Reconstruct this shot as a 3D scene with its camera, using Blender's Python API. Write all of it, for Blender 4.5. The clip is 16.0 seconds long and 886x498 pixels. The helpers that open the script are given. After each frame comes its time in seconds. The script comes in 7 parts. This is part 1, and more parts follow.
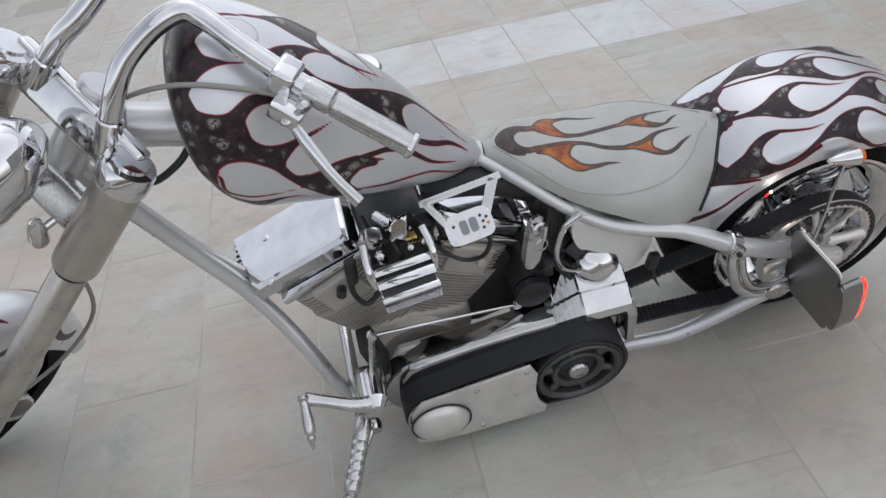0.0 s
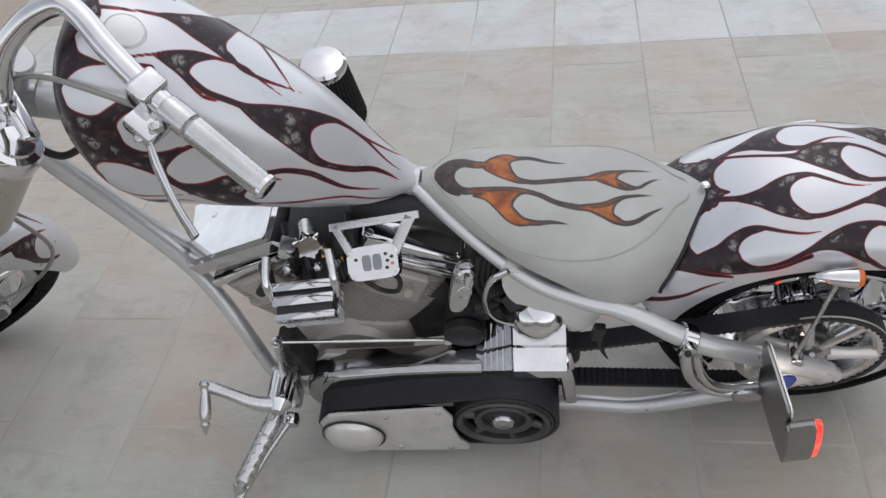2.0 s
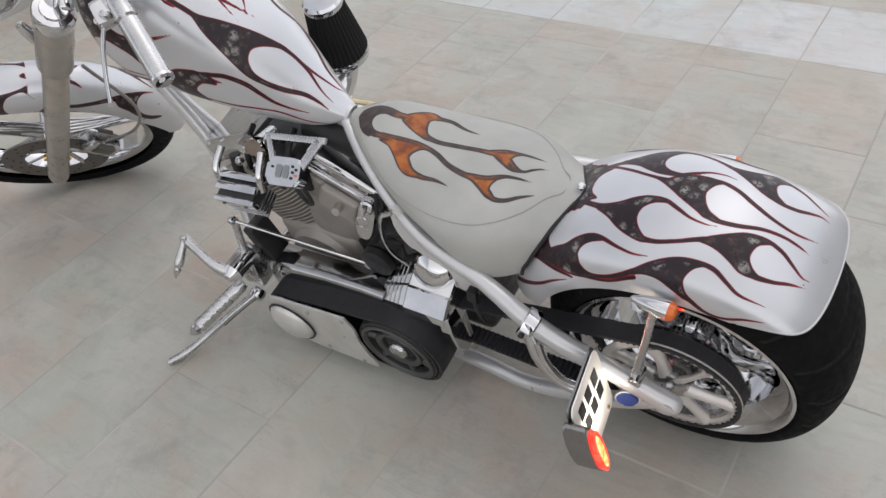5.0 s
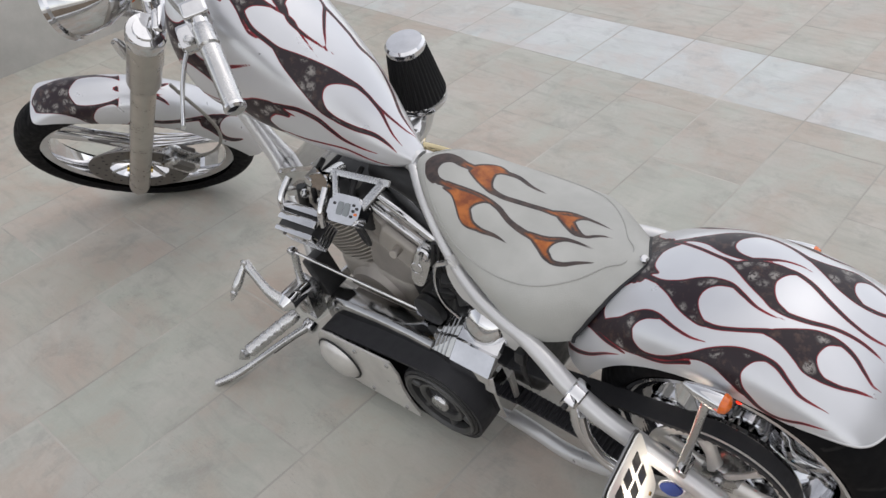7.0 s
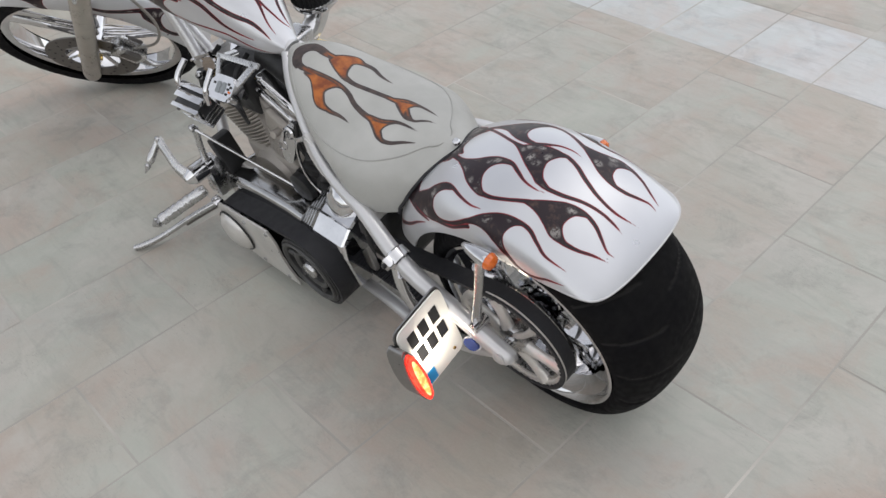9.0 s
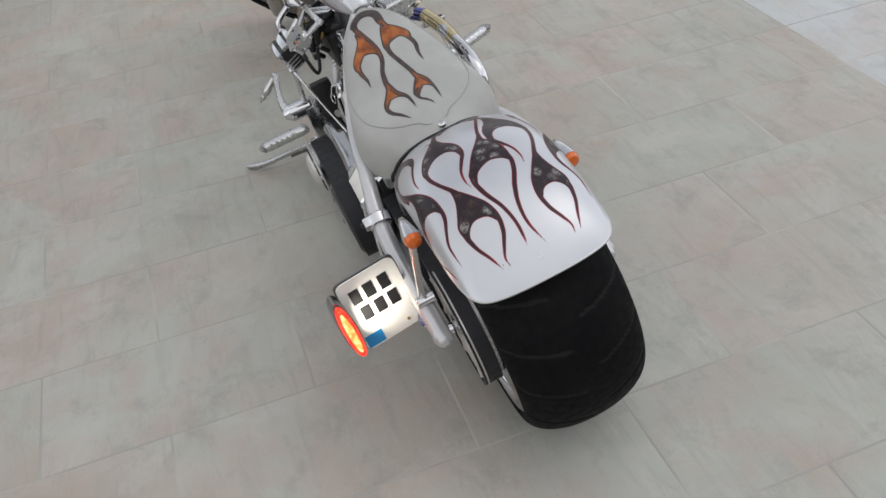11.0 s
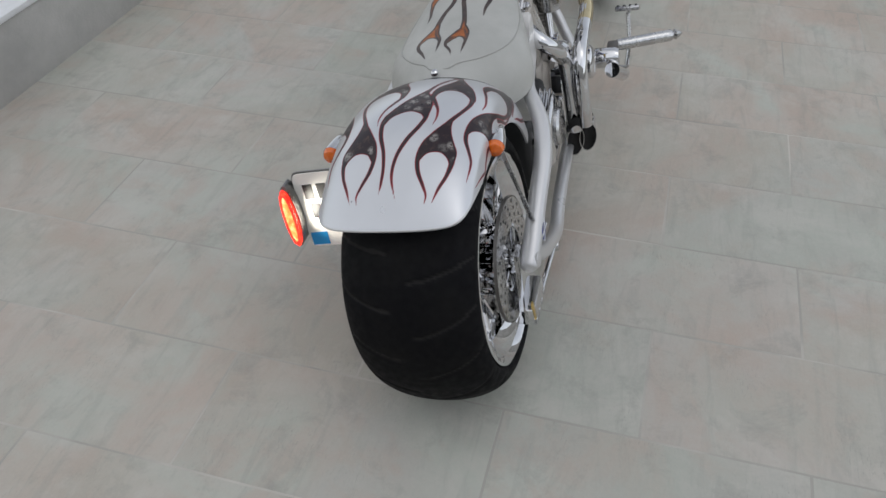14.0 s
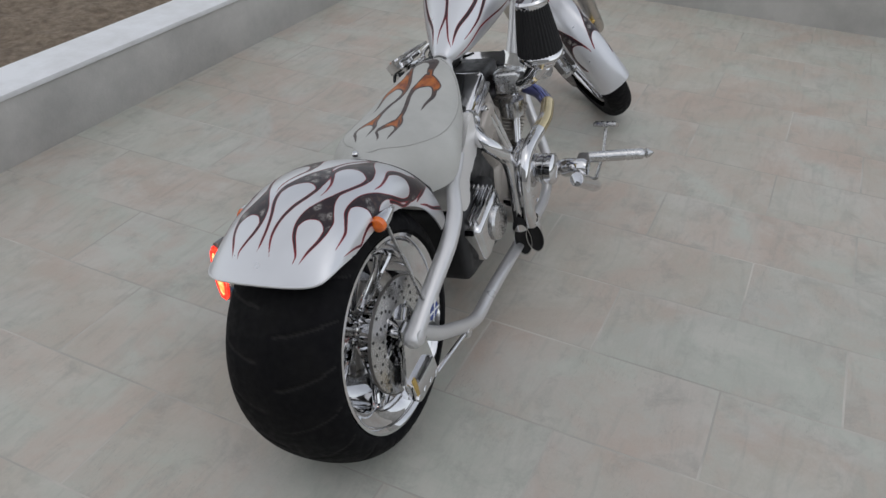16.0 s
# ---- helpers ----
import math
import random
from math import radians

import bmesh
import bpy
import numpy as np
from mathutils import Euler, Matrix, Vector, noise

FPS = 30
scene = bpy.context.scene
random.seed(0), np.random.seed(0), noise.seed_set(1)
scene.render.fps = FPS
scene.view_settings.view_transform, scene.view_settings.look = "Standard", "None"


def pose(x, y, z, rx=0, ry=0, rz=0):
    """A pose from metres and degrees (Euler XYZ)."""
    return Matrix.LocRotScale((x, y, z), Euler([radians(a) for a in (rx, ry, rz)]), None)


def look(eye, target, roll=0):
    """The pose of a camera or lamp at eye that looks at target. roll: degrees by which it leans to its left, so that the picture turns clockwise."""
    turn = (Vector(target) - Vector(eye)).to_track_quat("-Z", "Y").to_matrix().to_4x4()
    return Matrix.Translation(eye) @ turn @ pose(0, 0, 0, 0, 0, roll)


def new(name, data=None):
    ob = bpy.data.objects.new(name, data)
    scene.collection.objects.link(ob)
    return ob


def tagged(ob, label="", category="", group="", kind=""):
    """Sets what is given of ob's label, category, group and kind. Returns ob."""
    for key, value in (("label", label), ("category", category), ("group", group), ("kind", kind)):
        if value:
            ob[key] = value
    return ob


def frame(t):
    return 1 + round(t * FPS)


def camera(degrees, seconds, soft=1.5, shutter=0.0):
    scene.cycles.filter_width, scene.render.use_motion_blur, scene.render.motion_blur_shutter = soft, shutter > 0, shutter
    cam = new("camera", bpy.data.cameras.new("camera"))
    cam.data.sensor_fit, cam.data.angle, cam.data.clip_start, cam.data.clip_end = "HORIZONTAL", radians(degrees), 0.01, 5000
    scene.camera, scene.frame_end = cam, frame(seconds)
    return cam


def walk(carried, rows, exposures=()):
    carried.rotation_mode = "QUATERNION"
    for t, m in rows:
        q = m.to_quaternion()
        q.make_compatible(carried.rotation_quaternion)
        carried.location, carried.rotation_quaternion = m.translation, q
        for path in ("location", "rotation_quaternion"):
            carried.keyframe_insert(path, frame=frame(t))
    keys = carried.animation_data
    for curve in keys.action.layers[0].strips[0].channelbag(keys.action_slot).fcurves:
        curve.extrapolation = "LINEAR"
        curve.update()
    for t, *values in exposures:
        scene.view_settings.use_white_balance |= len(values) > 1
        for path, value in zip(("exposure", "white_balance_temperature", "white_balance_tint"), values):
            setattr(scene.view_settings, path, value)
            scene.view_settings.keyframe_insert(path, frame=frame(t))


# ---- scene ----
cam = camera(57.2, 16.0)
PATH = [
    (0, (-0.763, -1.479, 1.426), (-0.629, 0.113, 0.222), -10.3),
    (0.5, (-0.644, -1.399, 1.444), (-0.491, 0.146, 0.183), -7.9),
    (1, (-0.561, -1.321, 1.449), (-0.485, 0.203, 0.157), -8.2),
    (1.5, (-0.415, -1.298, 1.458), (-0.624, 0.21, 0.16), -7.2),
    (2, (-0.282, -1.28, 1.469), (-0.608, 0.193, 0.155), -8.8),
    (2.5, (-0.167, -1.263, 1.456), (-0.454, 0.199, 0.122), -11.5),
    (3, (-0.034, -1.177, 1.444), (-0.299, 0.224, 0.041), -10.3),
    (3.5, (0.091, -1.104, 1.444), (-0.216, 0.239, -0.005), -10.0),
    (4, (0.221, -1.106, 1.436), (-0.327, 0.151, -0.02), -9.8),
    (4.5, (0.374, -1.156, 1.462), (-0.419, 0.021, 0.053), -9.1),
    (5, (0.437, -1.18, 1.471), (-0.513, -0.001, 0.165), -9.1),
    (5.2, (0.436, -1.168, 1.464), (-0.566, -0.018, 0.17), -8.9),
    (7.3, (0.448, -1.118, 1.462), (-0.697, -0.003, 0.26), -6.4),
    (7.5, (0.527, -1.124, 1.464), (-0.626, -0.014, 0.265), -6.3),
    (8, (0.711, -1.163, 1.485), (-0.374, -0.014, 0.26), -6.0),
    (8.5, (0.791, -1.129, 1.502), (-0.276, 0.012, 0.253), -7.8),
    (9, (0.888, -1.036, 1.468), (-0.245, -0.046, 0.151), -4.7),
    (9.5, (0.98, -0.945, 1.47), (-0.254, -0.09, 0.148), -5.6),
    (9.7, (1.027, -0.907, 1.462), (-0.262, -0.121, 0.15), -5.9),
    (11.8, (1.362, -0.297, 1.459), (-0.145, -0.187, 0.149), -5.7),
    (12, (1.396, -0.24, 1.455), (-0.117, -0.231, 0.147), -4.8),
    (12.5, (1.49, -0.065, 1.464), (-0.016, -0.257, 0.161), -3.4),
    (13, (1.485, 0.058, 1.459), (-0.015, -0.202, 0.163), -5.6),
    (13.5, (1.399, 0.201, 1.444), (-0.015, -0.113, 0.066), -2.5),
    (14, (1.339, 0.273, 1.419), (-0.099, -0.141, 0.092), -0.7),
    (14.5, (1.34, 0.414, 1.406), (-0.091, -0.129, 0.119), 3.6),
    (15, (1.344, 0.548, 1.41), (-0.095, -0.081, 0.171), 3.3),
    (15.5, (1.349, 0.617, 1.43), (-0.109, -0.093, 0.26), 2.6),
    (16, (1.306, 0.685, 1.434), (-0.204, 0.012, 0.309), 1.8),
]
walk(cam, [(t, look(eye, target, roll)) for t, eye, target, roll in PATH], [(0.0, 0.42, 6350, 11), (1.5, 0.42, 6400, 11), (3.5, 0.48, 6600, 12), (5.0, 0.50, 6650, 12), (8.5, 0.52, 6600, 11), (12.0, 0.26, 6500, 10), (15.0, 0.16, 6350, 9), (16.0, 0.14, 6400, 10)])


# ---- sky, sun and exposure: dusk under an even sky ----
world = bpy.data.worlds.new("sky")
scene.world = world
world.use_nodes = True
wt = world.node_tree
sky = wt.nodes.new("ShaderNodeTexSky")
sky.sky_type = "NISHITA"
sky.sun_disc = False
sky.sun_elevation, sky.sun_rotation = radians(62), radians(15)
sky.air_density, sky.dust_density, sky.ozone_density = 1.0, 1.0, 0.8
wt.nodes["Background"].inputs["Strength"].default_value = 0.15
pale = wt.nodes.new("ShaderNodeHueSaturation")            # thin high cloud takes the blue out of the sky
pale.inputs["Saturation"].default_value = 0.25
wt.links.new(sky.outputs["Color"], pale.inputs["Color"])
wt.links.new(pale.outputs["Color"], wt.nodes["Background"].inputs["Color"])
sun = new("sun", bpy.data.lights.new("sun", "SUN"))
sun.data.energy, sun.data.angle, sun.data.color = 0.56, radians(100), (1.0, 0.97, 0.93)
sun.matrix_world = look((1.4, -1.9, 3.0), (0, 0, 0))


# ---- materials ----
def material(name, colour=(0.5, 0.5, 0.5), rough=0.5, metal=0.0, coat=0.0):
    m = bpy.data.materials.new(name)
    m.use_nodes = True
    b = m.node_tree.nodes["Principled BSDF"]
    b.inputs["Base Color"].default_value = (*colour, 1)
    b.inputs["Roughness"].default_value = rough
    b.inputs["Metallic"].default_value = metal
    b.inputs["Coat Weight"].default_value = coat
    b.inputs["Coat Roughness"].default_value = 0.08
    return m


def add(m, kind, **inputs):
    n = m.node_tree.nodes.new(kind)
    for key, value in inputs.items():
        n.inputs[key].default_value = value
    return n


def join(m, a, b):
    m.node_tree.links.new(a, b)


def shader(m):
    return m.node_tree.nodes["Principled BSDF"]


def place_of(m):
    return add(m, "ShaderNodeTexCoord").outputs["Object"]


def noise_of(m, scale, detail=4.0, rough=0.55, where=None, distort=0.0):
    n = add(m, "ShaderNodeTexNoise", Scale=scale, Detail=detail, Roughness=rough, Distortion=distort)
    join(m, where or place_of(m), n.inputs["Vector"])
    return n.outputs["Fac"]


def ramp(m, fac, *stops):
    n = add(m, "ShaderNodeValToRGB")
    while len(n.color_ramp.elements) < len(stops):
        n.color_ramp.elements.new(0.5)
    for e, (at, colour) in zip(n.color_ramp.elements, stops):
        e.position = at
        e.color = (*colour, 1) if len(colour) == 3 else colour
    join(m, fac, n.inputs["Fac"])
    return n.outputs["Color"]


def span(m, fac, lo, hi, a=0.0, b=1.0):
    n = add(m, "ShaderNodeMapRange")
    for k, v in zip(("From Min", "From Max", "To Min", "To Max"), (lo, hi, a, b)):
        n.inputs[k].default_value = v
    join(m, fac, n.inputs["Value"])
    return n.outputs["Result"]


def mix(m, fac, a, b, how="MIX"):
    n = m.node_tree.nodes.new("ShaderNodeMix")
    n.data_type, n.blend_type = "RGBA", how
    for value, sock in ((fac, n.inputs[0]), (a, n.inputs[6]), (b, n.inputs[7])):
        if isinstance(value, (int, float)):
            sock.default_value = value
        elif isinstance(value, tuple):
            sock.default_value = (*value, 1)
        else:
            join(m, value, sock)
    return n.outputs[2]


def bump(m, height, strength=0.3, distance=0.002):
    n = add(m, "ShaderNodeBump", Strength=strength, Distance=distance)
    join(m, height, n.inputs["Height"])
    join(m, n.outputs["Normal"], shader(m).inputs["Normal"])


def worn(m, scale=25.0, lo=0.0, hi=0.2, fine=180.0):
    """Uneven gloss at two scales: smudges and fine dust."""
    a = noise_of(m, scale, 3.0)
    b = noise_of(m, fine, 2.0)
    s = mix(m, 0.4, a, b)
    join(m, span(m, s, 0.3, 0.72, lo, hi), shader(m).inputs["Roughness"])
    return a


def chromed(name, colour=(0.75, 0.75, 0.76), lo=0.01, hi=0.07):
    m = material(name, colour, 0.08, 1.0)
    a = worn(m, 18, lo, hi)
    join(m, mix(m, span(m, a, 0.35, 0.75), tuple(0.82 * c for c in colour), colour), shader(m).inputs["Base Color"])
    return m


chrome = chromed("chrome")
dull_chrome = chromed("dull chrome", (0.62, 0.62, 0.62), 0.16, 0.36)
aluminium = chromed("bare aluminium", (0.74, 0.72, 0.69), 0.26, 0.44)
shader(aluminium).inputs["Metallic"].default_value = 0.55
cast_alloy = chromed("cast alloy", (0.47, 0.435, 0.395), 0.38, 0.55)
shader(cast_alloy).inputs["Metallic"].default_value = 0.3
bump(cast_alloy, noise_of(cast_alloy, 350, 3), 0.25, 0.001)
guard_chrome = chromed("rippled chrome guard", (0.46, 0.46, 0.46), 0.05, 0.16)
bump(guard_chrome, noise_of(guard_chrome, 22, 1), 0.10, 0.006)
cast_dark = chromed("dark alloy", (0.20, 0.19, 0.18), 0.35, 0.5)
heat_pipe = chromed("heat tinted chrome", (0.72, 0.60, 0.36), 0.06, 0.18)
blue_pipe = chromed("blued chrome", (0.16, 0.18, 0.42), 0.06, 0.18)
fork_satin = chromed("satin fork", (0.56, 0.53, 0.49), 0.24, 0.38)
brushed_steel = chromed("brushed steel", (0.33, 0.325, 0.32), 0.26, 0.42)
gold = chromed("gold plate", (0.85, 0.62, 0.22), 0.1, 0.25)


def silver_paint(name, colour=(0.62, 0.62, 0.63)):
    m = material(name, colour, 0.32, 0.5, 0.3)
    join(m, span(m, noise_of(m, 14, 3), 0.3, 0.7, 0.27, 0.37), shader(m).inputs["Roughness"])
    tone = noise_of(m, 7, 3)
    join(m, mix(m, span(m, tone, 0.35, 0.7), tuple(0.92 * x for x in colour), colour), shader(m).inputs["Base Color"])
    return m


frame_silver = silver_paint("silver frame paint", (0.62, 0.62, 0.625))
satin_panel = silver_paint("satin silver panel", (0.74, 0.73, 0.715))
shader(satin_panel).inputs["Metallic"].default_value = 0.25


def flame_paint(name, base, dark, line, ghost=0.35):
    """Paint with flames: the mesh carries the distance to the flame's edge in millimetres (negative inside)."""
    m = silver_paint(name, base)
    t = m.node_tree
    old = shader(m).inputs["Base Color"].links[0].from_socket
    at = t.nodes.new("ShaderNodeAttribute")
    at.attribute_name = "edge_mm"
    d = at.outputs["Fac"]
    # bony airbrushed shapes inside the broad parts of the flames
    where = add(m, "ShaderNodeVectorMath")
    where.operation = "ADD"
    join(m, place_of(m), where.inputs[0])
    sc = add(m, "ShaderNodeVectorMath")
    sc.operation = "SCALE"
    sc.inputs["Scale"].default_value = 0.012
    join(m, noise_of(m, 45, 3), sc.inputs[0])
    join(m, sc.outputs[0], where.inputs[1])
    cells = add(m, "ShaderNodeTexVoronoi", Scale=40.0)
    join(m, where.outputs[0], cells.inputs["Vector"])
    holes = add(m, "ShaderNodeTexVoronoi", Scale=150.0)
    join(m, where.outputs[0], holes.inputs["Vector"])
    fine = noise_of(m, 170, 4, 0.7)
    bone = ramp(m, cells.outputs["Distance"], (0.0, (0.40, 0.375, 0.35)), (0.30, (0.26, 0.245, 0.23)), (0.42, (0.07, 0.06, 0.06)), (0.50, dark))
    bone = mix(m, span(m, holes.outputs["Distance"], 0.16, 0.30), dark, bone)
    bone = mix(m, span(m, fine, 0.40, 0.53), dark, bone)
    pick = add(m, "ShaderNodeSeparateColor")
    join(m, cells.outputs["Color"], pick.inputs[0])
    bone = mix(m, span(m, pick.outputs[0], 0.18, 0.28, 0.0, ghost), dark, bone)
    haze = mix(m, span(m, noise_of(m, 60, 5, 0.65), 0.52, 0.70, 0.0, 0.5), dark, (0.13, 0.075, 0.055))
    inside = mix(m, span(m, d, -3.5, -6.0), haze, mix(m, 0.80, haze, bone, "LIGHTEN"))
    inside = mix(m, span(m, d, -2.5, -4.5), dark, inside)
    edge = mix(m, span(m, d, -0.9, -2.0), line, inside)
    join(m, span(m, d, 0.4, -0.4, 0.3, 0.08), shader(m).inputs["Coat Weight"])
    join(m, span(m, d, 0.4, -0.4, 0.5, 0.32), shader(m).inputs["Specular IOR Level"])
    join(m, mix(m, span(m, d, 0.4, -0.4), old, edge), shader(m).inputs["Base Color"])
    join(m, span(m, d, 0.4, -0.4, 0.55, 0.0), shader(m).inputs["Metallic"])
    return m


body_paint = flame_paint("silver paint with dark flames", (0.64, 0.65, 0.675), (0.016, 0.008, 0.012), (0.24, 0.012, 0.020), 0.95)


def seat_leather():
    m = material("grey leather with flames", (0.3, 0.3, 0.28), 0.5)
    at = m.node_tree.nodes.new("ShaderNodeAttribute")
    at.attribute_name = "edge_mm"
    d = at.outputs["Fac"]
    amber = m.node_tree.nodes.new("ShaderNodeAttribute")
    amber.attribute_name = "amber"
    tone = noise_of(m, 9, 4)
    grey = mix(m, span(m, tone, 0.35, 0.68), (0.385, 0.385, 0.362), (0.455, 0.455, 0.43))
    fire = mix(m, span(m, noise_of(m, 45, 4), 0.35, 0.65), (0.19, 0.042, 0.008), (0.44, 0.13, 0.022))
    dark = mix(m, span(m, noise_of(m, 60, 4), 0.35, 0.7), (0.03, 0.022, 0.022), (0.075, 0.05, 0.042))
    hot = add(m, "ShaderNodeMath")
    hot.operation = "MULTIPLY"
    join(m, amber.outputs["Fac"], hot.inputs[0])
    join(m, span(m, d, -3.0, -6.0), hot.inputs[1])
    inside = mix(m, hot.outputs[0], dark, fire)
    join(m, mix(m, span(m, d, 0.6, -0.6), grey, inside), shader(m).inputs["Base Color"])
    join(m, span(m, noise_of(m, 40, 3), 0.3, 0.7, 0.42, 0.6), shader(m).inputs["Roughness"])
    cells = add(m, "ShaderNodeTexVoronoi", Scale=420.0)
    join(m, place_of(m), cells.inputs["Vector"])
    crease = noise_of(m, 11, 4, 0.5, None, 0.8)
    bump(m, mix(m, 0.82, cells.outputs["Distance"], crease), 0.22, 0.006)
    return m


clutch_grey = material("clutch casting", (0.075, 0.075, 0.075), 0.40, 0.5)
leather = seat_leather()
plain_leather = material("plain grey leather", (0.36, 0.36, 0.34), 0.5)
bump(plain_leather, noise_of(plain_leather, 420, 3), 0.2, 0.002)

rubber = material("tyre rubber", (0.018, 0.018, 0.019), 0.75)
dusty = noise_of(rubber, 12, 5)
worn_black = mix(rubber, span(rubber, dusty, 0.45, 0.8), (0.004, 0.004, 0.005), (0.008, 0.0078, 0.0076))
sipe = rubber.node_tree.nodes.new("ShaderNodeAttribute")
sipe.attribute_name = "groove"
join(rubber, mix(rubber, span(rubber, sipe.outputs["Fac"], 0.2, 1.0, 0.0, 0.7), worn_black, (0.024, 0.023, 0.022)), shader(rubber).inputs["Base Color"])
join(rubber, span(rubber, noise_of(rubber, 60, 3), 0.3, 0.7, 0.6, 0.85), shader(rubber).inputs["Roughness"])
bump(rubber, noise_of(rubber, 420, 3), 0.10, 0.001)
belt_rubber = material("belt rubber", (0.026, 0.026, 0.029), 0.55)
join(belt_rubber, span(belt_rubber, noise_of(belt_rubber, 50, 3), 0.3, 0.7, 0.45, 0.68), shader(belt_rubber).inputs["Roughness"])
bump(belt_rubber, noise_of(belt_rubber, 500, 2), 0.2, 0.001)
black_part = material("black plastic", (0.015, 0.015, 0.016), 0.42)
join(black_part, span(black_part, noise_of(black_part, 40, 3), 0.3, 0.7, 0.32, 0.6), shader(black_part).inputs["Roughness"])
shader(rubber).inputs["Specular IOR Level"].default_value = 0.12
shader(belt_rubber).inputs["Specular IOR Level"].default_value = 0.3
pleat = material("filter cloth", (0.010, 0.010, 0.011), 0.85)
bump(pleat, noise_of(pleat, 600, 2), 0.3, 0.001)
amber_lens = material("amber lens", (0.72, 0.13, 0.012), 0.15, 0.0, 0.5)
join(amber_lens, mix(amber_lens, noise_of(amber_lens, 160, 2), (0.55, 0.08, 0.008), (0.85, 0.20, 0.02)), shader(amber_lens).inputs["Base Color"])
red_lens = material("lit red lens", (0.8, 0.02, 0.015), 0.2, 0.0, 0.4)
glow = ramp(red_lens, noise_of(red_lens, 90, 2, 0.5), (0.35, (1.0, 0.012, 0.006)), (0.65, (1.0, 0.05, 0.02)))
join(red_lens, glow, shader(red_lens).inputs["Emission Color"])
shader(red_lens).inputs["Emission Strength"].default_value = 2.0
lamp_core = material("lit lamp core", (0.9, 0.4, 0.1), 0.2, 0.0, 0.4)
hot = ramp(lamp_core, noise_of(lamp_core, 70, 3, 0.6), (0.38, (1.0, 0.10, 0.02)), (0.52, (1.0, 0.42, 0.10)), (0.62, (1.0, 0.80, 0.38)))
join(lamp_core, hot, shader(lamp_core).inputs["Emission Color"])
shader(lamp_core).inputs["Emission Strength"].default_value = 1.1
plate_white = material("reflective white sheet", (0.95, 0.93, 0.87), 0.35)
bump(plate_white, noise_of(plate_white, 800, 1), 0.1, 0.001)
plate_ink = material("plate ink", (0.012, 0.012, 0.013), 0.4)
plate_blue = material("plate blue", (0.02, 0.32, 0.72), 0.4)
badge_blue = material("blue enamel", (0.025, 0.05, 0.22), 0.25, 0.0, 0.5)
badge_white = material("white enamel", (0.75, 0.76, 0.78), 0.3, 0.0, 0.4)
cable_grey = material("braided cable", (0.30, 0.29, 0.27), 0.45, 0.6)
wave = add(cable_grey, "ShaderNodeTexWave", Scale=260.0)
join(cable_grey, place_of(cable_grey), wave.inputs["Vector"])
bump(cable_grey, wave.outputs["Fac"], 0.3, 0.0006)
lamp_glass = material("headlamp glass", (0.8, 0.82, 0.85), 0.06, 0.0, 0.6)
screen_grey = material("grey display", (0.22, 0.24, 0.25), 0.25)
brass = chromed("brass fitting", (0.65, 0.45, 0.16), 0.2, 0.35)


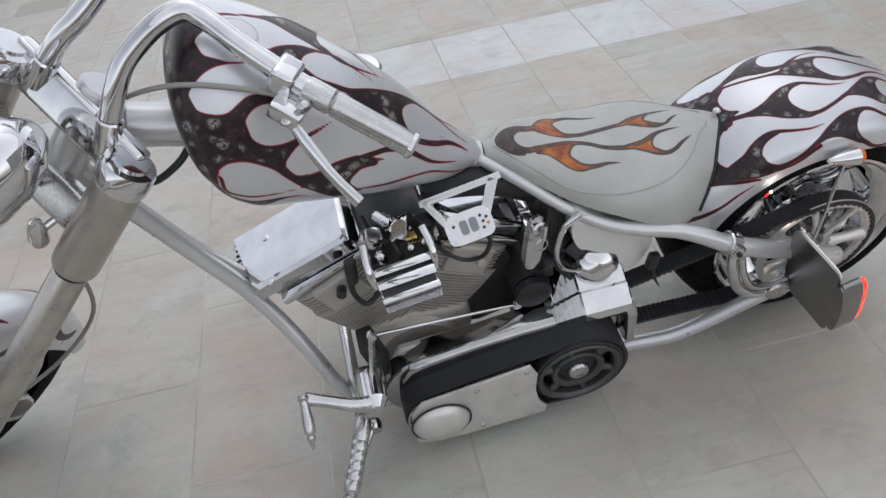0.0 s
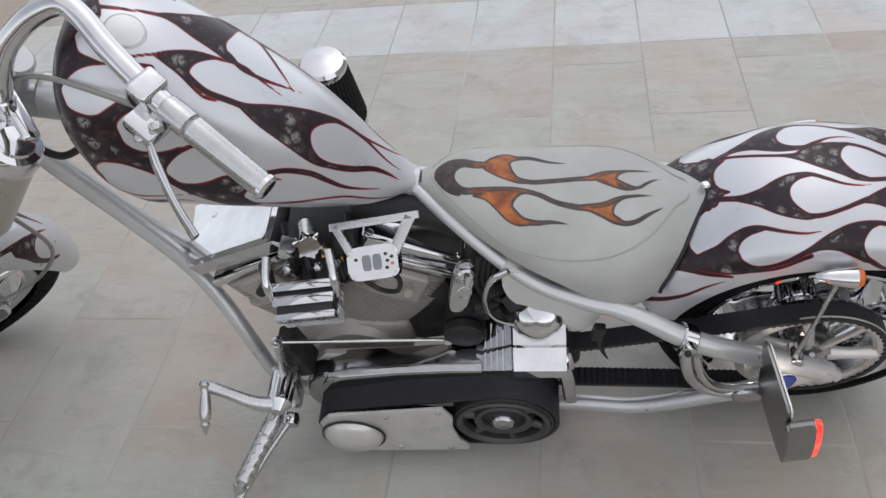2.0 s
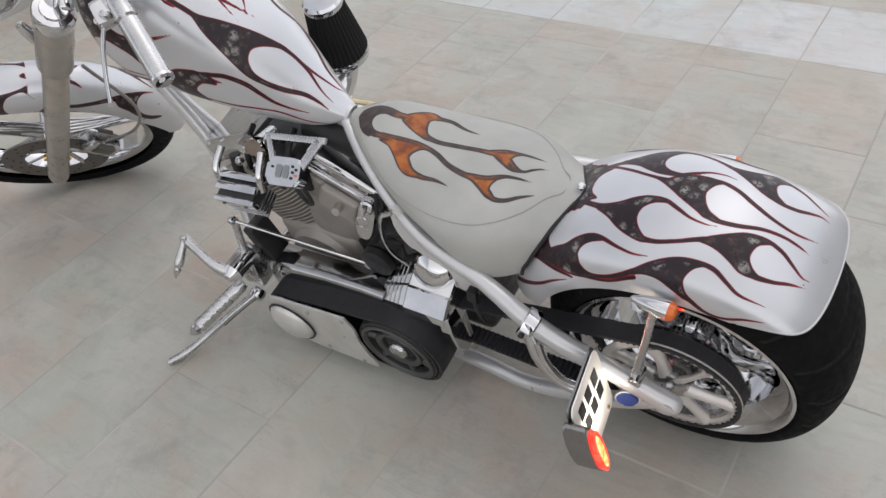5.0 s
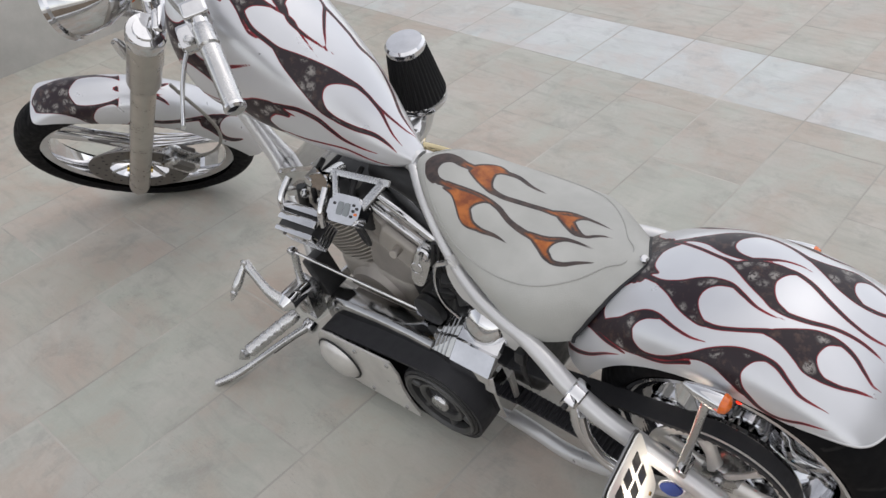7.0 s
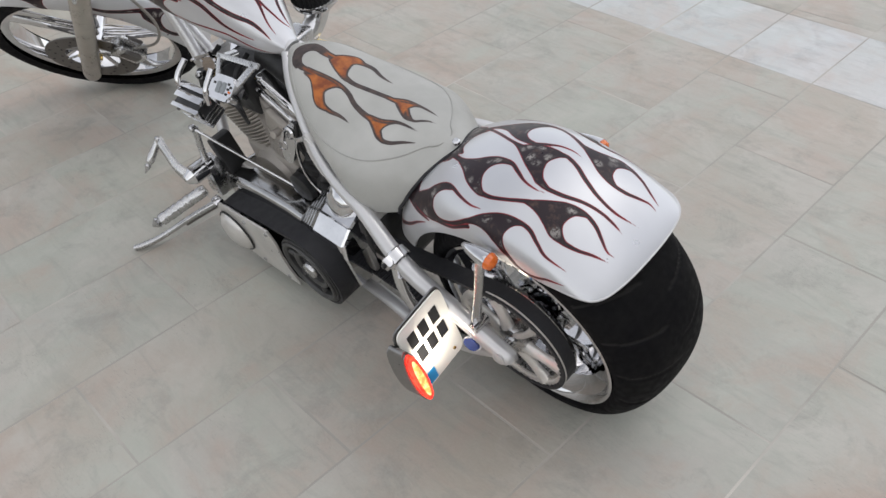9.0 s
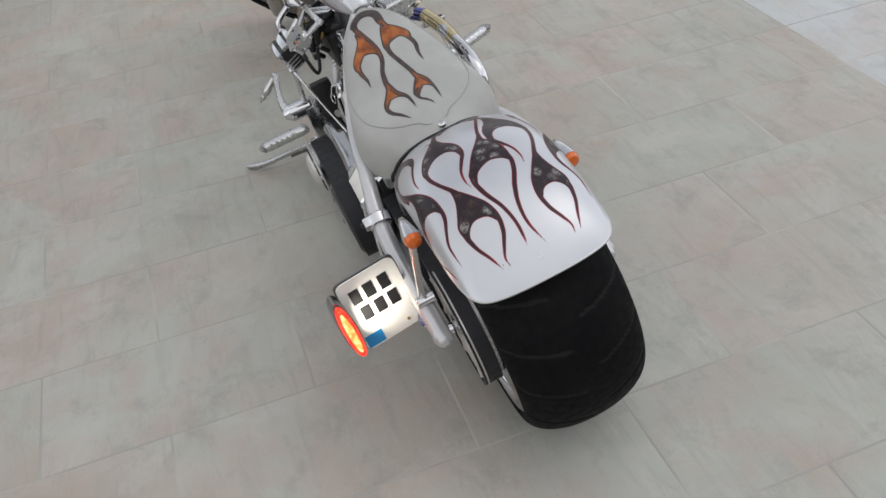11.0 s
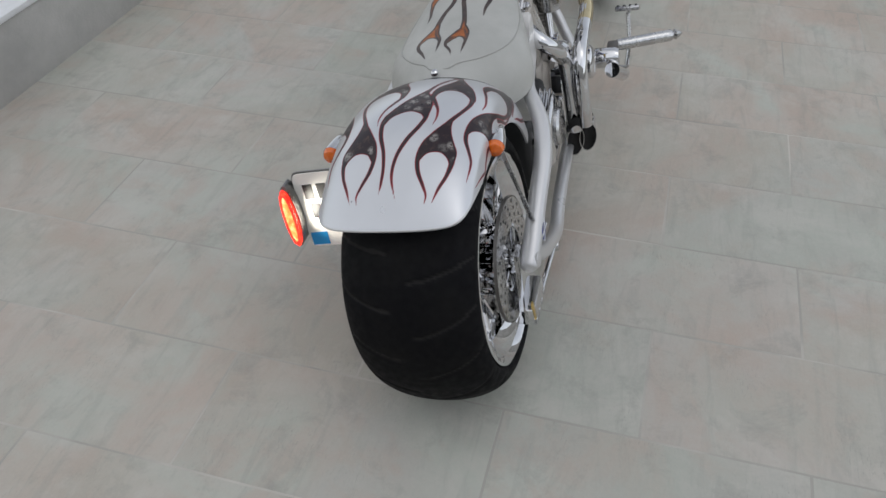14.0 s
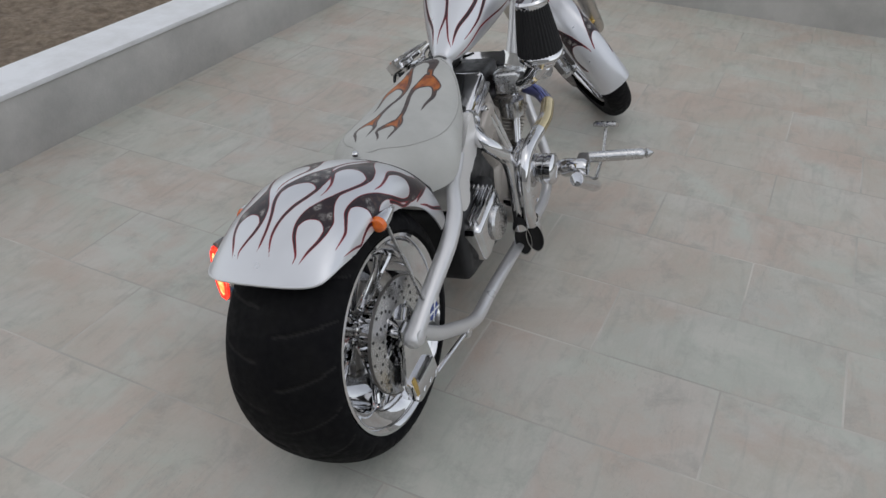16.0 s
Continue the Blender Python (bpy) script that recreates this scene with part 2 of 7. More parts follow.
def stone(name, a, b, c, joint=False):
    """Cleft sandstone: a tone for each slab, clouds, stains, grain and shallow ridges."""
    m = material(name, a, 0.7)
    info = m.node_tree.nodes.new("ShaderNodeObjectInfo")
    geo = m.node_tree.nodes.new("ShaderNodeNewGeometry")
    where = place_of(m)
    own = add(m, "ShaderNodeVectorMath")
    own.operation = "ADD"
    shift = add(m, "ShaderNodeCombineXYZ")
    both = add(m, "ShaderNodeMath")
    both.operation = "ADD"
    join(m, info.outputs["Random"], both.inputs[0])
    join(m, geo.outputs["Random Per Island"], both.inputs[1])
    rnd = add(m, "ShaderNodeMath")
    rnd.operation = "FRACT"
    join(m, both.outputs[0], rnd.inputs[0])
    far = add(m, "ShaderNodeMath")
    far.operation = "MULTIPLY"
    far.inputs[1].default_value = 37.0
    join(m, rnd.outputs[0], far.inputs[0])
    join(m, far.outputs[0], shift.inputs["Z"])
    world_at = geo.outputs["Position"]
    join(m, world_at, own.inputs[0])
    join(m, shift.outputs[0], own.inputs[1])
    flat = add(m, "ShaderNodeMapping")
    flat.inputs["Scale"].default_value = (0.8, 4.2, 1.0)
    turned = add(m, "ShaderNodeCombineXYZ")
    join(m, span(m, rnd.outputs[0], 0.0, 1.0, 0.2, 2.6), turned.inputs["Z"])
    join(m, turned.outputs[0], flat.inputs["Rotation"])
    join(m, own.outputs[0], flat.inputs["Vector"])
    cloud = noise_of(m, 3.6, 7, 0.68, own.outputs[0], 0.5)
    tint = noise_of(m, 1.9, 4, 0.55, own.outputs[0], 0.2)
    fibre = noise_of(m, 6, 5, 0.6, flat.outputs[0], 0.9)
    stain = noise_of(m, 7.5, 6, 0.7, own.outputs[0], 0.4)
    grain = noise_of(m, 170, 3, 0.6, own.outputs[0])
    pink, green = (1.06 * b[0], 0.94 * b[1], 0.88 * b[2]), (0.93 * c[0], 0.98 * c[1], 0.92 * c[2])
    col = ramp(m, rnd.outputs[0], (0.0, a), (0.22, b), (0.42, pink), (0.58, green), (0.78, c), (1.0, tuple(1.08 * x for x in a)))
    mean = tuple((a[i] + b[i] + c[i]) / 3 for i in range(3))
    col = mix(m, 0.58, col, mean)
    wide = noise_of(m, 0.9, 4, 0.6, world_at, 0.4)
    col = mix(m, span(m, wide, 0.48, 0.62, 0.0, 0.6), col, (1.05 * b[0], 0.98 * b[1], 0.92 * b[2]))
    col = mix(m, span(m, wide, 0.46, 0.34, 0.0, 0.6), col, (0.97 * c[0], 1.0 * c[1], 0.97 * c[2]))
    drift = noise_of(m, 2.1, 5, 0.6, world_at, 0.9)
    col = mix(m, span(m, drift, 0.51, 0.62, 0.0, 0.8), col, (0.92 * b[0], 0.82 * b[1], 0.76 * b[2]))
    col = mix(m, span(m, drift, 0.48, 0.37, 0.0, 0.85), col, (1.10 * c[0], 1.13 * c[1], 1.10 * c[2]))
    col = mix(m, span(m, tint, 0.44, 0.58, 0.0, 0.42), col, green)
    col = mix(m, span(m, cloud, 0.50, 0.64, 0.0, 0.55), col, tuple(0.90 * x for x in pink))
    col = mix(m, span(m, cloud, 0.48, 0.34, 0.0, 0.6), col, tuple(1.15 * x for x in a))
    col = mix(m, span(m, fibre, 0.52, 0.70, 0.0, 0.34), col, tuple(0.72 * x for x in c))
    vein = noise_of(m, 26, 6, 0.7, flat.outputs[0], 1.2)
    col = mix(m, span(m, vein, 0.56, 0.70, 0.0, 0.16), col, tuple(0.68 * x for x in a))
    col = mix(m, span(m, vein, 0.42, 0.33, 0.0, 0.14), col, tuple(1.18 * x for x in b))
    col = mix(m, span(m, stain, 0.54, 0.70, 0.0, 0.55), col, tuple(0.62 * x for x in a))
    col = mix(m, span(m, grain, 0.35, 0.7, 0.0, 0.10), col, tuple(min(1, 1.3 * x) for x in b))
    pits = noise_of(m, 75, 4, 0.65, flat.outputs[0], 0.6)
    patch = noise_of(m, 5.5, 3, 0.5, own.outputs[0])
    both_dark = add(m, "ShaderNodeMath")
    both_dark.operation = "MULTIPLY"
    join(m, span(m, pits, 0.57, 0.68), both_dark.inputs[0])
    join(m, span(m, patch, 0.50, 0.66, 0.0, 0.5), both_dark.inputs[1])
    col = mix(m, both_dark.outputs[0], col, tuple(0.56 * x for x in a))
    join(m, col, shader(m).inputs["Base Color"])
    join(m, span(m, fibre, 0.35, 0.7, 0.34, 0.56), shader(m).inputs["Roughness"])
    high = mix(m, 0.35, cloud, fibre)
    high = mix(m, 0.06, high, grain)
    bump(m, high, 0.42, 0.007)
    return m


paving = stone("paving stone", (0.442, 0.428, 0.385), (0.460, 0.420, 0.376), (0.412, 0.414, 0.376))
pale_paving = stone("pale paving stone", (0.55, 0.56, 0.56), (0.57, 0.57, 0.565), (0.53, 0.545, 0.55))
grout = material("pale grout", (0.46, 0.44, 0.395), 0.9)
join(grout, mix(grout, span(grout, noise_of(grout, 2.4, 5), 0.46, 0.66), (0.385, 0.368, 0.332), (0.565, 0.54, 0.49)), shader(grout).inputs["Base Color"])
bump(grout, noise_of(grout, 300, 3), 0.4, 0.002)
render_wall = material("grey wall render", (0.46, 0.45, 0.43), 0.85)
join(render_wall, mix(render_wall, span(render_wall, noise_of(render_wall, 3, 6, 0.65), 0.35, 0.7), (0.38, 0.375, 0.355), (0.52, 0.51, 0.485)), shader(render_wall).inputs["Base Color"])
bump(render_wall, noise_of(render_wall, 90, 4), 0.3, 0.003)
white_wall = material("white wall paint", (0.72, 0.73, 0.74), 0.7)
join(white_wall, mix(white_wall, span(white_wall, noise_of(white_wall, 4, 6, 0.7), 0.4, 0.75), (0.74, 0.75, 0.76), (0.58, 0.58, 0.57)), shader(white_wall).inputs["Base Color"])
bump(white_wall, noise_of(white_wall, 120, 4), 0.25, 0.002)
soil = material("dry soil", (0.20, 0.15, 0.10), 0.95)
join(soil, mix(soil, span(soil, noise_of(soil, 22, 7, 0.7), 0.35, 0.7), (0.13, 0.095, 0.065), (0.30, 0.24, 0.175)), shader(soil).inputs["Base Color"])
bump(soil, noise_of(soil, 60, 6, 0.7), 0.8, 0.02)


# ---- painted surfaces, in the motorcycle's own axes (x to the rear, y to its right, z up) ----
AXLE = (0.137, 0.287)          # rear axle: x, z
TYRE_R = 0.288
FENDER = (0.128, 0.007, 0.309)  # middle of the rear fender's arc: x, y, z


def table(x, xs, ys):
    return np.interp(x, xs, ys)


def smooth_table(x, xs, ys):
    """A smooth curve through a few values."""
    x, xs, ys = np.asarray(x, float), np.asarray(xs, float), np.asarray(ys, float)
    d = np.gradient(ys, xs)
    i = np.clip(np.searchsorted(xs, x) - 1, 0, len(xs) - 2)
    h = xs[i + 1] - xs[i]
    t = np.clip((x - xs[i]) / h, 0, 1)
    return ((2 * t**3 - 3 * t**2 + 1) * ys[i] + (t**3 - 2 * t**2 + t) * h * d[i]
            + (-2 * t**3 + 3 * t**2) * ys[i + 1] + (t**3 - t**2) * h * d[i + 1])


def powsin(a, p):
    return np.sign(np.sin(a)) * np.abs(np.sin(a)) ** p


def fender_point(u, v, lift=0.0):
    """u: 0 at the tail, 1 under the seat. v: -1 left edge, 1 right edge."""
    v = np.asarray(v, float)
    phi = np.radians(45 + 115 * np.asarray(u, float) + (4.5 * np.abs(v) ** 2.2 + 16.0 * np.abs(v) ** 7) * (1 - np.asarray(u, float)) ** 2)
    deg = np.degrees(phi)
    crest = smooth_table(deg, [40, 55, 75, 100, 125, 150, 165], [0.326, 0.329, 0.332, 0.335, 0.345, 0.355, 0.35]) + lift
    edge = smooth_table(deg, [40, 50, 60, 75, 90, 105, 120, 140, 165], [0.285, 0.278, 0.262, 0.246, 0.242, 0.245, 0.248, 0.254, 0.262])
    half = smooth_table(deg, [40, 55, 80, 110, 140, 165], [0.141, 0.145, 0.149, 0.150, 0.148, 0.146]) + lift
    a = np.asarray(v, float) * math.pi / 2
    y = half * powsin(a, 0.95)
    r = edge + (crest - edge) * np.abs(np.cos(a)) ** 0.75
    return np.stack([FENDER[0] + r * np.cos(phi), FENDER[1] + y, FENDER[2] + r * np.sin(phi)], -1)


def seat_body(u, v, lift=0.0):
    """The seat before its rear edge is drawn down onto the fender."""
    u = np.asarray(u, float)
    a = np.asarray(v, float) * math.pi / 2
    x = -0.548 + 0.475 * u
    half = smooth_table(u, [0, 0.06, 0.14, 0.3, 0.5, 0.7, 0.82, 0.92, 1.0], [0.022, 0.048, 0.075, 0.113, 0.143, 0.160, 0.163, 0.158, 0.150]) + lift
    top = smooth_table(u, [0, 0.12, 0.3, 0.5, 0.7, 0.85, 1.0], [0.664, 0.670, 0.643, 0.621, 0.612, 0.611, 0.603]) + lift
    low = smooth_table(u, [0, 0.12, 0.3, 0.5, 0.7, 0.85, 1.0], [0.640, 0.622, 0.573, 0.530, 0.500, 0.484, 0.490])
    y = half * powsin(a, 1.0) * (1 + 0.03 * np.clip(-np.sin(a), 0, 1) ** 3 * np.sin(np.pi * np.clip(u, 0, 1)) ** 0.5)
    z = low + (top - low) * np.abs(np.cos(a)) ** 0.72
    swept = np.abs(np.sin(a)) ** 1.15
    x = x - 0.100 * swept * np.clip((u - 0.45) / 0.55, 0, 1) ** 1.5
    return np.stack([x + 0 * y, y, z], -1)


HUG_V = np.linspace(0, 1, 31)
skin = fender_point(*np.meshgrid(np.linspace(0.3, 1, 160), np.linspace(0, 1, 160), indexing="ij"), 0.001).reshape(-1, 3)
rim = seat_body(1.0, HUG_V)
HUG = np.array([skin[np.linalg.norm(skin - q, axis=1).argmin()] for q in rim]) - rim
HUG[:, 0] = smooth_table(HUG_V, HUG_V[::5], HUG[::5, 0])
HUG[:, 1] = smooth_table(HUG_V, HUG_V[::5], HUG[::5, 1])
HUG[:, 2] = smooth_table(HUG_V, HUG_V[::5], HUG[::5, 2])


def seat_point(u, v, lift=0.0):
    """u: 0 at the tank, 1 at the fender. v: -1 left lower edge, 1 right lower edge."""
    u, v = np.asarray(u, float), np.asarray(v, float)
    p = seat_body(u, v, lift)
    w = np.clip((u - 0.72) / 0.28, 0, 1) ** 1.7
    side_v = np.abs(v)
    pull = np.stack([np.interp(side_v, HUG_V, HUG[:, 0]), np.interp(side_v, HUG_V, HUG[:, 1]) * np.sign(v), np.interp(side_v, HUG_V, HUG[:, 2])], -1)
    return p + pull * w[..., None]


def tank_point(u, v, lift=0.0):
    """u: 0 at the seat, 1 at the steering head. v: -1 to 1 round the left side, from under to over and down the right."""
    u = np.asarray(u, float)
    s = [0, 0.06, 0.16, 0.3, 0.48, 0.66, 0.8, 0.9, 0.97, 1.0]
    x = smooth_table(u, s, [-0.557, -0.577, -0.622, -0.695, -0.796, -0.894, -0.969, -1.012, -1.036, -1.047])
    top = smooth_table(u, s, [0.670, 0.690, 0.743, 0.844, 0.950, 1.029, 1.053, 1.030, 0.980, 0.918]) + lift
    low = smooth_table(u, s, [0.651, 0.640, 0.637, 0.653, 0.677, 0.701, 0.732, 0.780, 0.846, 0.905]) - lift
    half = smooth_table(u, s, [0.020, 0.031, 0.059, 0.095, 0.125, 0.144, 0.156, 0.137, 0.092, 0.022]) + lift
    a = np.asarray(v, float) * math.pi
    y = half * powsin(a, 0.9)
    c = np.cos(a)
    mid = low + 0.42 * (top - low)
    z = np.where(c >= 0, mid + (top - mid) * np.abs(c) ** 0.9, mid - (mid - low) * np.abs(c) ** 0.75)
    return np.stack([x + 0 * y, y, z], -1)


# ---- flames painted on the surfaces ----
def tongue(flames, *line):
    """A tapering tongue: u, v on the surface and half its width in millimetres, along its line."""
    flames[0].append(list(line))


def bulb(flames, *outline):
    """The broad root of a flame: its outline in u, v."""
    flames[1].append(list(outline))


def teardrop(flames, *outline):
    """A silver drop left open inside the flames: its outline in u, v."""
    flames[2].append(list(outline))


FENDER_MIDDLE = ([], [], [])
tongue(FENDER_MIDDLE, (0.702, 0.236, 5.2), (0.635, 0.207, 3.7), (0.582, 0.164, 3.6), (0.518, 0.112, 3.6), (0.465, 0.093, 4.9), (0.427, 0.107, 4.9), (0.394, 0.15, 4.9), (0.353, 0.183, 4.5), (0.308, 0.155, 4.5), (0.258, 0.088, 4.5), (0.203, 0.04, 3.6), (0.143, 0.031, 2.7), (0.076, 0.078, 0.5))
tongue(FENDER_MIDDLE, (0.465, 0.083, 4.9), (0.427, 0.026, 4.8), (0.396, -0.027, 4.8), (0.368, -0.098, 4.8), (0.329, -0.132, 4.8), (0.277, -0.113, 4.4), (0.222, -0.06, 3.6), (0.172, -0.036, 3.2), (0.131, -0.036, 2.7), (0.095, -0.046, 0.5))
bulb(FENDER_MIDDLE, (0.539, 0.126), (0.484, 0.107), (0.453, 0.15), (0.413, 0.193), (0.368, 0.202), (0.341, 0.174), (0.358, 0.131), (0.37, 0.059), (0.365, -0.003), (0.346, -0.074), (0.317, -0.117), (0.348, -0.146), (0.379, -0.103), (0.415, -0.051), (0.453, 0.011), (0.492, 0.074))
FENDER_SIDE = ([], [], [])
tongue(FENDER_SIDE, (0.695, 0.265, 5.6), (0.704, 0.136, 5.6), (0.692, -0.036, 5.4), (0.706, -0.126, 5.4), (0.745, -0.193, 5.4), (0.776, -0.27, 5.4), (0.804, -0.351, 5.5), (0.811, -0.494, 5.5), (0.785, -0.589, 5.4))
tongue(FENDER_SIDE, (0.668, -0.126, 3.6), (0.616, -0.174, 5.3), (0.568, -0.155, 5.2), (0.532, -0.107, 5.2), (0.499, -0.074, 4.4), (0.456, -0.074, 4.3), (0.418, -0.122, 3.9), (0.382, -0.169, 2.6), (0.344, -0.184, 1.7), (0.31, -0.169, 0.4))
tongue(FENDER_SIDE, (0.692, -0.112, 5.4), (0.618, -0.184, 5.3), (0.57, -0.251, 5.2), (0.532, -0.317, 5.1), (0.508, -0.375, 5.1), (0.475, -0.418, 5.1), (0.437, -0.422, 4.2), (0.391, -0.379, 3.8), (0.353, -0.327, 4.3), (0.327, -0.294, 5.1), (0.286, -0.255, 5.2), (0.248, -0.26, 5.2))
tongue(FENDER_SIDE, (0.32, -0.279, 5.1), (0.279, -0.203, 5.2), (0.246, -0.146, 4.4), (0.203, -0.122, 4.4), (0.16, -0.141, 4.0), (0.122, -0.193, 3.1), (0.091, -0.232, 1.8), (0.064, -0.222, 0.5))
tongue(FENDER_SIDE, (0.282, -0.294, 5.2), (0.248, -0.346, 5.2), (0.227, -0.394, 5.2), (0.193, -0.422, 5.2), (0.148, -0.394, 3.5), (0.11, -0.337, 2.7), (0.069, -0.289, 0.5))
tongue(FENDER_SIDE, (0.78, -0.57, 5.4), (0.747, -0.542, 4.4), (0.699, -0.532, 5.3), (0.663, -0.48, 5.2), (0.623, -0.446, 5.2), (0.587, -0.456, 4.3), (0.535, -0.527, 3.0), (0.487, -0.57, 2.1), (0.446, -0.566, 0.8))
tongue(FENDER_SIDE, (0.69, -0.594, 5.2), (0.663, -0.623, 5.2), (0.656, -0.737, 5.2), (0.625, -0.842, 5.2), (0.573, -0.866, 4.3), (0.52, -0.833, 5.1), (0.468, -0.733, 5.1), (0.427, -0.652, 5.1), (0.384, -0.647, 5.1), (0.344, -0.623, 5.1))
tongue(FENDER_SIDE, (0.468, -0.733, 5.1), (0.427, -0.623, 5.1), (0.379, -0.537, 5.1), (0.334, -0.499, 4.2), (0.282, -0.504, 4.3), (0.236, -0.575, 3.4), (0.189, -0.637, 2.6), (0.119, -0.628, 0.4))
tongue(FENDER_SIDE, (0.382, -0.699, 5.1), (0.332, -0.776, 5.1), (0.286, -0.871, 5.2), (0.174, -0.967, 4.4), (0.067, -0.986, 3.5), (0.084, -0.89, 2.6), (0.067, -0.79, 0.4))
tongue(FENDER_SIDE, (0.833, -0.408, 5.5), (0.797, -0.542, 5.4), (0.735, -0.656, 5.3), (0.687, -0.771, 5.3), (0.637, -0.871, 4.4), (0.547, -0.909, 3.5), (0.465, -0.814, 4.3))
tongue(FENDER_SIDE, (0.895, -0.446, 3.8), (0.823, -0.561, 4.6), (0.754, -0.752, 4.5), (0.697, -0.876, 2.7))
tongue(FENDER_SIDE, (0.979, -0.599, 4.8), (0.919, -0.766, 4.7), (0.859, -0.857, 3.7), (0.788, -0.881, 2.7), (0.723, -0.9, 0.9))
tongue(FENDER_SIDE, (0.68, 0.241, 8.4), (0.683, 0.107, 8.3), (0.678, -0.007, 8.1), (0.678, -0.103, 8.9), (0.714, -0.165, 9.9), (0.752, -0.232, 9.9), (0.776, -0.317, 10.9), (0.816, -0.408, 12.8), (0.862, -0.475, 11.1))
bulb(FENDER_SIDE, (0.661, -0.136), (0.611, -0.184), (0.568, -0.165), (0.532, -0.093), (0.499, -0.055), (0.456, -0.064), (0.437, -0.093), (0.475, -0.112), (0.499, -0.165), (0.504, -0.246), (0.492, -0.327), (0.468, -0.399), (0.444, -0.418), (0.47, -0.456), (0.508, -0.427), (0.547, -0.365), (0.585, -0.274), (0.625, -0.203))
bulb(FENDER_SIDE, (0.353, -0.332), (0.313, -0.265), (0.279, -0.179), (0.246, -0.141), (0.203, -0.117), (0.189, -0.136), (0.212, -0.184), (0.22, -0.251), (0.217, -0.313), (0.2, -0.37), (0.179, -0.408), (0.198, -0.451), (0.227, -0.451), (0.255, -0.408), (0.289, -0.36), (0.32, -0.337))
bulb(FENDER_SIDE, (0.864, -0.236), (0.814, -0.217), (0.764, -0.236), (0.764, -0.356), (0.764, -0.456), (0.747, -0.547), (0.709, -0.532), (0.671, -0.484), (0.628, -0.442), (0.592, -0.446), (0.58, -0.489), (0.611, -0.504), (0.637, -0.542), (0.652, -0.609), (0.652, -0.695), (0.637, -0.79), (0.609, -0.857), (0.64, -0.89), (0.692, -0.852), (0.742, -0.752), (0.792, -0.628), (0.85, -0.504), (0.907, -0.422), (0.902, -0.298))
bulb(FENDER_SIDE, (0.489, -0.804), (0.446, -0.704), (0.406, -0.589), (0.368, -0.523), (0.327, -0.499), (0.301, -0.508), (0.322, -0.561), (0.332, -0.647), (0.327, -0.728), (0.298, -0.823), (0.241, -0.914), (0.277, -0.914), (0.344, -0.842), (0.399, -0.771), (0.446, -0.761))
bulb(FENDER_SIDE, (0.761, 0.294), (0.73, 0.279), (0.666, 0.208), (0.635, 0.189), (0.659, 0.126), (0.671, 0.045), (0.668, -0.041), (0.654, -0.126), (0.685, -0.131), (0.718, -0.16), (0.749, -0.222), (0.771, -0.322), (0.809, -0.294), (0.838, -0.351), (0.85, -0.236), (0.79, -0.136), (0.742, -0.021), (0.718, 0.084))
SEAT = ([], [], [])
tongue(SEAT, (0.198, 0.15, 6.6), (0.143, 0.189, 6.6), (0.098, 0.179, 6.7), (0.064, 0.017, 6.6), (0.067, -0.265, 6.6), (0.107, -0.399, 6.5), (0.138, -0.408, 5.5))
tongue(SEAT, (0.198, 0.15, 6.6), (0.248, 0.174, 6.6), (0.298, 0.222, 6.6), (0.32, 0.289, 6.7), (0.382, 0.313, 5.7), (0.451, 0.26, 3.8), (0.527, 0.241, 0.9))
tongue(SEAT, (0.251, 0.15, 6.6), (0.289, 0.093, 6.6), (0.339, 0.012, 6.5), (0.394, -0.002, 5.6), (0.465, 0.031, 5.6), (0.549, 0.064, 5.6), (0.606, 0.074, 6.5), (0.654, 0.079, 6.5), (0.695, 0.05, 6.4), (0.726, 0.007, 5.5), (0.766, -0.017, 3.6), (0.802, 0.017, 3.2), (0.831, 0.045, 2.3), (0.864, 0.06, 0.5))
tongue(SEAT, (0.606, 0.084, 5.5), (0.661, 0.126, 5.6), (0.721, 0.141, 3.7), (0.79, 0.141, 2.8), (0.859, 0.136, 0.5))
tongue(SEAT, (0.129, -0.365, 6.5), (0.191, -0.289, 6.5), (0.251, -0.227, 6.4), (0.296, -0.274, 6.4), (0.327, -0.36, 6.4), (0.356, -0.418, 6.3), (0.401, -0.413, 5.4), (0.463, -0.365, 3.6), (0.53, -0.351, 0.4))
tongue(SEAT, (0.191, -0.265, 5.5), (0.265, -0.155, 4.6), (0.337, -0.112, 5.5), (0.411, -0.122, 5.5), (0.477, -0.174, 5.5), (0.544, -0.193, 6.3), (0.601, -0.198, 6.3), (0.661, -0.227, 6.3), (0.702, -0.26, 6.2), (0.745, -0.298, 5.3), (0.792, -0.279, 4.4), (0.828, -0.227, 3.5), (0.874, -0.169, 0.9))
tongue(SEAT, (0.582, -0.184, 5.4), (0.656, -0.155, 5.4), (0.711, -0.103, 4.5), (0.768, -0.084, 3.1), (0.854, -0.079, 0.4))
bulb(SEAT, (0.098, 0.179), (0.134, 0.203), (0.198, 0.15), (0.22, 0.093), (0.186, 0.06), (0.15, 0.055), (0.126, -0.041), (0.126, -0.184), (0.15, -0.27), (0.191, -0.265), (0.167, -0.384), (0.129, -0.408), (0.086, -0.384), (0.055, -0.236), (0.055, 0.012))
bulb(SEAT, (0.222, 0.198), (0.255, 0.332), (0.294, 0.394), (0.344, 0.327), (0.32, 0.274), (0.317, 0.193), (0.334, 0.074), (0.365, 0.007), (0.403, -0.007), (0.351, -0.041), (0.303, -0.021), (0.258, 0.017), (0.22, 0.079))
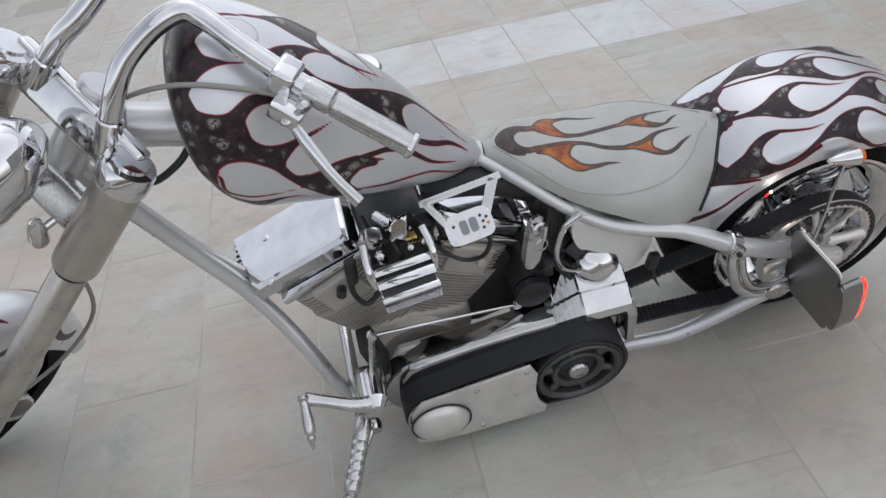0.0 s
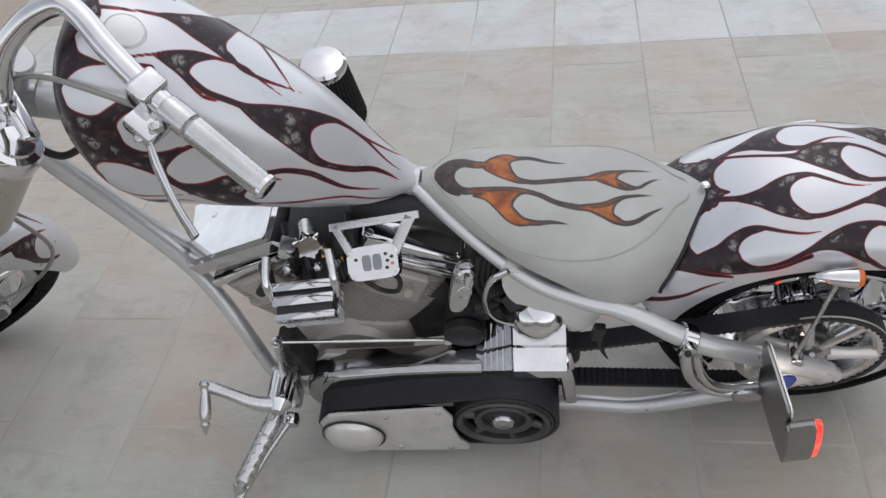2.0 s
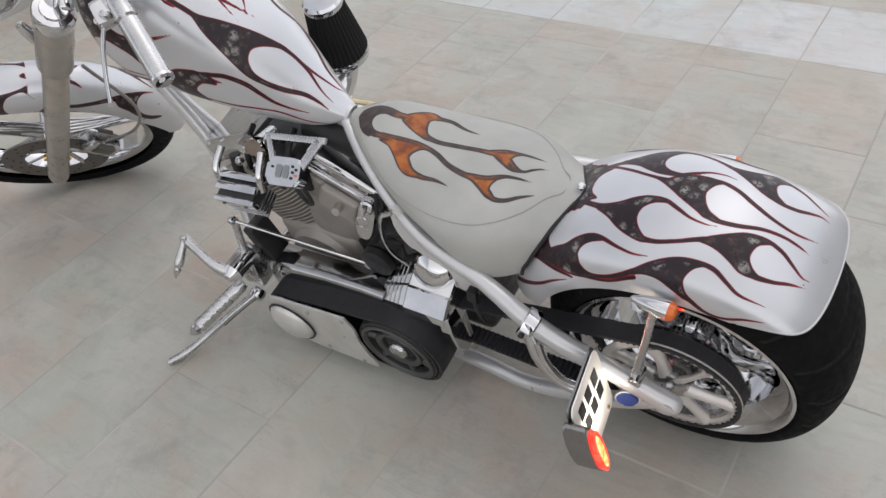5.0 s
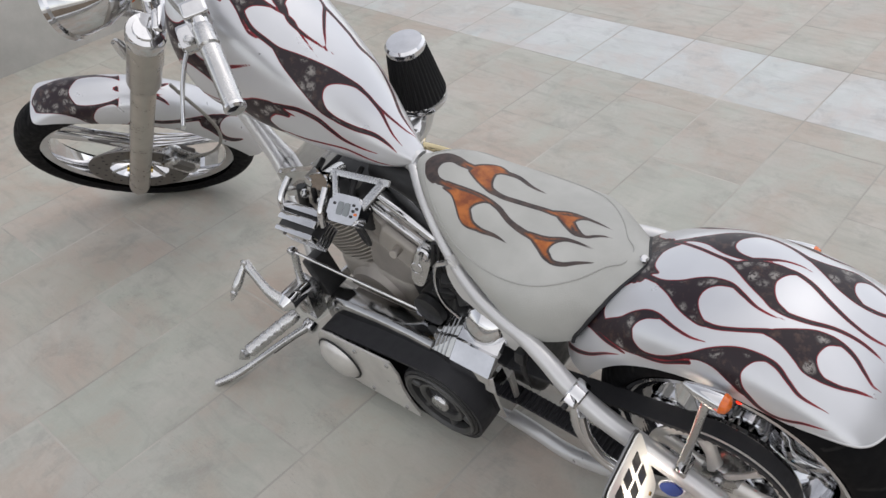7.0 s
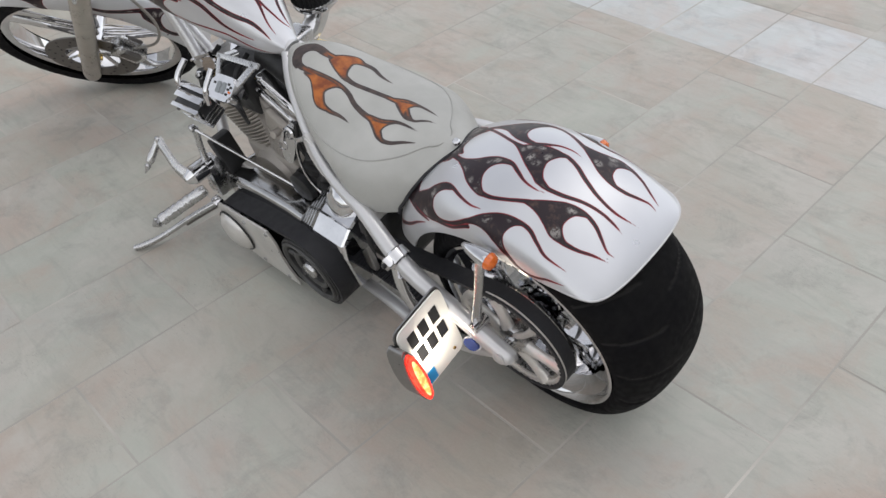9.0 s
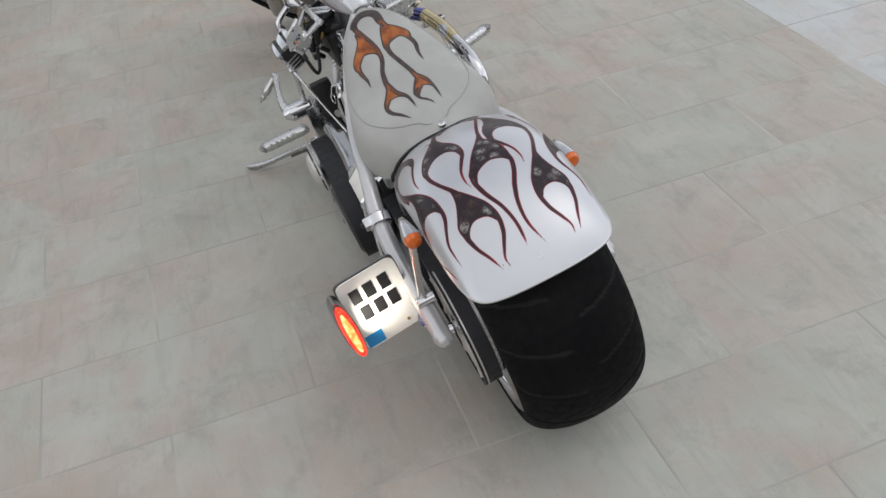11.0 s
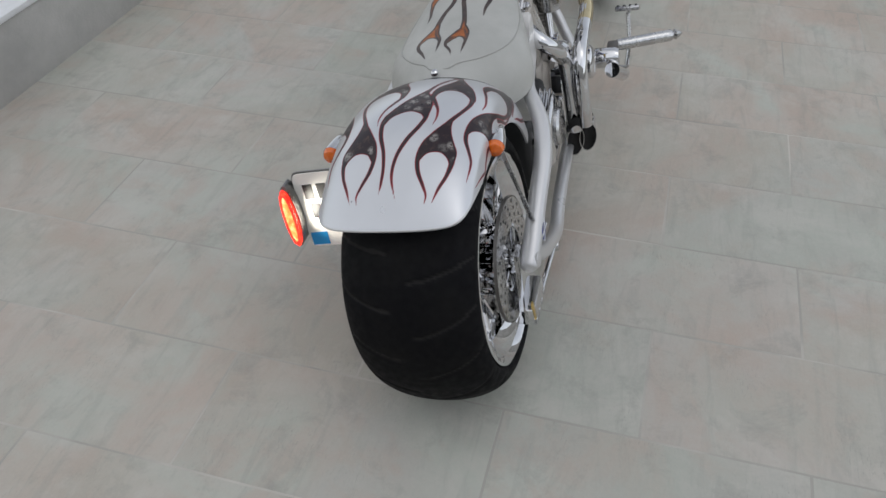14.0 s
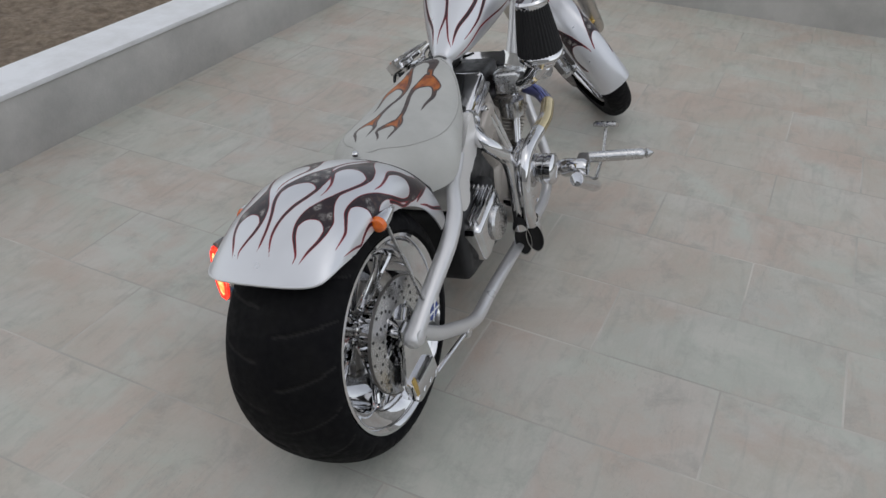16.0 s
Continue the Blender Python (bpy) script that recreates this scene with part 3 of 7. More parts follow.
bulb(SEAT, (0.606, 0.079), (0.661, 0.126), (0.721, 0.15), (0.761, 0.141), (0.721, 0.107), (0.704, 0.06), (0.709, 0.017), (0.737, -0.012), (0.766, -0.031), (0.728, -0.041), (0.678, -0.007), (0.628, 0.045))
bulb(SEAT, (0.217, -0.255), (0.267, -0.16), (0.337, -0.112), (0.391, -0.122), (0.356, -0.16), (0.332, -0.246), (0.329, -0.332), (0.346, -0.384), (0.382, -0.408), (0.418, -0.399), (0.382, -0.461), (0.337, -0.508), (0.301, -0.489), (0.265, -0.413), (0.229, -0.351), (0.184, -0.37))
bulb(SEAT, (0.582, -0.193), (0.656, -0.155), (0.704, -0.122), (0.749, -0.088), (0.709, -0.141), (0.697, -0.203), (0.711, -0.251), (0.742, -0.279), (0.783, -0.289), (0.754, -0.317), (0.704, -0.308), (0.652, -0.265), (0.601, -0.222))
TANK = ([], [], [])
tongue(TANK, (0.802, -0.007, 5.2), (0.747, -0.012, 4.3), (0.687, -0.002, 3.4), (0.628, 0.012, 4.3), (0.582, 0.026, 5.2), (0.537, 0.055, 5.2), (0.506, 0.05, 5.3), (0.489, 0.002, 5.2))
tongue(TANK, (0.554, 0.002, 5.2), (0.508, 0.002, 5.2), (0.475, -0.007, 5.2), (0.444, -0.036, 4.3), (0.396, -0.031, 3.5), (0.348, -0.007, 2.2), (0.313, 0.012, 0.4))
tongue(TANK, (0.621, -0.126, 2.5), (0.582, -0.093, 3.3), (0.537, -0.06, 3.8), (0.492, -0.041, 3.4), (0.444, -0.021, 3.0), (0.408, -0.041, 2.6), (0.344, -0.069, 0.4))
tongue(TANK, (0.609, -0.126, 5.0), (0.58, -0.136, 5.0), (0.556, -0.146, 5.0), (0.539, -0.165, 5.0), (0.511, -0.184, 5.0), (0.47, -0.184, 5.0), (0.43, -0.179, 5.1), (0.382, -0.141, 5.1), (0.334, -0.098, 5.2), (0.284, -0.05, 5.3), (0.243, -0.012, 4.5), (0.203, 0.007, 4.2), (0.155, -0.007, 3.3), (0.105, -0.079, 1.9), (0.064, -0.126, 0.5))
tongue(TANK, (0.442, -0.184, 5.1), (0.401, -0.198, 5.1), (0.36, -0.212, 5.2), (0.322, -0.217, 5.2), (0.298, -0.27, 5.2), (0.289, -0.303, 5.3), (0.255, -0.317, 5.3), (0.205, -0.289, 5.4), (0.148, -0.227, 4.6), (0.105, -0.241, 2.8), (0.072, -0.303, 0.5))
tongue(TANK, (0.203, 0.007, 2.8), (0.141, 0.041, 2.8), (0.088, 0.131, 1.9), (0.062, 0.284, 1.0))
tongue(TANK, (0.489, -0.486, 3.4), (0.461, -0.461, 5.2), (0.403, -0.427, 5.2), (0.363, -0.403, 5.2), (0.308, -0.394, 5.3), (0.27, -0.418, 4.5), (0.227, -0.442, 3.2), (0.138, -0.432, 0.9))
tongue(TANK, (0.504, -0.605, 1.4), (0.401, -0.585, 3.2), (0.31, -0.537, 2.7), (0.217, -0.508, 2.3), (0.117, -0.58, 1.4), (0.076, -0.68, 0.5))
tongue(TANK, (0.706, -0.165, 2.5), (0.663, -0.15, 2.5), (0.621, -0.126, 2.5))
tongue(TANK, (0.852, -0.513, 3.5), (0.85, -0.589, 3.6), (0.768, -0.585, 2.7), (0.685, -0.575, 1.8), (0.594, -0.551, 0.9))
bulb(TANK, (0.635, 0.012), (0.589, 0.064), (0.551, 0.136), (0.525, 0.217), (0.492, 0.227), (0.484, 0.107), (0.487, 0.031), (0.475, -0.007), (0.456, -0.031), (0.484, -0.031), (0.516, -0.021), (0.551, -0.012), (0.589, 0.002))
bulb(TANK, (0.621, -0.131), (0.587, -0.093), (0.549, -0.064), (0.504, -0.041), (0.48, -0.031), (0.513, -0.069), (0.537, -0.107), (0.547, -0.15), (0.537, -0.179), (0.518, -0.198), (0.489, -0.203), (0.518, -0.212), (0.542, -0.193), (0.568, -0.165), (0.597, -0.146))
bulb(TANK, (0.453, -0.189), (0.406, -0.155), (0.358, -0.112), (0.308, -0.064), (0.258, -0.007), (0.224, 0.012), (0.258, -0.06), (0.289, -0.146), (0.296, -0.208), (0.289, -0.265), (0.267, -0.303), (0.234, -0.313), (0.27, -0.341), (0.303, -0.337), (0.339, -0.303), (0.375, -0.27), (0.415, -0.236))
bulb(TANK, (0.797, 0.064), (0.912, 0.021), (0.969, -0.174), (0.964, -0.475), (0.895, -0.652), (0.845, -0.69), (0.785, -0.709), (0.709, -0.632), (0.623, -0.618), (0.535, -0.632), (0.47, -0.623), (0.463, -0.532), (0.401, -0.47), (0.430, -0.445), (0.540, -0.440), (0.590, -0.405), (0.612, -0.365), (0.632, -0.315), (0.632, -0.26), (0.671, -0.227), (0.616, -0.169), (0.673, -0.131), (0.74, -0.069), (0.747, -0.026))
bulb(TANK, (0.633, -0.575), (0.532, -0.487), (0.45, -0.454), (0.38, -0.450), (0.43, -0.478), (0.477, -0.512), (0.495, -0.56), (0.486, -0.64), (0.56, -0.66))
tongue(TANK, (0.67, -0.476, 7.0), (0.633, -0.436, 6.0), (0.596, -0.404, 4.5), (0.55, -0.370, 3.4), (0.505, -0.330, 1.4))
tongue(TANK, (0.50, 0.19, 5.0), (0.45, 0.19, 4.5), (0.41, 0.12, 4.0), (0.376, 0.053, 3.0), (0.339, -0.01, 0.5))
FRONT = ([], [], [])
tongue(FRONT, (0.594, 0.045, 2.8), (0.568, 0.036, 3.7), (0.506, 0.041, 0.9))
tongue(FRONT, (0.592, -0.141, 3.7), (0.547, -0.107, 5.5), (0.516, -0.174, 4.6), (0.492, -0.294, 0.9))
tongue(FRONT, (0.649, -0.995, 5.6), (0.587, -0.842, 5.6), (0.513, -0.847, 8.3), (0.444, -0.709, 7.4), (0.379, -0.489, 7.4), (0.322, -0.313, 9.3))
tongue(FRONT, (0.678, -1.0, 3.7), (0.589, -1.0, 4.7), (0.504, -1.0, 3.8), (0.422, -0.967, 1.9))
bulb(FRONT, (0.993, 0.021), (0.94, 0.232), (0.835, 0.232), (0.723, 0.212), (0.666, 0.045), (0.666, -0.456), (0.69, -1.0), (0.766, -1.0), (0.826, -1.0), (0.828, -0.785), (0.878, -0.537), (0.971, -0.313))
bulb(FRONT, (0.377, -0.537), (0.325, -0.241), (0.255, -0.074), (0.208, -0.031), (0.263, -0.155), (0.284, -0.351), (0.277, -0.547), (0.241, -0.709), (0.196, -0.718), (0.143, -0.57), (0.167, -0.823), (0.232, -0.866), (0.296, -0.78), (0.351, -0.704))
teardrop(TANK, (0.802, -0.112), (0.776, -0.084), (0.742, -0.069), (0.687, -0.084), (0.637, -0.122), (0.599, -0.15), (0.666, -0.169), (0.718, -0.184), (0.752, -0.174), (0.788, -0.155))
teardrop(TANK, (0.862, -0.265), (0.811, -0.222), (0.757, -0.198), (0.697, -0.189), (0.647, -0.179), (0.604, -0.184), (0.616, -0.246), (0.663, -0.27), (0.704, -0.284), (0.73, -0.303), (0.766, -0.327), (0.809, -0.327), (0.85, -0.308))
teardrop(TANK, (0.726, -0.356), (0.69, -0.317), (0.642, -0.303), (0.601, -0.313), (0.561, -0.332), (0.542, -0.346), (0.587, -0.384), (0.623, -0.408), (0.659, -0.422), (0.697, -0.422), (0.723, -0.399))
teardrop(TANK, (0.862, -0.513), (0.816, -0.475), (0.764, -0.465), (0.721, -0.48), (0.683, -0.504), (0.644, -0.547), (0.587, -0.613), (0.556, -0.671), (0.63, -0.613), (0.69, -0.609), (0.74, -0.613), (0.8, -0.623), (0.85, -0.609), (0.871, -0.561))
teardrop(TANK, (0.651, -0.46), (0.625, -0.43), (0.587, -0.405), (0.523, -0.385), (0.45, -0.40), (0.42, -0.428), (0.459, -0.443), (0.523, -0.472), (0.569, -0.498), (0.633, -0.509), (0.66, -0.487))
teardrop(TANK, (0.495, -0.553), (0.475, -0.512), (0.431, -0.488), (0.367, -0.476), (0.275, -0.465), (0.28, -0.57), (0.351, -0.609), (0.425, -0.62), (0.475, -0.60))
teardrop(FRONT, (0.831, -0.026), (0.809, 0.107), (0.754, 0.112), (0.69, 0.002), (0.656, -0.117), (0.69, -0.284), (0.754, -0.37), (0.809, -0.303))
teardrop(FRONT, (0.754, -0.642), (0.726, -0.461), (0.671, -0.413), (0.68, -1.0), (0.737, -1.0), (0.788, -1.0))
AMBER_SPOTS = [(0.274, 0.184, 0.045), (0.315, -0.255, 0.045), (0.27, 0.122, 0.045), (0.647, 0.069, 0.045), (0.666, 0.055, 0.045), (0.661, -0.227, 0.045), (0.353, -0.337, 0.045), (0.253, -0.255, 0.045)]
SEAT_PIPING = [(0.038, -0.174), (0.086, -0.499), (0.181, -0.723), (0.284, -0.819), (0.413, -0.761), (0.544, -0.671), (0.697, -0.57), (0.804, -0.47), (0.878, -0.322), (0.916, -0.15), (0.945, -0.06)]
SEAT_PIPING += [(u, -v) for u, v in SEAT_PIPING[::-1]]


# ---- building helpers ----
def part(name, bm, mat, parent, label="", smooth=True, kind=""):
    """One mesh object under a thing or a part."""
    me = bpy.data.meshes.new(name)
    bmesh.ops.recalc_face_normals(bm, faces=bm.faces)
    bm.to_mesh(me)
    bm.free()
    for p in me.polygons:
        p.use_smooth = smooth
    if smooth:
        me.set_sharp_from_angle(angle=radians(38))
    me.materials.append(mat)
    ob = new(name, me)
    ob.parent = parent
    return tagged(ob, label=label, kind=kind)


def spline(points, steps=6):
    """A smooth line through points (tuples of any length)."""
    p = [np.array(q, float) for q in points]
    if len(p) < 3:
        return p
    p = [2 * p[0] - p[1], *p, 2 * p[-1] - p[-2]]
    out = []
    for i in range(1, len(p) - 2):
        a, b, c, d = p[i - 1 : i + 3]
        for k in range(steps):
            t = k / steps
            out.append(0.5 * (2 * b + (c - a) * t + (2 * a - 5 * b + 4 * c - d) * t * t + (3 * b - a - 3 * c + d) * t**3))
    return [*out, p[-2]]


def loft(bm, rings, closed=True, caps=True):
    rows = [[bm.verts.new(v) for v in ring] for ring in rings]
    for a, b in zip(rows, rows[1:]):
        n = len(a)
        for i in range(n if closed else n - 1):
            j = (i + 1) % n
            bm.faces.new((a[i], a[j], b[j], b[i]))
    if caps and closed:
        bm.faces.new(rows[0][::-1])
        bm.faces.new(rows[-1])
    return rows


def tube(bm, points, r, n=12, steps=6, flat=1.0):
    """A round bar along a smooth line; r is one radius or one for each point."""
    rs = [r] * len(points) if isinstance(r, (int, float)) else list(r)
    line = spline([(*p, q) for p, q in zip(points, rs)], steps)
    at, rad = [Vector(q[:3]) for q in line], [float(q[3]) for q in line]
    way = (at[1] - at[0]).normalized()
    side = way.orthogonal().normalized()
    rings = []
    for i, c in enumerate(at):
        w = (at[min(i + 1, len(at) - 1)] - at[max(i - 1, 0)]).normalized()
        side = (side - w * side.dot(w)).normalized()
        up = w.cross(side)
        rings.append([c + rad[i] * (math.cos(2 * math.pi * k / n) * side + flat * math.sin(2 * math.pi * k / n) * up) for k in range(n)])
    loft(bm, rings)
    return bm


def revolve(bm, profile, m=Matrix(), n=32, caps=True):
    """Turn a profile of (radius, height) round the z axis of m."""
    rings = [[m @ Vector((r * math.cos(2 * math.pi * k / n), r * math.sin(2 * math.pi * k / n), h)) for k in range(n)] for r, h in profile]
    loft(bm, rings, caps=caps)
    return bm


def block(bm, size, m=Matrix(), bevel=0.0, segments=2):
    made = bmesh.ops.create_cube(bm, size=1.0, matrix=m @ Matrix.Diagonal((*size, 1)))
    if bevel:
        edges = list({e for v in made["verts"] for e in v.link_edges})
        bmesh.ops.bevel(bm, geom=edges, offset=bevel, segments=segments, affect="EDGES", profile=0.6)
    return bm


def plate(bm, outline, thick, m=Matrix(), bevel=0.0):
    """A flat plate: an outline in the xy plane of m, with its thickness along z."""
    low = [bm.verts.new(m @ Vector((x, y, -thick / 2))) for x, y in outline]
    top = [bm.verts.new(m @ Vector((x, y, thick / 2))) for x, y in outline]
    n = len(outline)
    faces = [bm.faces.new(low[::-1]), bm.faces.new(top)]
    faces += [bm.faces.new((low[i], low[(i + 1) % n], top[(i + 1) % n], top[i])) for i in range(n)]
    if bevel:
        edges = list({e for f in faces[:2] for e in f.edges})
        bmesh.ops.bevel(bm, geom=edges, offset=bevel, segments=2, affect="EDGES")
    return bm


def ring_outline(rx, ry, n=32, power=1.0):
    return [(rx * np.sign(math.cos(a)) * abs(math.cos(a)) ** power, ry * np.sign(math.sin(a)) * abs(math.sin(a)) ** power)
            for a in (2 * math.pi * k / n for k in range(n))]


def along(a, b, roll=0.0):
    """A pose at a whose z axis points to b."""
    a, b = Vector(a), Vector(b)
    return Matrix.Translation(a) @ (b - a).to_track_quat("Z", "Y").to_matrix().to_4x4() @ Matrix.Rotation(roll, 4, "Z")


def rod(bm, a, b, r, n=12):
    d = (Vector(b) - Vector(a)).length
    return revolve(bm, [(r * 0.85, 0), (r, r * 0.15), (r, d - r * 0.15), (r * 0.85, d)], along(a, b), n)


def bolt(parent, at, to, r=0.006, h=0.005, mat=None, name="bolt"):
    bm = revolve(bmesh.new(), [(r, 0), (r, h * 0.8), (r * 0.8, h)], along(at, to), 6)
    return part(name, bm, mat or chrome, parent)


# ---- paving, walls and soil ----
SLAB_X, SLAB_Y, JOINT = 0.315, 0.625, 0.0045
ground = tagged(new("ground", bpy.data.meshes.new("ground")), "pale gritty bedding ground under the paving", "ground", kind="structure")
bm = bmesh.new()
bmesh.ops.create_grid(bm, x_segments=1, y_segments=1, size=600, matrix=Matrix.Translation((0, 0, -0.0006)))
bm.to_mesh(ground.data)
bm.free()
ground.data.materials.append(grout)


def slab_mesh(lx, ly, mat, seed):
    """A sawn stone slab with slightly broken arrises; its top lies at z = 0."""
    rnd = random.Random(seed)
    bm = bmesh.new()
    x, y = (lx - JOINT) / 2, (ly - JOINT) / 2
    nx, ny = 3, 5
    top = {}
    rim = []
    outline = [(-x + 2 * x * i / nx, -y) for i in range(nx)] + [(x, -y + 2 * y * i / ny) for i in range(ny)]
    outline += [(x - 2 * x * i / nx, y) for i in range(nx)] + [(-x, y - 2 * y * i / ny) for i in range(ny)]
    jit = [rnd.uniform(-0.0012, 0.0012) for _ in outline]
    rings = []
    for inset, z in ((0.0, -0.03), (0.0, -0.0006), (0.0008, -0.0001), (0.010, 0.0)):
        rings.append([((px - math.copysign(inset + j, px) if abs(px) > x - 1e-6 else px), (py - math.copysign(inset + j, py) if abs(py) > y - 1e-6 else py), z)
                      for (px, py), j in zip(outline, jit)])
    loft(bm, rings)
    me = bpy.data.meshes.new("paving_slab")
    bmesh.ops.recalc_face_normals(bm, faces=bm.faces)
    bm.to_mesh(me)
    bm.free()
    me.materials.append(mat)
    return me


wall_left = tagged(new("wall_left"), "low rendered garden wall with a white coping", "wall", kind="structure")
bm = block(bmesh.new(), (8.5, 0.20, 0.29), pose(0.75, -1.88, 0.095, 0, 0, -0.8), 0.006)
part("wall_body", bm, render_wall, wall_left, "grey rendered wall face")
bm = bmesh.new()
block(bm, (8.5, 0.215, 0.022), pose(0.75, -1.88, 0.252, 0, 0, -0.8), 0.006)
part("coping", bm, white_wall, wall_left, "white painted coping")
wall_front = tagged(new("wall_front"), "pale rendered garden wall at the end of the terrace", "wall", kind="structure")
part("wall_body", block(bmesh.new(), (0.22, 12.0, 0.95), pose(-3.59, 4.0, 0.40), 0.008), render_wall, wall_front)

# unseen walls added to close the place and darken low reflections in the metal
rear_closing_wall = tagged(new("wall_unseen_rear"), "plain unseen wall added behind the terrace to darken reflections", "wall", kind="structure")
part("wall_body", block(bmesh.new(), (0.3, 12.0, 3.2), pose(5.0, 3.0, 1.55), 0.01), render_wall, rear_closing_wall)
# also out of view: a low wall added against the bright horizon
right_closing_wall = tagged(new("wall_right"), "plain unseen wall added beyond the paving to cut the bright horizon", "wall", kind="structure")
part("wall_body", block(bmesh.new(), (14.0, 0.25, 0.9), pose(0.5, 9.0, 0.42), 0.01), render_wall, right_closing_wall)

bm = bmesh.new()
bmesh.ops.create_grid(bm, x_segments=110, y_segments=46, size=0.5, matrix=pose(0.75, -4.4, 0.2) @ Matrix.Diagonal((8.5, 4.8, 1, 1)))
for v in bm.verts:
    v.co.z += 0.035 * noise.fractal(v.co * 2.2, 0.9, 2.1, 5) + 0.02 * noise.noise(v.co * 14)
soil_bed = new("soil_bed", bpy.data.meshes.new("soil_bed"))
bm.to_mesh(soil_bed.data)
bm.free()
soil_bed.data.materials.append(soil)
tagged(soil_bed, "dry brown garden soil behind the low wall", "soil", kind="structure")


# ---- the motorcycle: leans on its side stand, bars turned to the left ----
motorcycle = tagged(new("motorcycle"), "custom silver chopper with dark flame paint leaning on its side stand", "motorcycle")
motorcycle.matrix_world = pose(0, -0.0175, 0.003) @ pose(0, 0, 0, 0, 0, 1.5) @ pose(0, 0, 0, 12.0, 0, 0)

HEAD = Vector((-1.136, 0, 0.965))                 # top of the steering axis
RAKE, STEER, REACH, OFFSET = 0.736, 0.786, 0.931, 0.053
AXIS = Vector((-math.sin(RAKE), 0, -math.cos(RAKE)))
AHEAD = Vector((-math.cos(RAKE), 0, math.sin(RAKE)))
TURN = Matrix.Translation(HEAD) @ Matrix.Rotation(STEER, 4, -AXIS) @ Matrix.Translation(-HEAD)


def fork(s, e=0.0, y=0.0):
    """A point of the turned front end: s down the steering axis, e ahead of it, y to the right."""
    return TURN @ (HEAD + AXIS * s + AHEAD * e + Vector((0, y, 0)))


def mirrored(p):
    """The same point on the other side of the turned bars."""
    q = TURN.inverted() @ Vector(p)
    return TURN @ Vector((q.x, -q.y, q.z))


# -- paint work --
def outline_distance(q, outline):
    """Signed distance of flat points q to a closed outline (negative inside)."""
    d = np.full(len(q), 9.0)
    inside = np.zeros(len(q), bool)
    for a, b in zip(outline, np.roll(outline, -1, axis=0)):
        ab = b - a
        t = np.clip(((q - a) @ ab) / max(ab @ ab, 1e-12), 0, 1)
        d = np.minimum(d, np.linalg.norm(q - a - t[:, None] * ab, axis=1))
        if abs(ab[1]) > 1e-12:
            cross = (a[1] > q[:, 1]) != (b[1] > q[:, 1])
            inside ^= cross & (q[:, 0] < a[0] + ab[0] * (q[:, 1] - a[1]) / ab[1])
    return np.where(inside, -d, d)


def flame_distance(points, uv, fn, flames, size):
    """Signed distance in metres from points on a surface to its flames; size: the surface's length and half its girth."""
    d = np.full(len(points), 0.05)
    flat = uv * np.array(size)
    for outlines, sign in ((flames[1], 1), (flames[2], -1)):
        for outline in outlines:
            p = [*outline[-2:], *outline, *outline[:2]]
            ring = np.array(spline(p, 5)[10:-10])[:, :2] * np.array(size)
            near = (np.abs(flat - ring.mean(0)) < np.ptp(ring, axis=0) / 2 + 0.06).all(1)
            e = outline_distance(flat[near], ring)
            d[near] = np.minimum(d[near], e) if sign > 0 else np.maximum(d[near], -e)
    for stroke in flames[0]:
        line = np.array(spline(stroke, 6))
        at = fn(line[:, 0], line[:, 1])
        w = np.maximum(line[:, 2], 0.0) * 0.001
        for a, b, wa, wb in zip(at, at[1:], w, w[1:]):
            ab = b - a
            t = np.clip(((points - a) @ ab) / max(ab @ ab, 1e-12), 0, 1)
            d = np.minimum(d, np.linalg.norm(points - a - t[:, None] * ab, axis=1) - (wa + t * (wb - wa)))
    return d


def twin(flames, limit=9.0, axis=0.0):
    """The same flames with their mirror images about an axis; those that lie wholly left of the limit only."""
    lines = [[(u, 2 * axis - v, w) for u, v, w in s] for s in flames[0] if max(p[1] for p in s) < limit]
    bulbs = [[(u, 2 * axis - v) for u, v in s] for s in flames[1] if max(p[1] for p in s) < limit]
    drops = [[(u, 2 * axis - v) for u, v in s] for s in flames[2] if max(p[1] for p in s) < limit]
    return flames[0] + lines, flames[1] + bulbs, flames[2] + drops


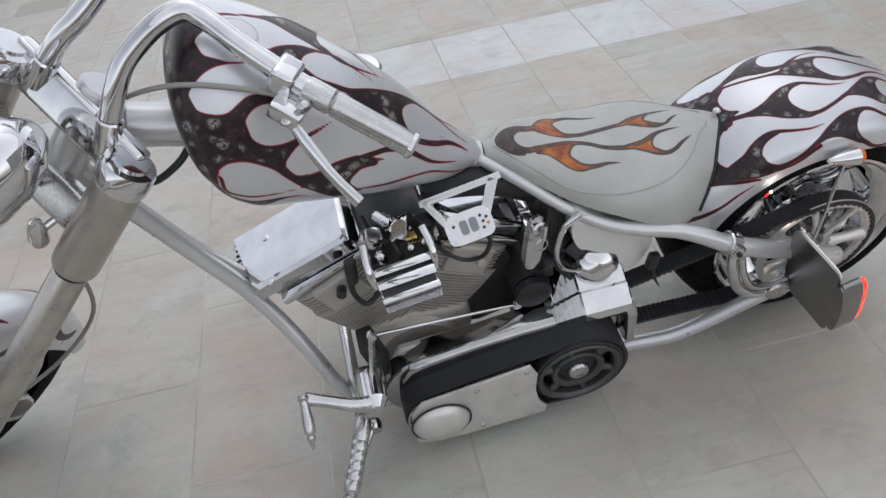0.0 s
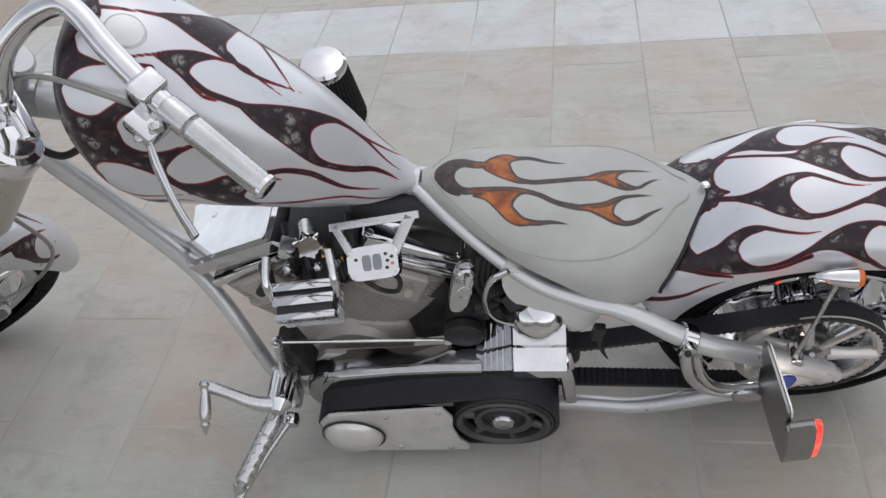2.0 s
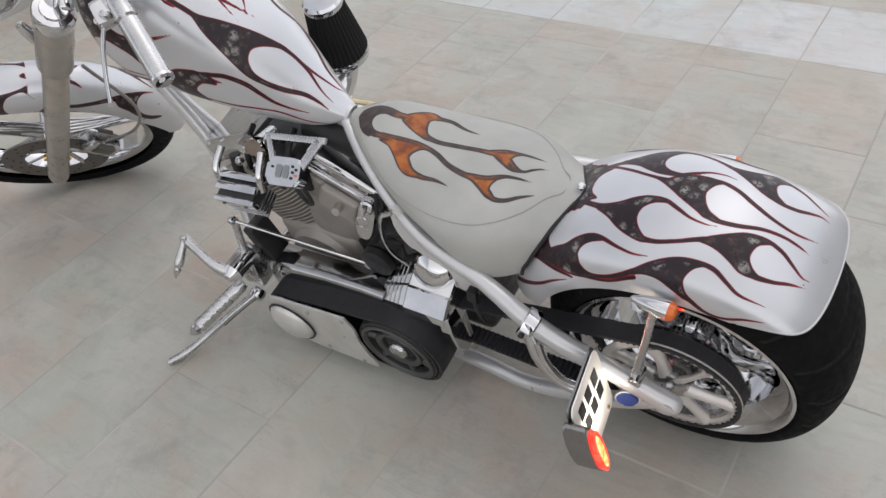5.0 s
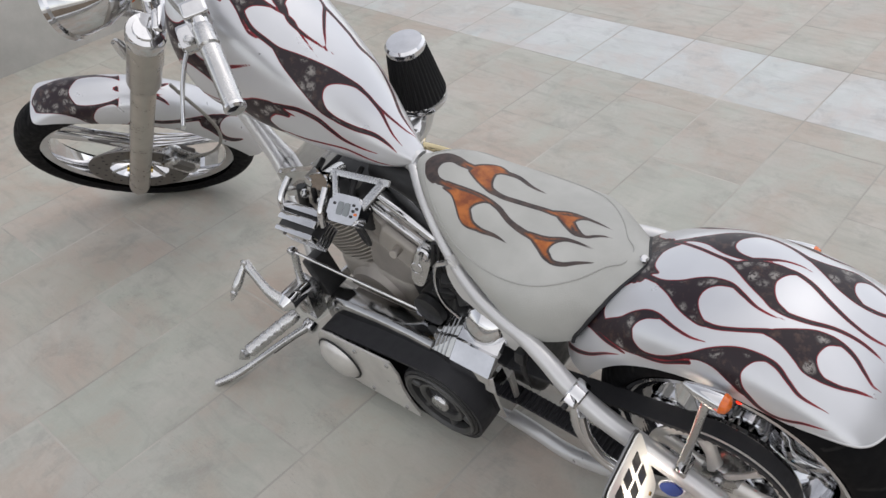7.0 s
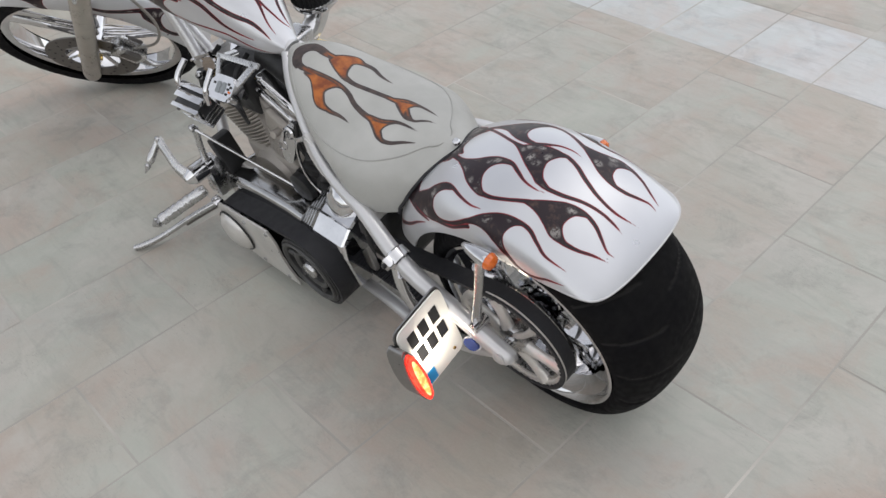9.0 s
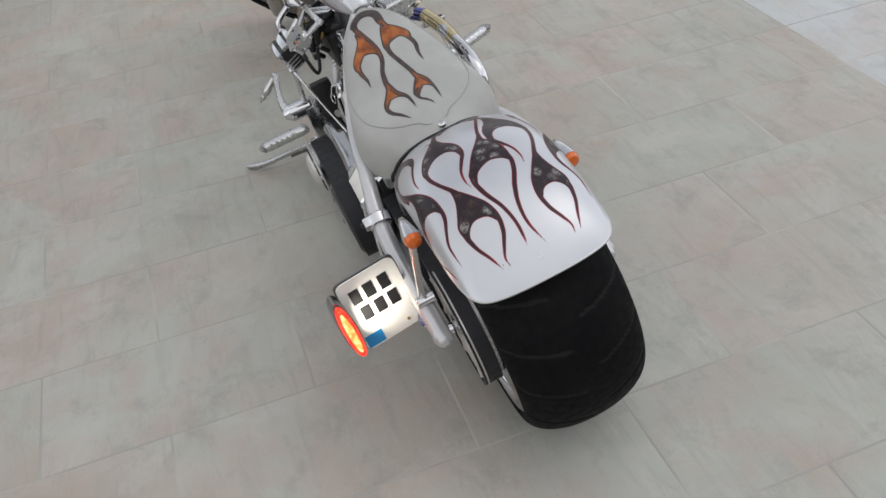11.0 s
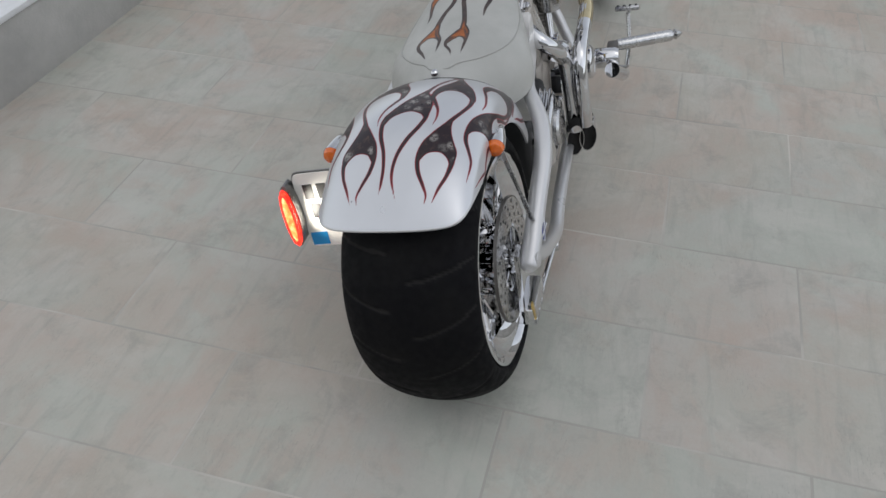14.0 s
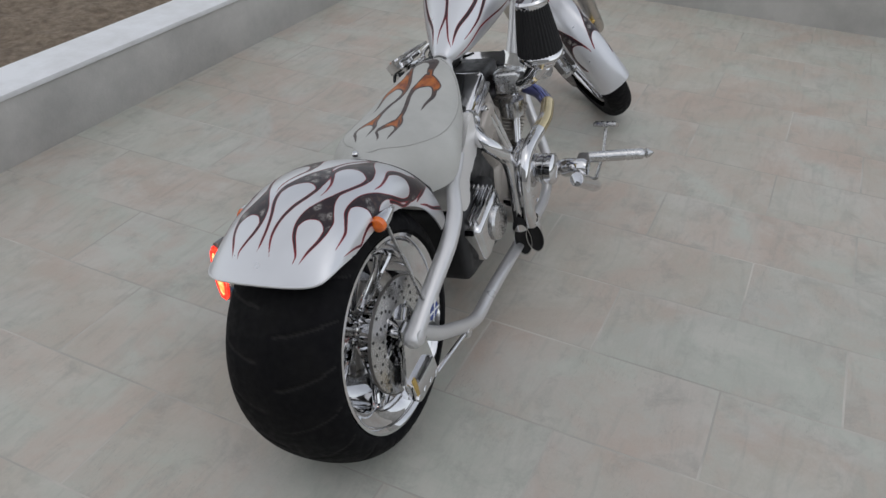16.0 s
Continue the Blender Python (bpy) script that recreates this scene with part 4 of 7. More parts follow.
def painted_shell(name, fn, nu, nv, flames, size, mat, parent, thick=0.004, closed=False, label=""):
    """A sheet over (u, v), with an inner skin, that carries its flames."""
    us, vs = np.linspace(0, 1, nu), np.linspace(-1, 1, nv)
    U, V = np.meshgrid(us, vs, indexing="ij")
    outer = fn(U, V).reshape(-1, 3)
    dist = flame_distance(outer, np.stack([U.ravel(), V.ravel()], -1), fn, flames, size)
    bm = bmesh.new()
    layer = bm.verts.layers.float.new("edge_mm")
    grid = [bm.verts.new(p) for p in outer]
    for v, d in zip(grid, dist):
        v[layer] = d * 1000
    for i in range(nu - 1):
        for j in range(nv - 1):
            bm.faces.new((grid[i * nv + j], grid[i * nv + j + 1], grid[(i + 1) * nv + j + 1], grid[(i + 1) * nv + j]))
    if closed:
        bmesh.ops.remove_doubles(bm, verts=bm.verts, dist=1e-5)
    else:
        inner = [bm.verts.new(p) for p in fn(U, V, -thick).reshape(-1, 3)]
        for v in inner:
            v[layer] = 50.0
        for i in range(nu - 1):
            for j in range(nv - 1):
                bm.faces.new((inner[i * nv + j], inner[(i + 1) * nv + j], inner[(i + 1) * nv + j + 1], inner[i * nv + j + 1]))
        edge = [i * nv for i in range(nu)] + [(nu - 1) * nv + j for j in range(1, nv)]
        edge += [i * nv + nv - 1 for i in range(nu - 2, -1, -1)] + [j for j in range(nv - 2, 0, -1)]
        for a, b in zip(edge, edge[1:] + edge[:1]):
            bm.faces.new((grid[a], grid[b], inner[b], inner[a]))
    return part(name, bm, mat, parent, label)


rear_fender = painted_shell("rear_fender", fender_point, 210, 190, tuple(a + b for a, b in zip(FENDER_MIDDLE, twin(FENDER_SIDE, axis=0.042))), (0.657, 0.235), body_paint, motorcycle, label="silver rear fender with dark flames and red pinstripes")
fuel_tank = painted_shell("fuel_tank", tank_point, 190, 220, twin(TANK, -0.1), (0.6, 0.40), body_paint, motorcycle, closed=True, label="silver teardrop fuel tank with dark flames")
lip = [tuple(fender_point(0.0, v, -0.0015)) for v in np.linspace(-0.985, 0.985, 41)]
part("rolled_edge", tube(bmesh.new(), lip, 0.0024, 8, 2), frame_silver, rear_fender, "rolled silver fender edge")
bm = bmesh.new()
cap_rings = []
for r, lift in ((0.0285, -0.002), (0.0285, 0.0008), (0.0275, 0.0014), (0.0265, 0.0002), (0.0255, 0.0002), (0.025, 0.0014), (0.017, 0.0018), (0.008, 0.0020), (0.001, 0.0020)):
    a = np.linspace(0, 2 * math.pi, 48, endpoint=False)
    cap_rings.append([tuple(p) for p in tank_point(0.685 + r * np.cos(a) / 0.60, -0.075 + r * np.sin(a) / 0.50, lift)])
loft(bm, cap_rings)
part("filler_cap", bm, frame_silver, fuel_tank, "flush silver filler cap")

seat = painted_shell("seat", seat_point, 150, 150, SEAT, (0.475, 0.2), leather, motorcycle, thick=0.02, label="grey leather solo seat with orange and black flames")
am = seat.data.attributes.new("amber", "FLOAT", "POINT")
spots = [(seat_point(u, v), r) for u, v, r in AMBER_SPOTS]
for i, v in enumerate(seat.data.vertices):
    near = max(1 - (np.linalg.norm(np.array(v.co) - c) / r) ** 2 for c, r in spots)
    am.data[i].value = min(1.0, max(0.0, near * 2.0))
line = [seat_point(u, v, 0.0002) for u, v in SEAT_PIPING]
part("piping", tube(bmesh.new(), line, 0.0017, 8, 5), plain_leather, seat, "raised seam round the seat panel")
# black tube stands in for the shade between seat rim and fender
seat_gap = [tuple(seat_point(1.0, v, 0.0) + np.array([0.0025, 0.0, -0.0015])) for v in np.linspace(-1, 1, 41)]
part("dark_gap_line", tube(bmesh.new(), seat_gap, 0.0038, 8, 2), belt_rubber, seat, "black line standing for the shaded gap along the fender")
bm = revolve(bmesh.new(), [(0.008, 0), (0.008, 0.006), (0.005, 0.009)], along((-0.071, 0, 0.602), (-0.060, 0, 0.70)), 12)
part("screw", bm, chrome, seat, "chrome seat screw")

# -- frame --
frame_part = part("frame", tube(bmesh.new(), [HEAD + AXIS * 0.10, (-0.98, 0, 0.83), (-0.80, 0, 0.74), (-0.56, 0, 0.645)], 0.026, 16), frame_silver, motorcycle, "silver painted tubular frame")
part("neck", rod(bmesh.new(), HEAD + AXIS * -0.005, HEAD + AXIS * 0.2, 0.034, 20), frame_silver, frame_part)
for s in (-1, 1):
    rail = [(-0.56, s * 0.018, 0.648), (-0.50, s * 0.060, 0.620), (-0.42, s * 0.104, 0.563), (-0.35, s * 0.136, 0.524), (-0.28, s * 0.155, 0.502), (-0.22, s * 0.165, 0.486),
            (-0.17, s * 0.178, 0.465), (-0.12, s * 0.191, 0.436), (-0.05, s * 0.197, 0.400), (0.04, s * 0.194, 0.357), (0.132, s * 0.190, 0.307), (0.162, s * 0.188, 0.290), (0.172, s * 0.188, 0.285)]
    if s < 0:      # stands out a little from the seat's edge on this side
        rail = [(x, y - 0.010 * out, z - 0.003 * out) for (x, y, z), out in zip(rail, (0, 0.7, 1, 0.8, 0.6, 0.4, 0.2, 0, 0, 0, 0, 0, 0))]
    if s > 0:      # tucked further under the seat on this side
        rail = [(x, y - 0.020 * tuck, z - 0.024 * tuck) for (x, y, z), tuck in zip(rail, (0, 0.6, 1, 1, 1, 0.8, 0.4, 0.1, 0, 0, 0, 0, 0))]
    part("upper_rail", tube(bmesh.new(), rail, [0.0110, 0.0115, 0.0118, 0.0125, 0.0138, 0.0155, 0.0172, 0.0185, 0.0195, 0.0195, 0.0195, 0.0185, 0.009], 16), frame_silver, frame_part)
    low = [(0.142, s * 0.190, 0.303), (0.05, s * 0.188, 0.232), (-0.03, s * 0.182, 0.185), (-0.12, s * 0.175, 0.135), (-0.19, s * 0.170, 0.112), (-0.30, s * 0.160, 0.108),
           (-0.60, s * 0.145, 0.100), (-0.80, s * 0.138, 0.103), (-0.875, s * 0.135, 0.130), (-0.93, s * 0.128, 0.19), (-0.965, s * 0.095, 0.27), (-1.010, s * 0.050, 0.36),
           (-1.060, s * 0.018, 0.455), (-1.12, s * 0.006, 0.57), (-1.19, s * 0.003, 0.72), (-1.235, 0.0, 0.83)]
    part("lower_rail", tube(bmesh.new(), low, [0.0170] * 8 + [0.016, 0.0155, 0.016, 0.0165, 0.017, 0.0175, 0.018, 0.019], 16), frame_silver, frame_part)
    part("axle_cap", revolve(bmesh.new(), [(0.017, 0.0), (0.017, 0.006), (0.012, 0.009), (0.0, 0.010)], along((0.148, s * 0.200, 0.296), (0.148, s, 0.296)), 20), frame_silver, frame_part)

# -- rear wheel --
def wheel_pose(c, turned=Matrix()):
    """z axis across the motorcycle, to its right."""
    return turned @ Matrix.Translation(c) @ Matrix.Rotation(-math.pi / 2, 4, "X")


def tyre_mesh(m, radius, half, rim, crown, n=320, rows=26, grooves=15, depth=0.004):
    bm = bmesh.new()
    rings, marks = [], []
    for k in range(rows + 1):
        s = -1 + 2 * k / rows
        a = s * math.radians(112)
        h = half * math.sin(max(-math.pi / 2, min(math.pi / 2, a))) if abs(a) <= math.pi / 2 else half * math.copysign(1 - 0.35 * (abs(a) - math.pi / 2) ** 1.3, a)
        t = abs(h) / half
        if abs(a) <= math.pi / 2:
            r = radius - crown * (1 - math.cos(a)) ** 1.06
        else:
            r = radius - crown - (radius - crown - rim) * ((abs(a) - math.pi / 2) / math.radians(22)) ** 0.9
        ring = []
        for i in range(n):
            th = 2 * math.pi * i / n
            q = r
            if abs(a) < math.radians(78) and abs(s) > 0.07:
                f = (th * grooves / (2 * math.pi) + (0.5 if s > 0 else 0.0) + 0.85 * abs(s) ** 1.3) % 1.0
                if f < 0.075:
                    q -= depth
            marks.append(float(q < r))
            ring.append(m @ Vector((q * math.cos(th), q * math.sin(th), h)))
        rings.append(ring)
    layer = bm.verts.layers.float.new("groove")
    rows_made = loft(bm, rings, caps=False)
    for v, g in zip((v for row in rows_made for v in row), marks):
        v[layer] = g
    return bm


REAR = (AXLE[0], 0.011, AXLE[1])
W = wheel_pose(REAR)
bm = revolve(bmesh.new(), [(0.169, -0.090), (0.193, -0.115), (0.212, -0.119), (0.215, -0.122), (0.215, -0.127), (0.209, -0.128), (0.203, -0.123), (0.195, -0.110), (0.188, -0.081), (0.180, -0.036),
                           (0.180, 0.036), (0.188, 0.081), (0.195, 0.110), (0.203, 0.123), (0.209, 0.128), (0.215, 0.127), (0.215, 0.122), (0.212, 0.119), (0.193, 0.115), (0.169, 0.090), (0.167, 0.000), (0.169, -0.090)], W, 72, caps=False)
rear_wheel = part("rear_wheel", bm, chrome, motorcycle, "wide chrome rear wheel")
part("tyre", tyre_mesh(W, TYRE_R, 0.131, 0.213, 0.064, 480, 44, 17, 0.003), rubber, rear_wheel, "very wide black rear tyre")
part("hub", revolve(bmesh.new(), [(0.030, -0.115), (0.045, -0.11), (0.048, -0.06), (0.038, -0.05), (0.038, 0.05), (0.048, 0.06), (0.045, 0.11), (0.03, 0.115)], W, 32), chrome, rear_wheel)
for k in range(5):
    for s in (-1, 1):
        a = 2 * math.pi * k / 5 + 0.2
        b = a + 0.16 * s
        p0 = W @ Vector((0.042 * math.cos(a), 0.042 * math.sin(a), 0.03))
        p1 = W @ Vector((0.120 * math.cos((a + b) / 2), 0.120 * math.sin((a + b) / 2), 0.055))
        p2 = W @ Vector((0.186 * math.cos(b), 0.186 * math.sin(b), 0.065))
        part("spoke", tube(bmesh.new(), [p0, p1, p2], [0.016, 0.011, 0.014], 10, 4, 0.7), chrome, rear_wheel)
part("axle", rod(bmesh.new(), (AXLE[0], -0.205, AXLE[1]), (AXLE[0], 0.205, AXLE[1]), 0.013), chrome, rear_wheel)

# drive pulley and belt on the left
BELT_Y = -0.137
bm = revolve(bmesh.new(), [(0.108, -0.020), (0.123, -0.022), (0.127, -0.019), (0.122, -0.015), (0.122, 0.015), (0.127, 0.019), (0.108, 0.018), (0.108, -0.020)], W @ Matrix.Translation((0, 0, BELT_Y)), 64, caps=False)
drive_pulley = part("drive_pulley", bm, dull_chrome, rear_wheel, "spoked alloy belt pulley")
for k in range(7):
    a = 2 * math.pi * k / 7
    p = [W @ Vector((r * math.cos(a + t), r * math.sin(a + t), BELT_Y - 0.020)) for r, t in ((0.03, 0.0), (0.075, 0.03), (0.120, 0.0))]
    part("pulley_spoke", tube(bmesh.new(), p, [0.015, 0.011, 0.015], 10, 4, 0.5), aluminium, rear_wheel)
flange_ring = [(0.117, -0.026), (0.131, -0.027), (0.1345, -0.025), (0.1345, -0.022), (0.115, -0.021), (0.117, -0.026)]
part("pulley_flange", revolve(bmesh.new(), flange_ring, W @ Matrix.Translation((0, 0, BELT_Y)), 72, caps=False), aluminium, rear_wheel, "bright pulley rim")
part("pulley_hub", revolve(bmesh.new(), [(0.020, -0.03), (0.036, -0.026), (0.040, -0.012), (0.040, 0.02)], W @ Matrix.Translation((0, 0, BELT_Y)), 32), dull_chrome, rear_wheel)


def belt_mesh(c1, r1, c2, r2, y0, y1, thick, teeth=0, n=40):
    """A flat belt round two pulleys (x, z centres), from y0 to y1."""
    (x1, z1), (x2, z2) = c1, c2
    base = math.atan2(z2 - z1, x2 - x1)
    d = math.hypot(x2 - x1, z2 - z1)
    off = math.acos((r1 - r2) / d)
    path = [(x1 + r1 * math.cos(base + t), z1 + r1 * math.sin(base + t), base + t) for t in np.linspace(off, 2 * math.pi - off, n)]
    path += [(x2 + r2 * math.cos(base + t), z2 + r2 * math.sin(base + t), base + t) for t in np.linspace(-off, off, n)]
    dense = []
    for (xa, za, ta), (xb, zb, tb) in zip(path, path[1:] + path[:1]):
        k = max(1, int(math.hypot(xb - xa, zb - za) / 0.004)) if teeth else 1
        dense += [(xa + (xb - xa) * i / k, za + (zb - za) * i / k, ta) for i in range(k)]
    bm = bmesh.new()
    rings = []
    for i, (x, z, t) in enumerate(dense):
        inner = thick * (1.6 if teeth and i % 3 == 0 else 0.9) if teeth else thick
        ox, oz = x + thick * math.cos(t) * 0.3, z + thick * math.sin(t) * 0.3
        ix, iz = x - inner * math.cos(t), z - inner * math.sin(t)
        rings.append([(ox, y0, oz), (ox, y1, oz), (ix, y1, iz), (ix, y0, iz)])
    rows = loft(bm, rings, caps=False)
    for k in range(4):
        bm.faces.new((rows[-1][k], rows[-1][(k + 1) % 4], rows[0][(k + 1) % 4], rows[0][k]))
    return bm


part("drive_belt", belt_mesh((-0.425, 0.235), 0.052, AXLE, 0.132, -0.156, -0.118, 0.006, teeth=1), belt_rubber, motorcycle, "black toothed rear drive belt", smooth=False)

# brake disc and caliper plate on the right
bm = bmesh.new()
n = 96
D = W @ Matrix.Translation((0, 0, 0.136))
revolve(bm, [(0.066, -0.003), (0.126, -0.003), (0.127, 0.0), (0.126, 0.003), (0.066, 0.003), (0.066, -0.003)], D, n, caps=False)
rear_disc = part("brake_disc", bm, dull_chrome, rear_wheel, "drilled steel brake disc")
part("disc_rim", revolve(bmesh.new(), [(0.1262, -0.0038), (0.1285, -0.0038), (0.1285, 0.0030), (0.1262, 0.0030)], D, n, caps=False), cast_dark, rear_wheel, "dark edge of the disc")
for k in range(60):
    a, r = 2 * math.pi * (k + 0.5 * (k % 4 == 3)) / 60, (0.078, 0.092, 0.105, 0.118)[k % 4]
    bm = revolve(bmesh.new(), [(0.0036, 0.0), (0.0036, 0.0006), (0.0, 0.0007)], D @ Matrix.Translation((r * math.cos(a), r * math.sin(a), 0.0030)), 8)
    part("drill_hole", bm, black_part, rear_wheel)
# ribbed drum behind the disc
bm = bmesh.new()
ribs = [[D @ Vector(((0.074 if (i // 2) % 2 else 0.066) * math.cos(2 * math.pi * i / 64), (0.074 if (i // 2) % 2 else 0.066) * math.sin(2 * math.pi * i / 64), z)) for i in range(64)] for z in (-0.062, -0.008)]
loft(bm, ribs)
part("ribbed_hub", bm, chrome, rear_wheel, "ribbed chrome hub drum", smooth=False)
for k in range(5):
    a = 2 * math.pi * k / 5
    part("disc_arm", tube(bmesh.new(), [D @ Vector((0.03 * math.cos(a), 0.03 * math.sin(a), 0)), D @ Vector((0.072 * math.cos(a + 0.2), 0.072 * math.sin(a + 0.2), 0))], 0.008, 8, 3, 0.5), chrome, rear_wheel)
m = wheel_pose((AXLE[0], 0.166, AXLE[1]))
caliper = part("brake_caliper", plate(bmesh.new(), [(0.03, 0.03), (0.035, -0.03), (0.06, -0.09), (0.045, -0.135), (-0.02, -0.145), (-0.075, -0.12), (-0.06, -0.06), (-0.035, 0.02), (0.0, 0.038)][::-1], 0.012,
                                       m @ Matrix.Diagonal((1, -1, 1, 1)), 0.003), chrome, motorcycle, "chrome rear brake carrier with caliper")
block(bm := bmesh.new(), (0.10, 0.05, 0.05), pose(AXLE[0] - 0.005, 0.164, AXLE[1] - 0.118, 0, 8, 0), 0.010)
part("caliper_body", bm, chrome, caliper)
for dx in (-0.045, -0.015, 0.015, 0.045):
    bolt(caliper, (AXLE[0] + dx, 0.184, AXLE[1] - 0.130), (AXLE[0] + dx, 0.3, AXLE[1] - 0.130), 0.008, 0.006)
part("pad_spring", block(bmesh.new(), (0.012, 0.004, 0.05), pose(AXLE[0] + 0.045, 0.186, AXLE[1] - 0.10, 0, 12, 0), 0.001), gold, caliper)
part("torque_rod", rod(bmesh.new(), (AXLE[0] - 0.05, 0.178, AXLE[1] - 0.145), (-0.085, 0.182, 0.135), 0.006), chrome, motorcycle)
part("rod_end", revolve(bmesh.new(), [(0.012, -0.009), (0.015, 0), (0.012, 0.009)], pose(-0.088, 0.184, 0.134, 90, 0, 0), 16), chrome, motorcycle)

# coloured axle badges on both frame ends
for s in (-1, 1):
    m = along((0.088, s * 0.2075, 0.322), (0.088, s * 1.0, 0.322)) if s > 0 else along((0.080, -0.208, 0.292), (0.080, -1.0, 0.55))
    badge = part("axle_badge", plate(bmesh.new(), ring_outline(0.023, 0.0145, 28), 0.008, m @ Matrix.Rotation(0.5, 4, "Z"), 0.002), badge_blue, motorcycle, "blue and white enamel badge")
    part("badge_rim", plate(bmesh.new(), ring_outline(0.026, 0.017, 28), 0.005, m @ Matrix.Rotation(0.5, 4, "Z") @ Matrix.Translation((0, 0, -0.002)), 0.001), badge_white, badge)
    for turn in (0.55, -0.55) if s > 0 else ():
        part("badge_stripe", block(bmesh.new(), (0.046, 0.0034, 0.0012), m @ Matrix.Rotation(0.5 + turn, 4, "Z") @ Matrix.Translation((0, 0, 0.0042))), badge_white, badge)

# -- fender struts and turn signals --
for s in (-1, 1):
    sig = part("turn_signal", revolve(bmesh.new(), [(0.0, -0.060), (0.005, -0.056), (0.011, -0.038), (0.0155, -0.017), (0.0175, 0.0), (0.0175, 0.004)], along((0.140, s * 0.163, 0.560), (0.30, s * 0.163, 0.545)), 24), chrome, motorcycle, "chrome bullet turn signal with amber lens")
    part("lens", revolve(bmesh.new(), [(0.0168, 0.003), (0.0168, 0.007), (0.014, 0.014), (0.007, 0.018), (0.0, 0.019)], along((0.140, s * 0.163, 0.560), (0.30, s * 0.163, 0.545)), 24), amber_lens, sig, "amber lens")
    part("fender_strut", tube(bmesh.new(), [(0.122, s * 0.163, 0.552), (0.112, s * 0.172, 0.485), (0.101, s * 0.182, 0.418), (0.090, s * 0.190, 0.352)], [0.0095, 0.009, 0.009, 0.011], 10, 5, 0.4), dull_chrome, motorcycle, "flat steel fender strut")
    if s < 0:
        part("strut_boss", rod(bmesh.new(), (0.092, s * 0.165, 0.350), (0.092, s * 0.205, 0.350), 0.013), chrome, motorcycle)
    part("signal_stem", rod(bmesh.new(), (0.125, s * 0.135, 0.545), (0.125, s * 0.165, 0.558), 0.007), chrome, sig)

# -- side plate, its bracket and the tail lamp --
bracket = part("plate_bracket", tube(bmesh.new(), [(-0.105, -0.200, 0.432), (-0.098, -0.212, 0.36), (-0.075, -0.214, 0.30), (-0.03, -0.212, 0.262), (0.035, -0.212, 0.262)], 0.0115, 14), chrome, motorcycle, "chrome side bracket of the number plate")
part("second_tube", tube(bmesh.new(), [(-0.085, -0.212, 0.40), (-0.075, -0.218, 0.35), (-0.05, -0.220, 0.305), (-0.01, -0.216, 0.285), (0.035, -0.212, 0.285)], 0.008, 12), chrome, bracket)
part("clamp", revolve(bmesh.new(), [(0.0235, -0.014), (0.026, -0.011), (0.026, 0.011), (0.0235, 0.014)], along((-0.105, -0.193, 0.428), (-0.03, -0.196, 0.390)), 24), chrome, bracket)
part("clamp_ear", block(bmesh.new(), (0.022, 0.02, 0.03), pose(-0.106, -0.217, 0.433, 0, 30, 0), 0.004), chrome, bracket)
bolt(bracket, (-0.106, -0.227, 0.435), (-0.106, -0.4, 0.445), 0.006, 0.006, black_part)
part("bracket_disc", revolve(bmesh.new(), [(0.026, -0.004), (0.028, 0.0), (0.026, 0.004)], along((0.018, -0.222, 0.262), (0.018, -0.4, 0.24)), 24), dull_chrome, bracket)
PLATE = Matrix.Translation((0.045, -0.273, 0.354)) @ Matrix.Rotation(radians(6), 4, "Z") @ Matrix.Rotation(radians(-6.5), 4, "Y") @ Matrix(((0, 0, 1, 0), (1, 0, 0, 0), (0, 1, 0, 0), (0, 0, 0, 1)))
number_plate = part("number_plate", plate(bmesh.new(), [(x * 0.067, y * 0.093) for x, y in ring_outline(1, 1, 40, 0.18)], 0.003, PLATE, 0.0008), plate_white, motorcycle, "small white reflective number plate with dark bars")
part("backing", plate(bmesh.new(), [(x * 0.070, y * 0.096) for x, y in ring_outline(1, 1, 40, 0.18)], 0.004, PLATE @ Matrix.Translation((0, 0, -0.006)), 0.001), brushed_steel, number_plate, "brushed steel backing")
for row, (z, h, marks) in enumerate(((0.048, 0.036, (-0.036, -0.004, 0.030)), (0.000, 0.036, (-0.030, 0.002, 0.034)))):
    for cx in marks:
        part("plate_bar", plate(bmesh.new(), [(cx - 0.011, z - h / 2), (cx + 0.011, z - h / 2), (cx + 0.011, z + h / 2), (cx - 0.011, z + h / 2)], 0.0012, PLATE @ Matrix.Translation((0, 0, 0.0022))), plate_ink, number_plate, smooth=False)
part("plate_flash", plate(bmesh.new(), [(-0.062, -0.088), (-0.022, -0.088), (-0.022, -0.056), (-0.062, -0.056)], 0.0012, PLATE @ Matrix.Translation((0, 0, 0.0022))), plate_blue, number_plate, "blue corner mark", smooth=False)
bolt(number_plate, PLATE @ Vector((0.040, -0.072, 0.0015)), PLATE @ Vector((0.040, -0.072, 1)), 0.004, 0.003, brass)
LAMP = PLATE @ Matrix.Translation((-0.080, 0.004, 0.022))
tail_lamp = part("tail_lamp", plate(bmesh.new(), ring_outline(0.0175, 0.076, 36), 0.044, LAMP @ Matrix.Translation((0, 0, -0.012)), 0.004), brushed_steel, motorcycle, "cat-eye tail lamp in a steel box, lit red")
part("lens", plate(bmesh.new(), ring_outline(0.0140, 0.071, 36), 0.012, LAMP @ Matrix.Translation((0, 0, 0.014)), 0.004), red_lens, tail_lamp, "lit red lens")
part("lamp_core", plate(bmesh.new(), ring_outline(0.0078, 0.056, 32), 0.004, LAMP @ Matrix.Translation((0, 0, 0.0195)), 0.001), lamp_core, tail_lamp, "glowing yellow core of the lamp")

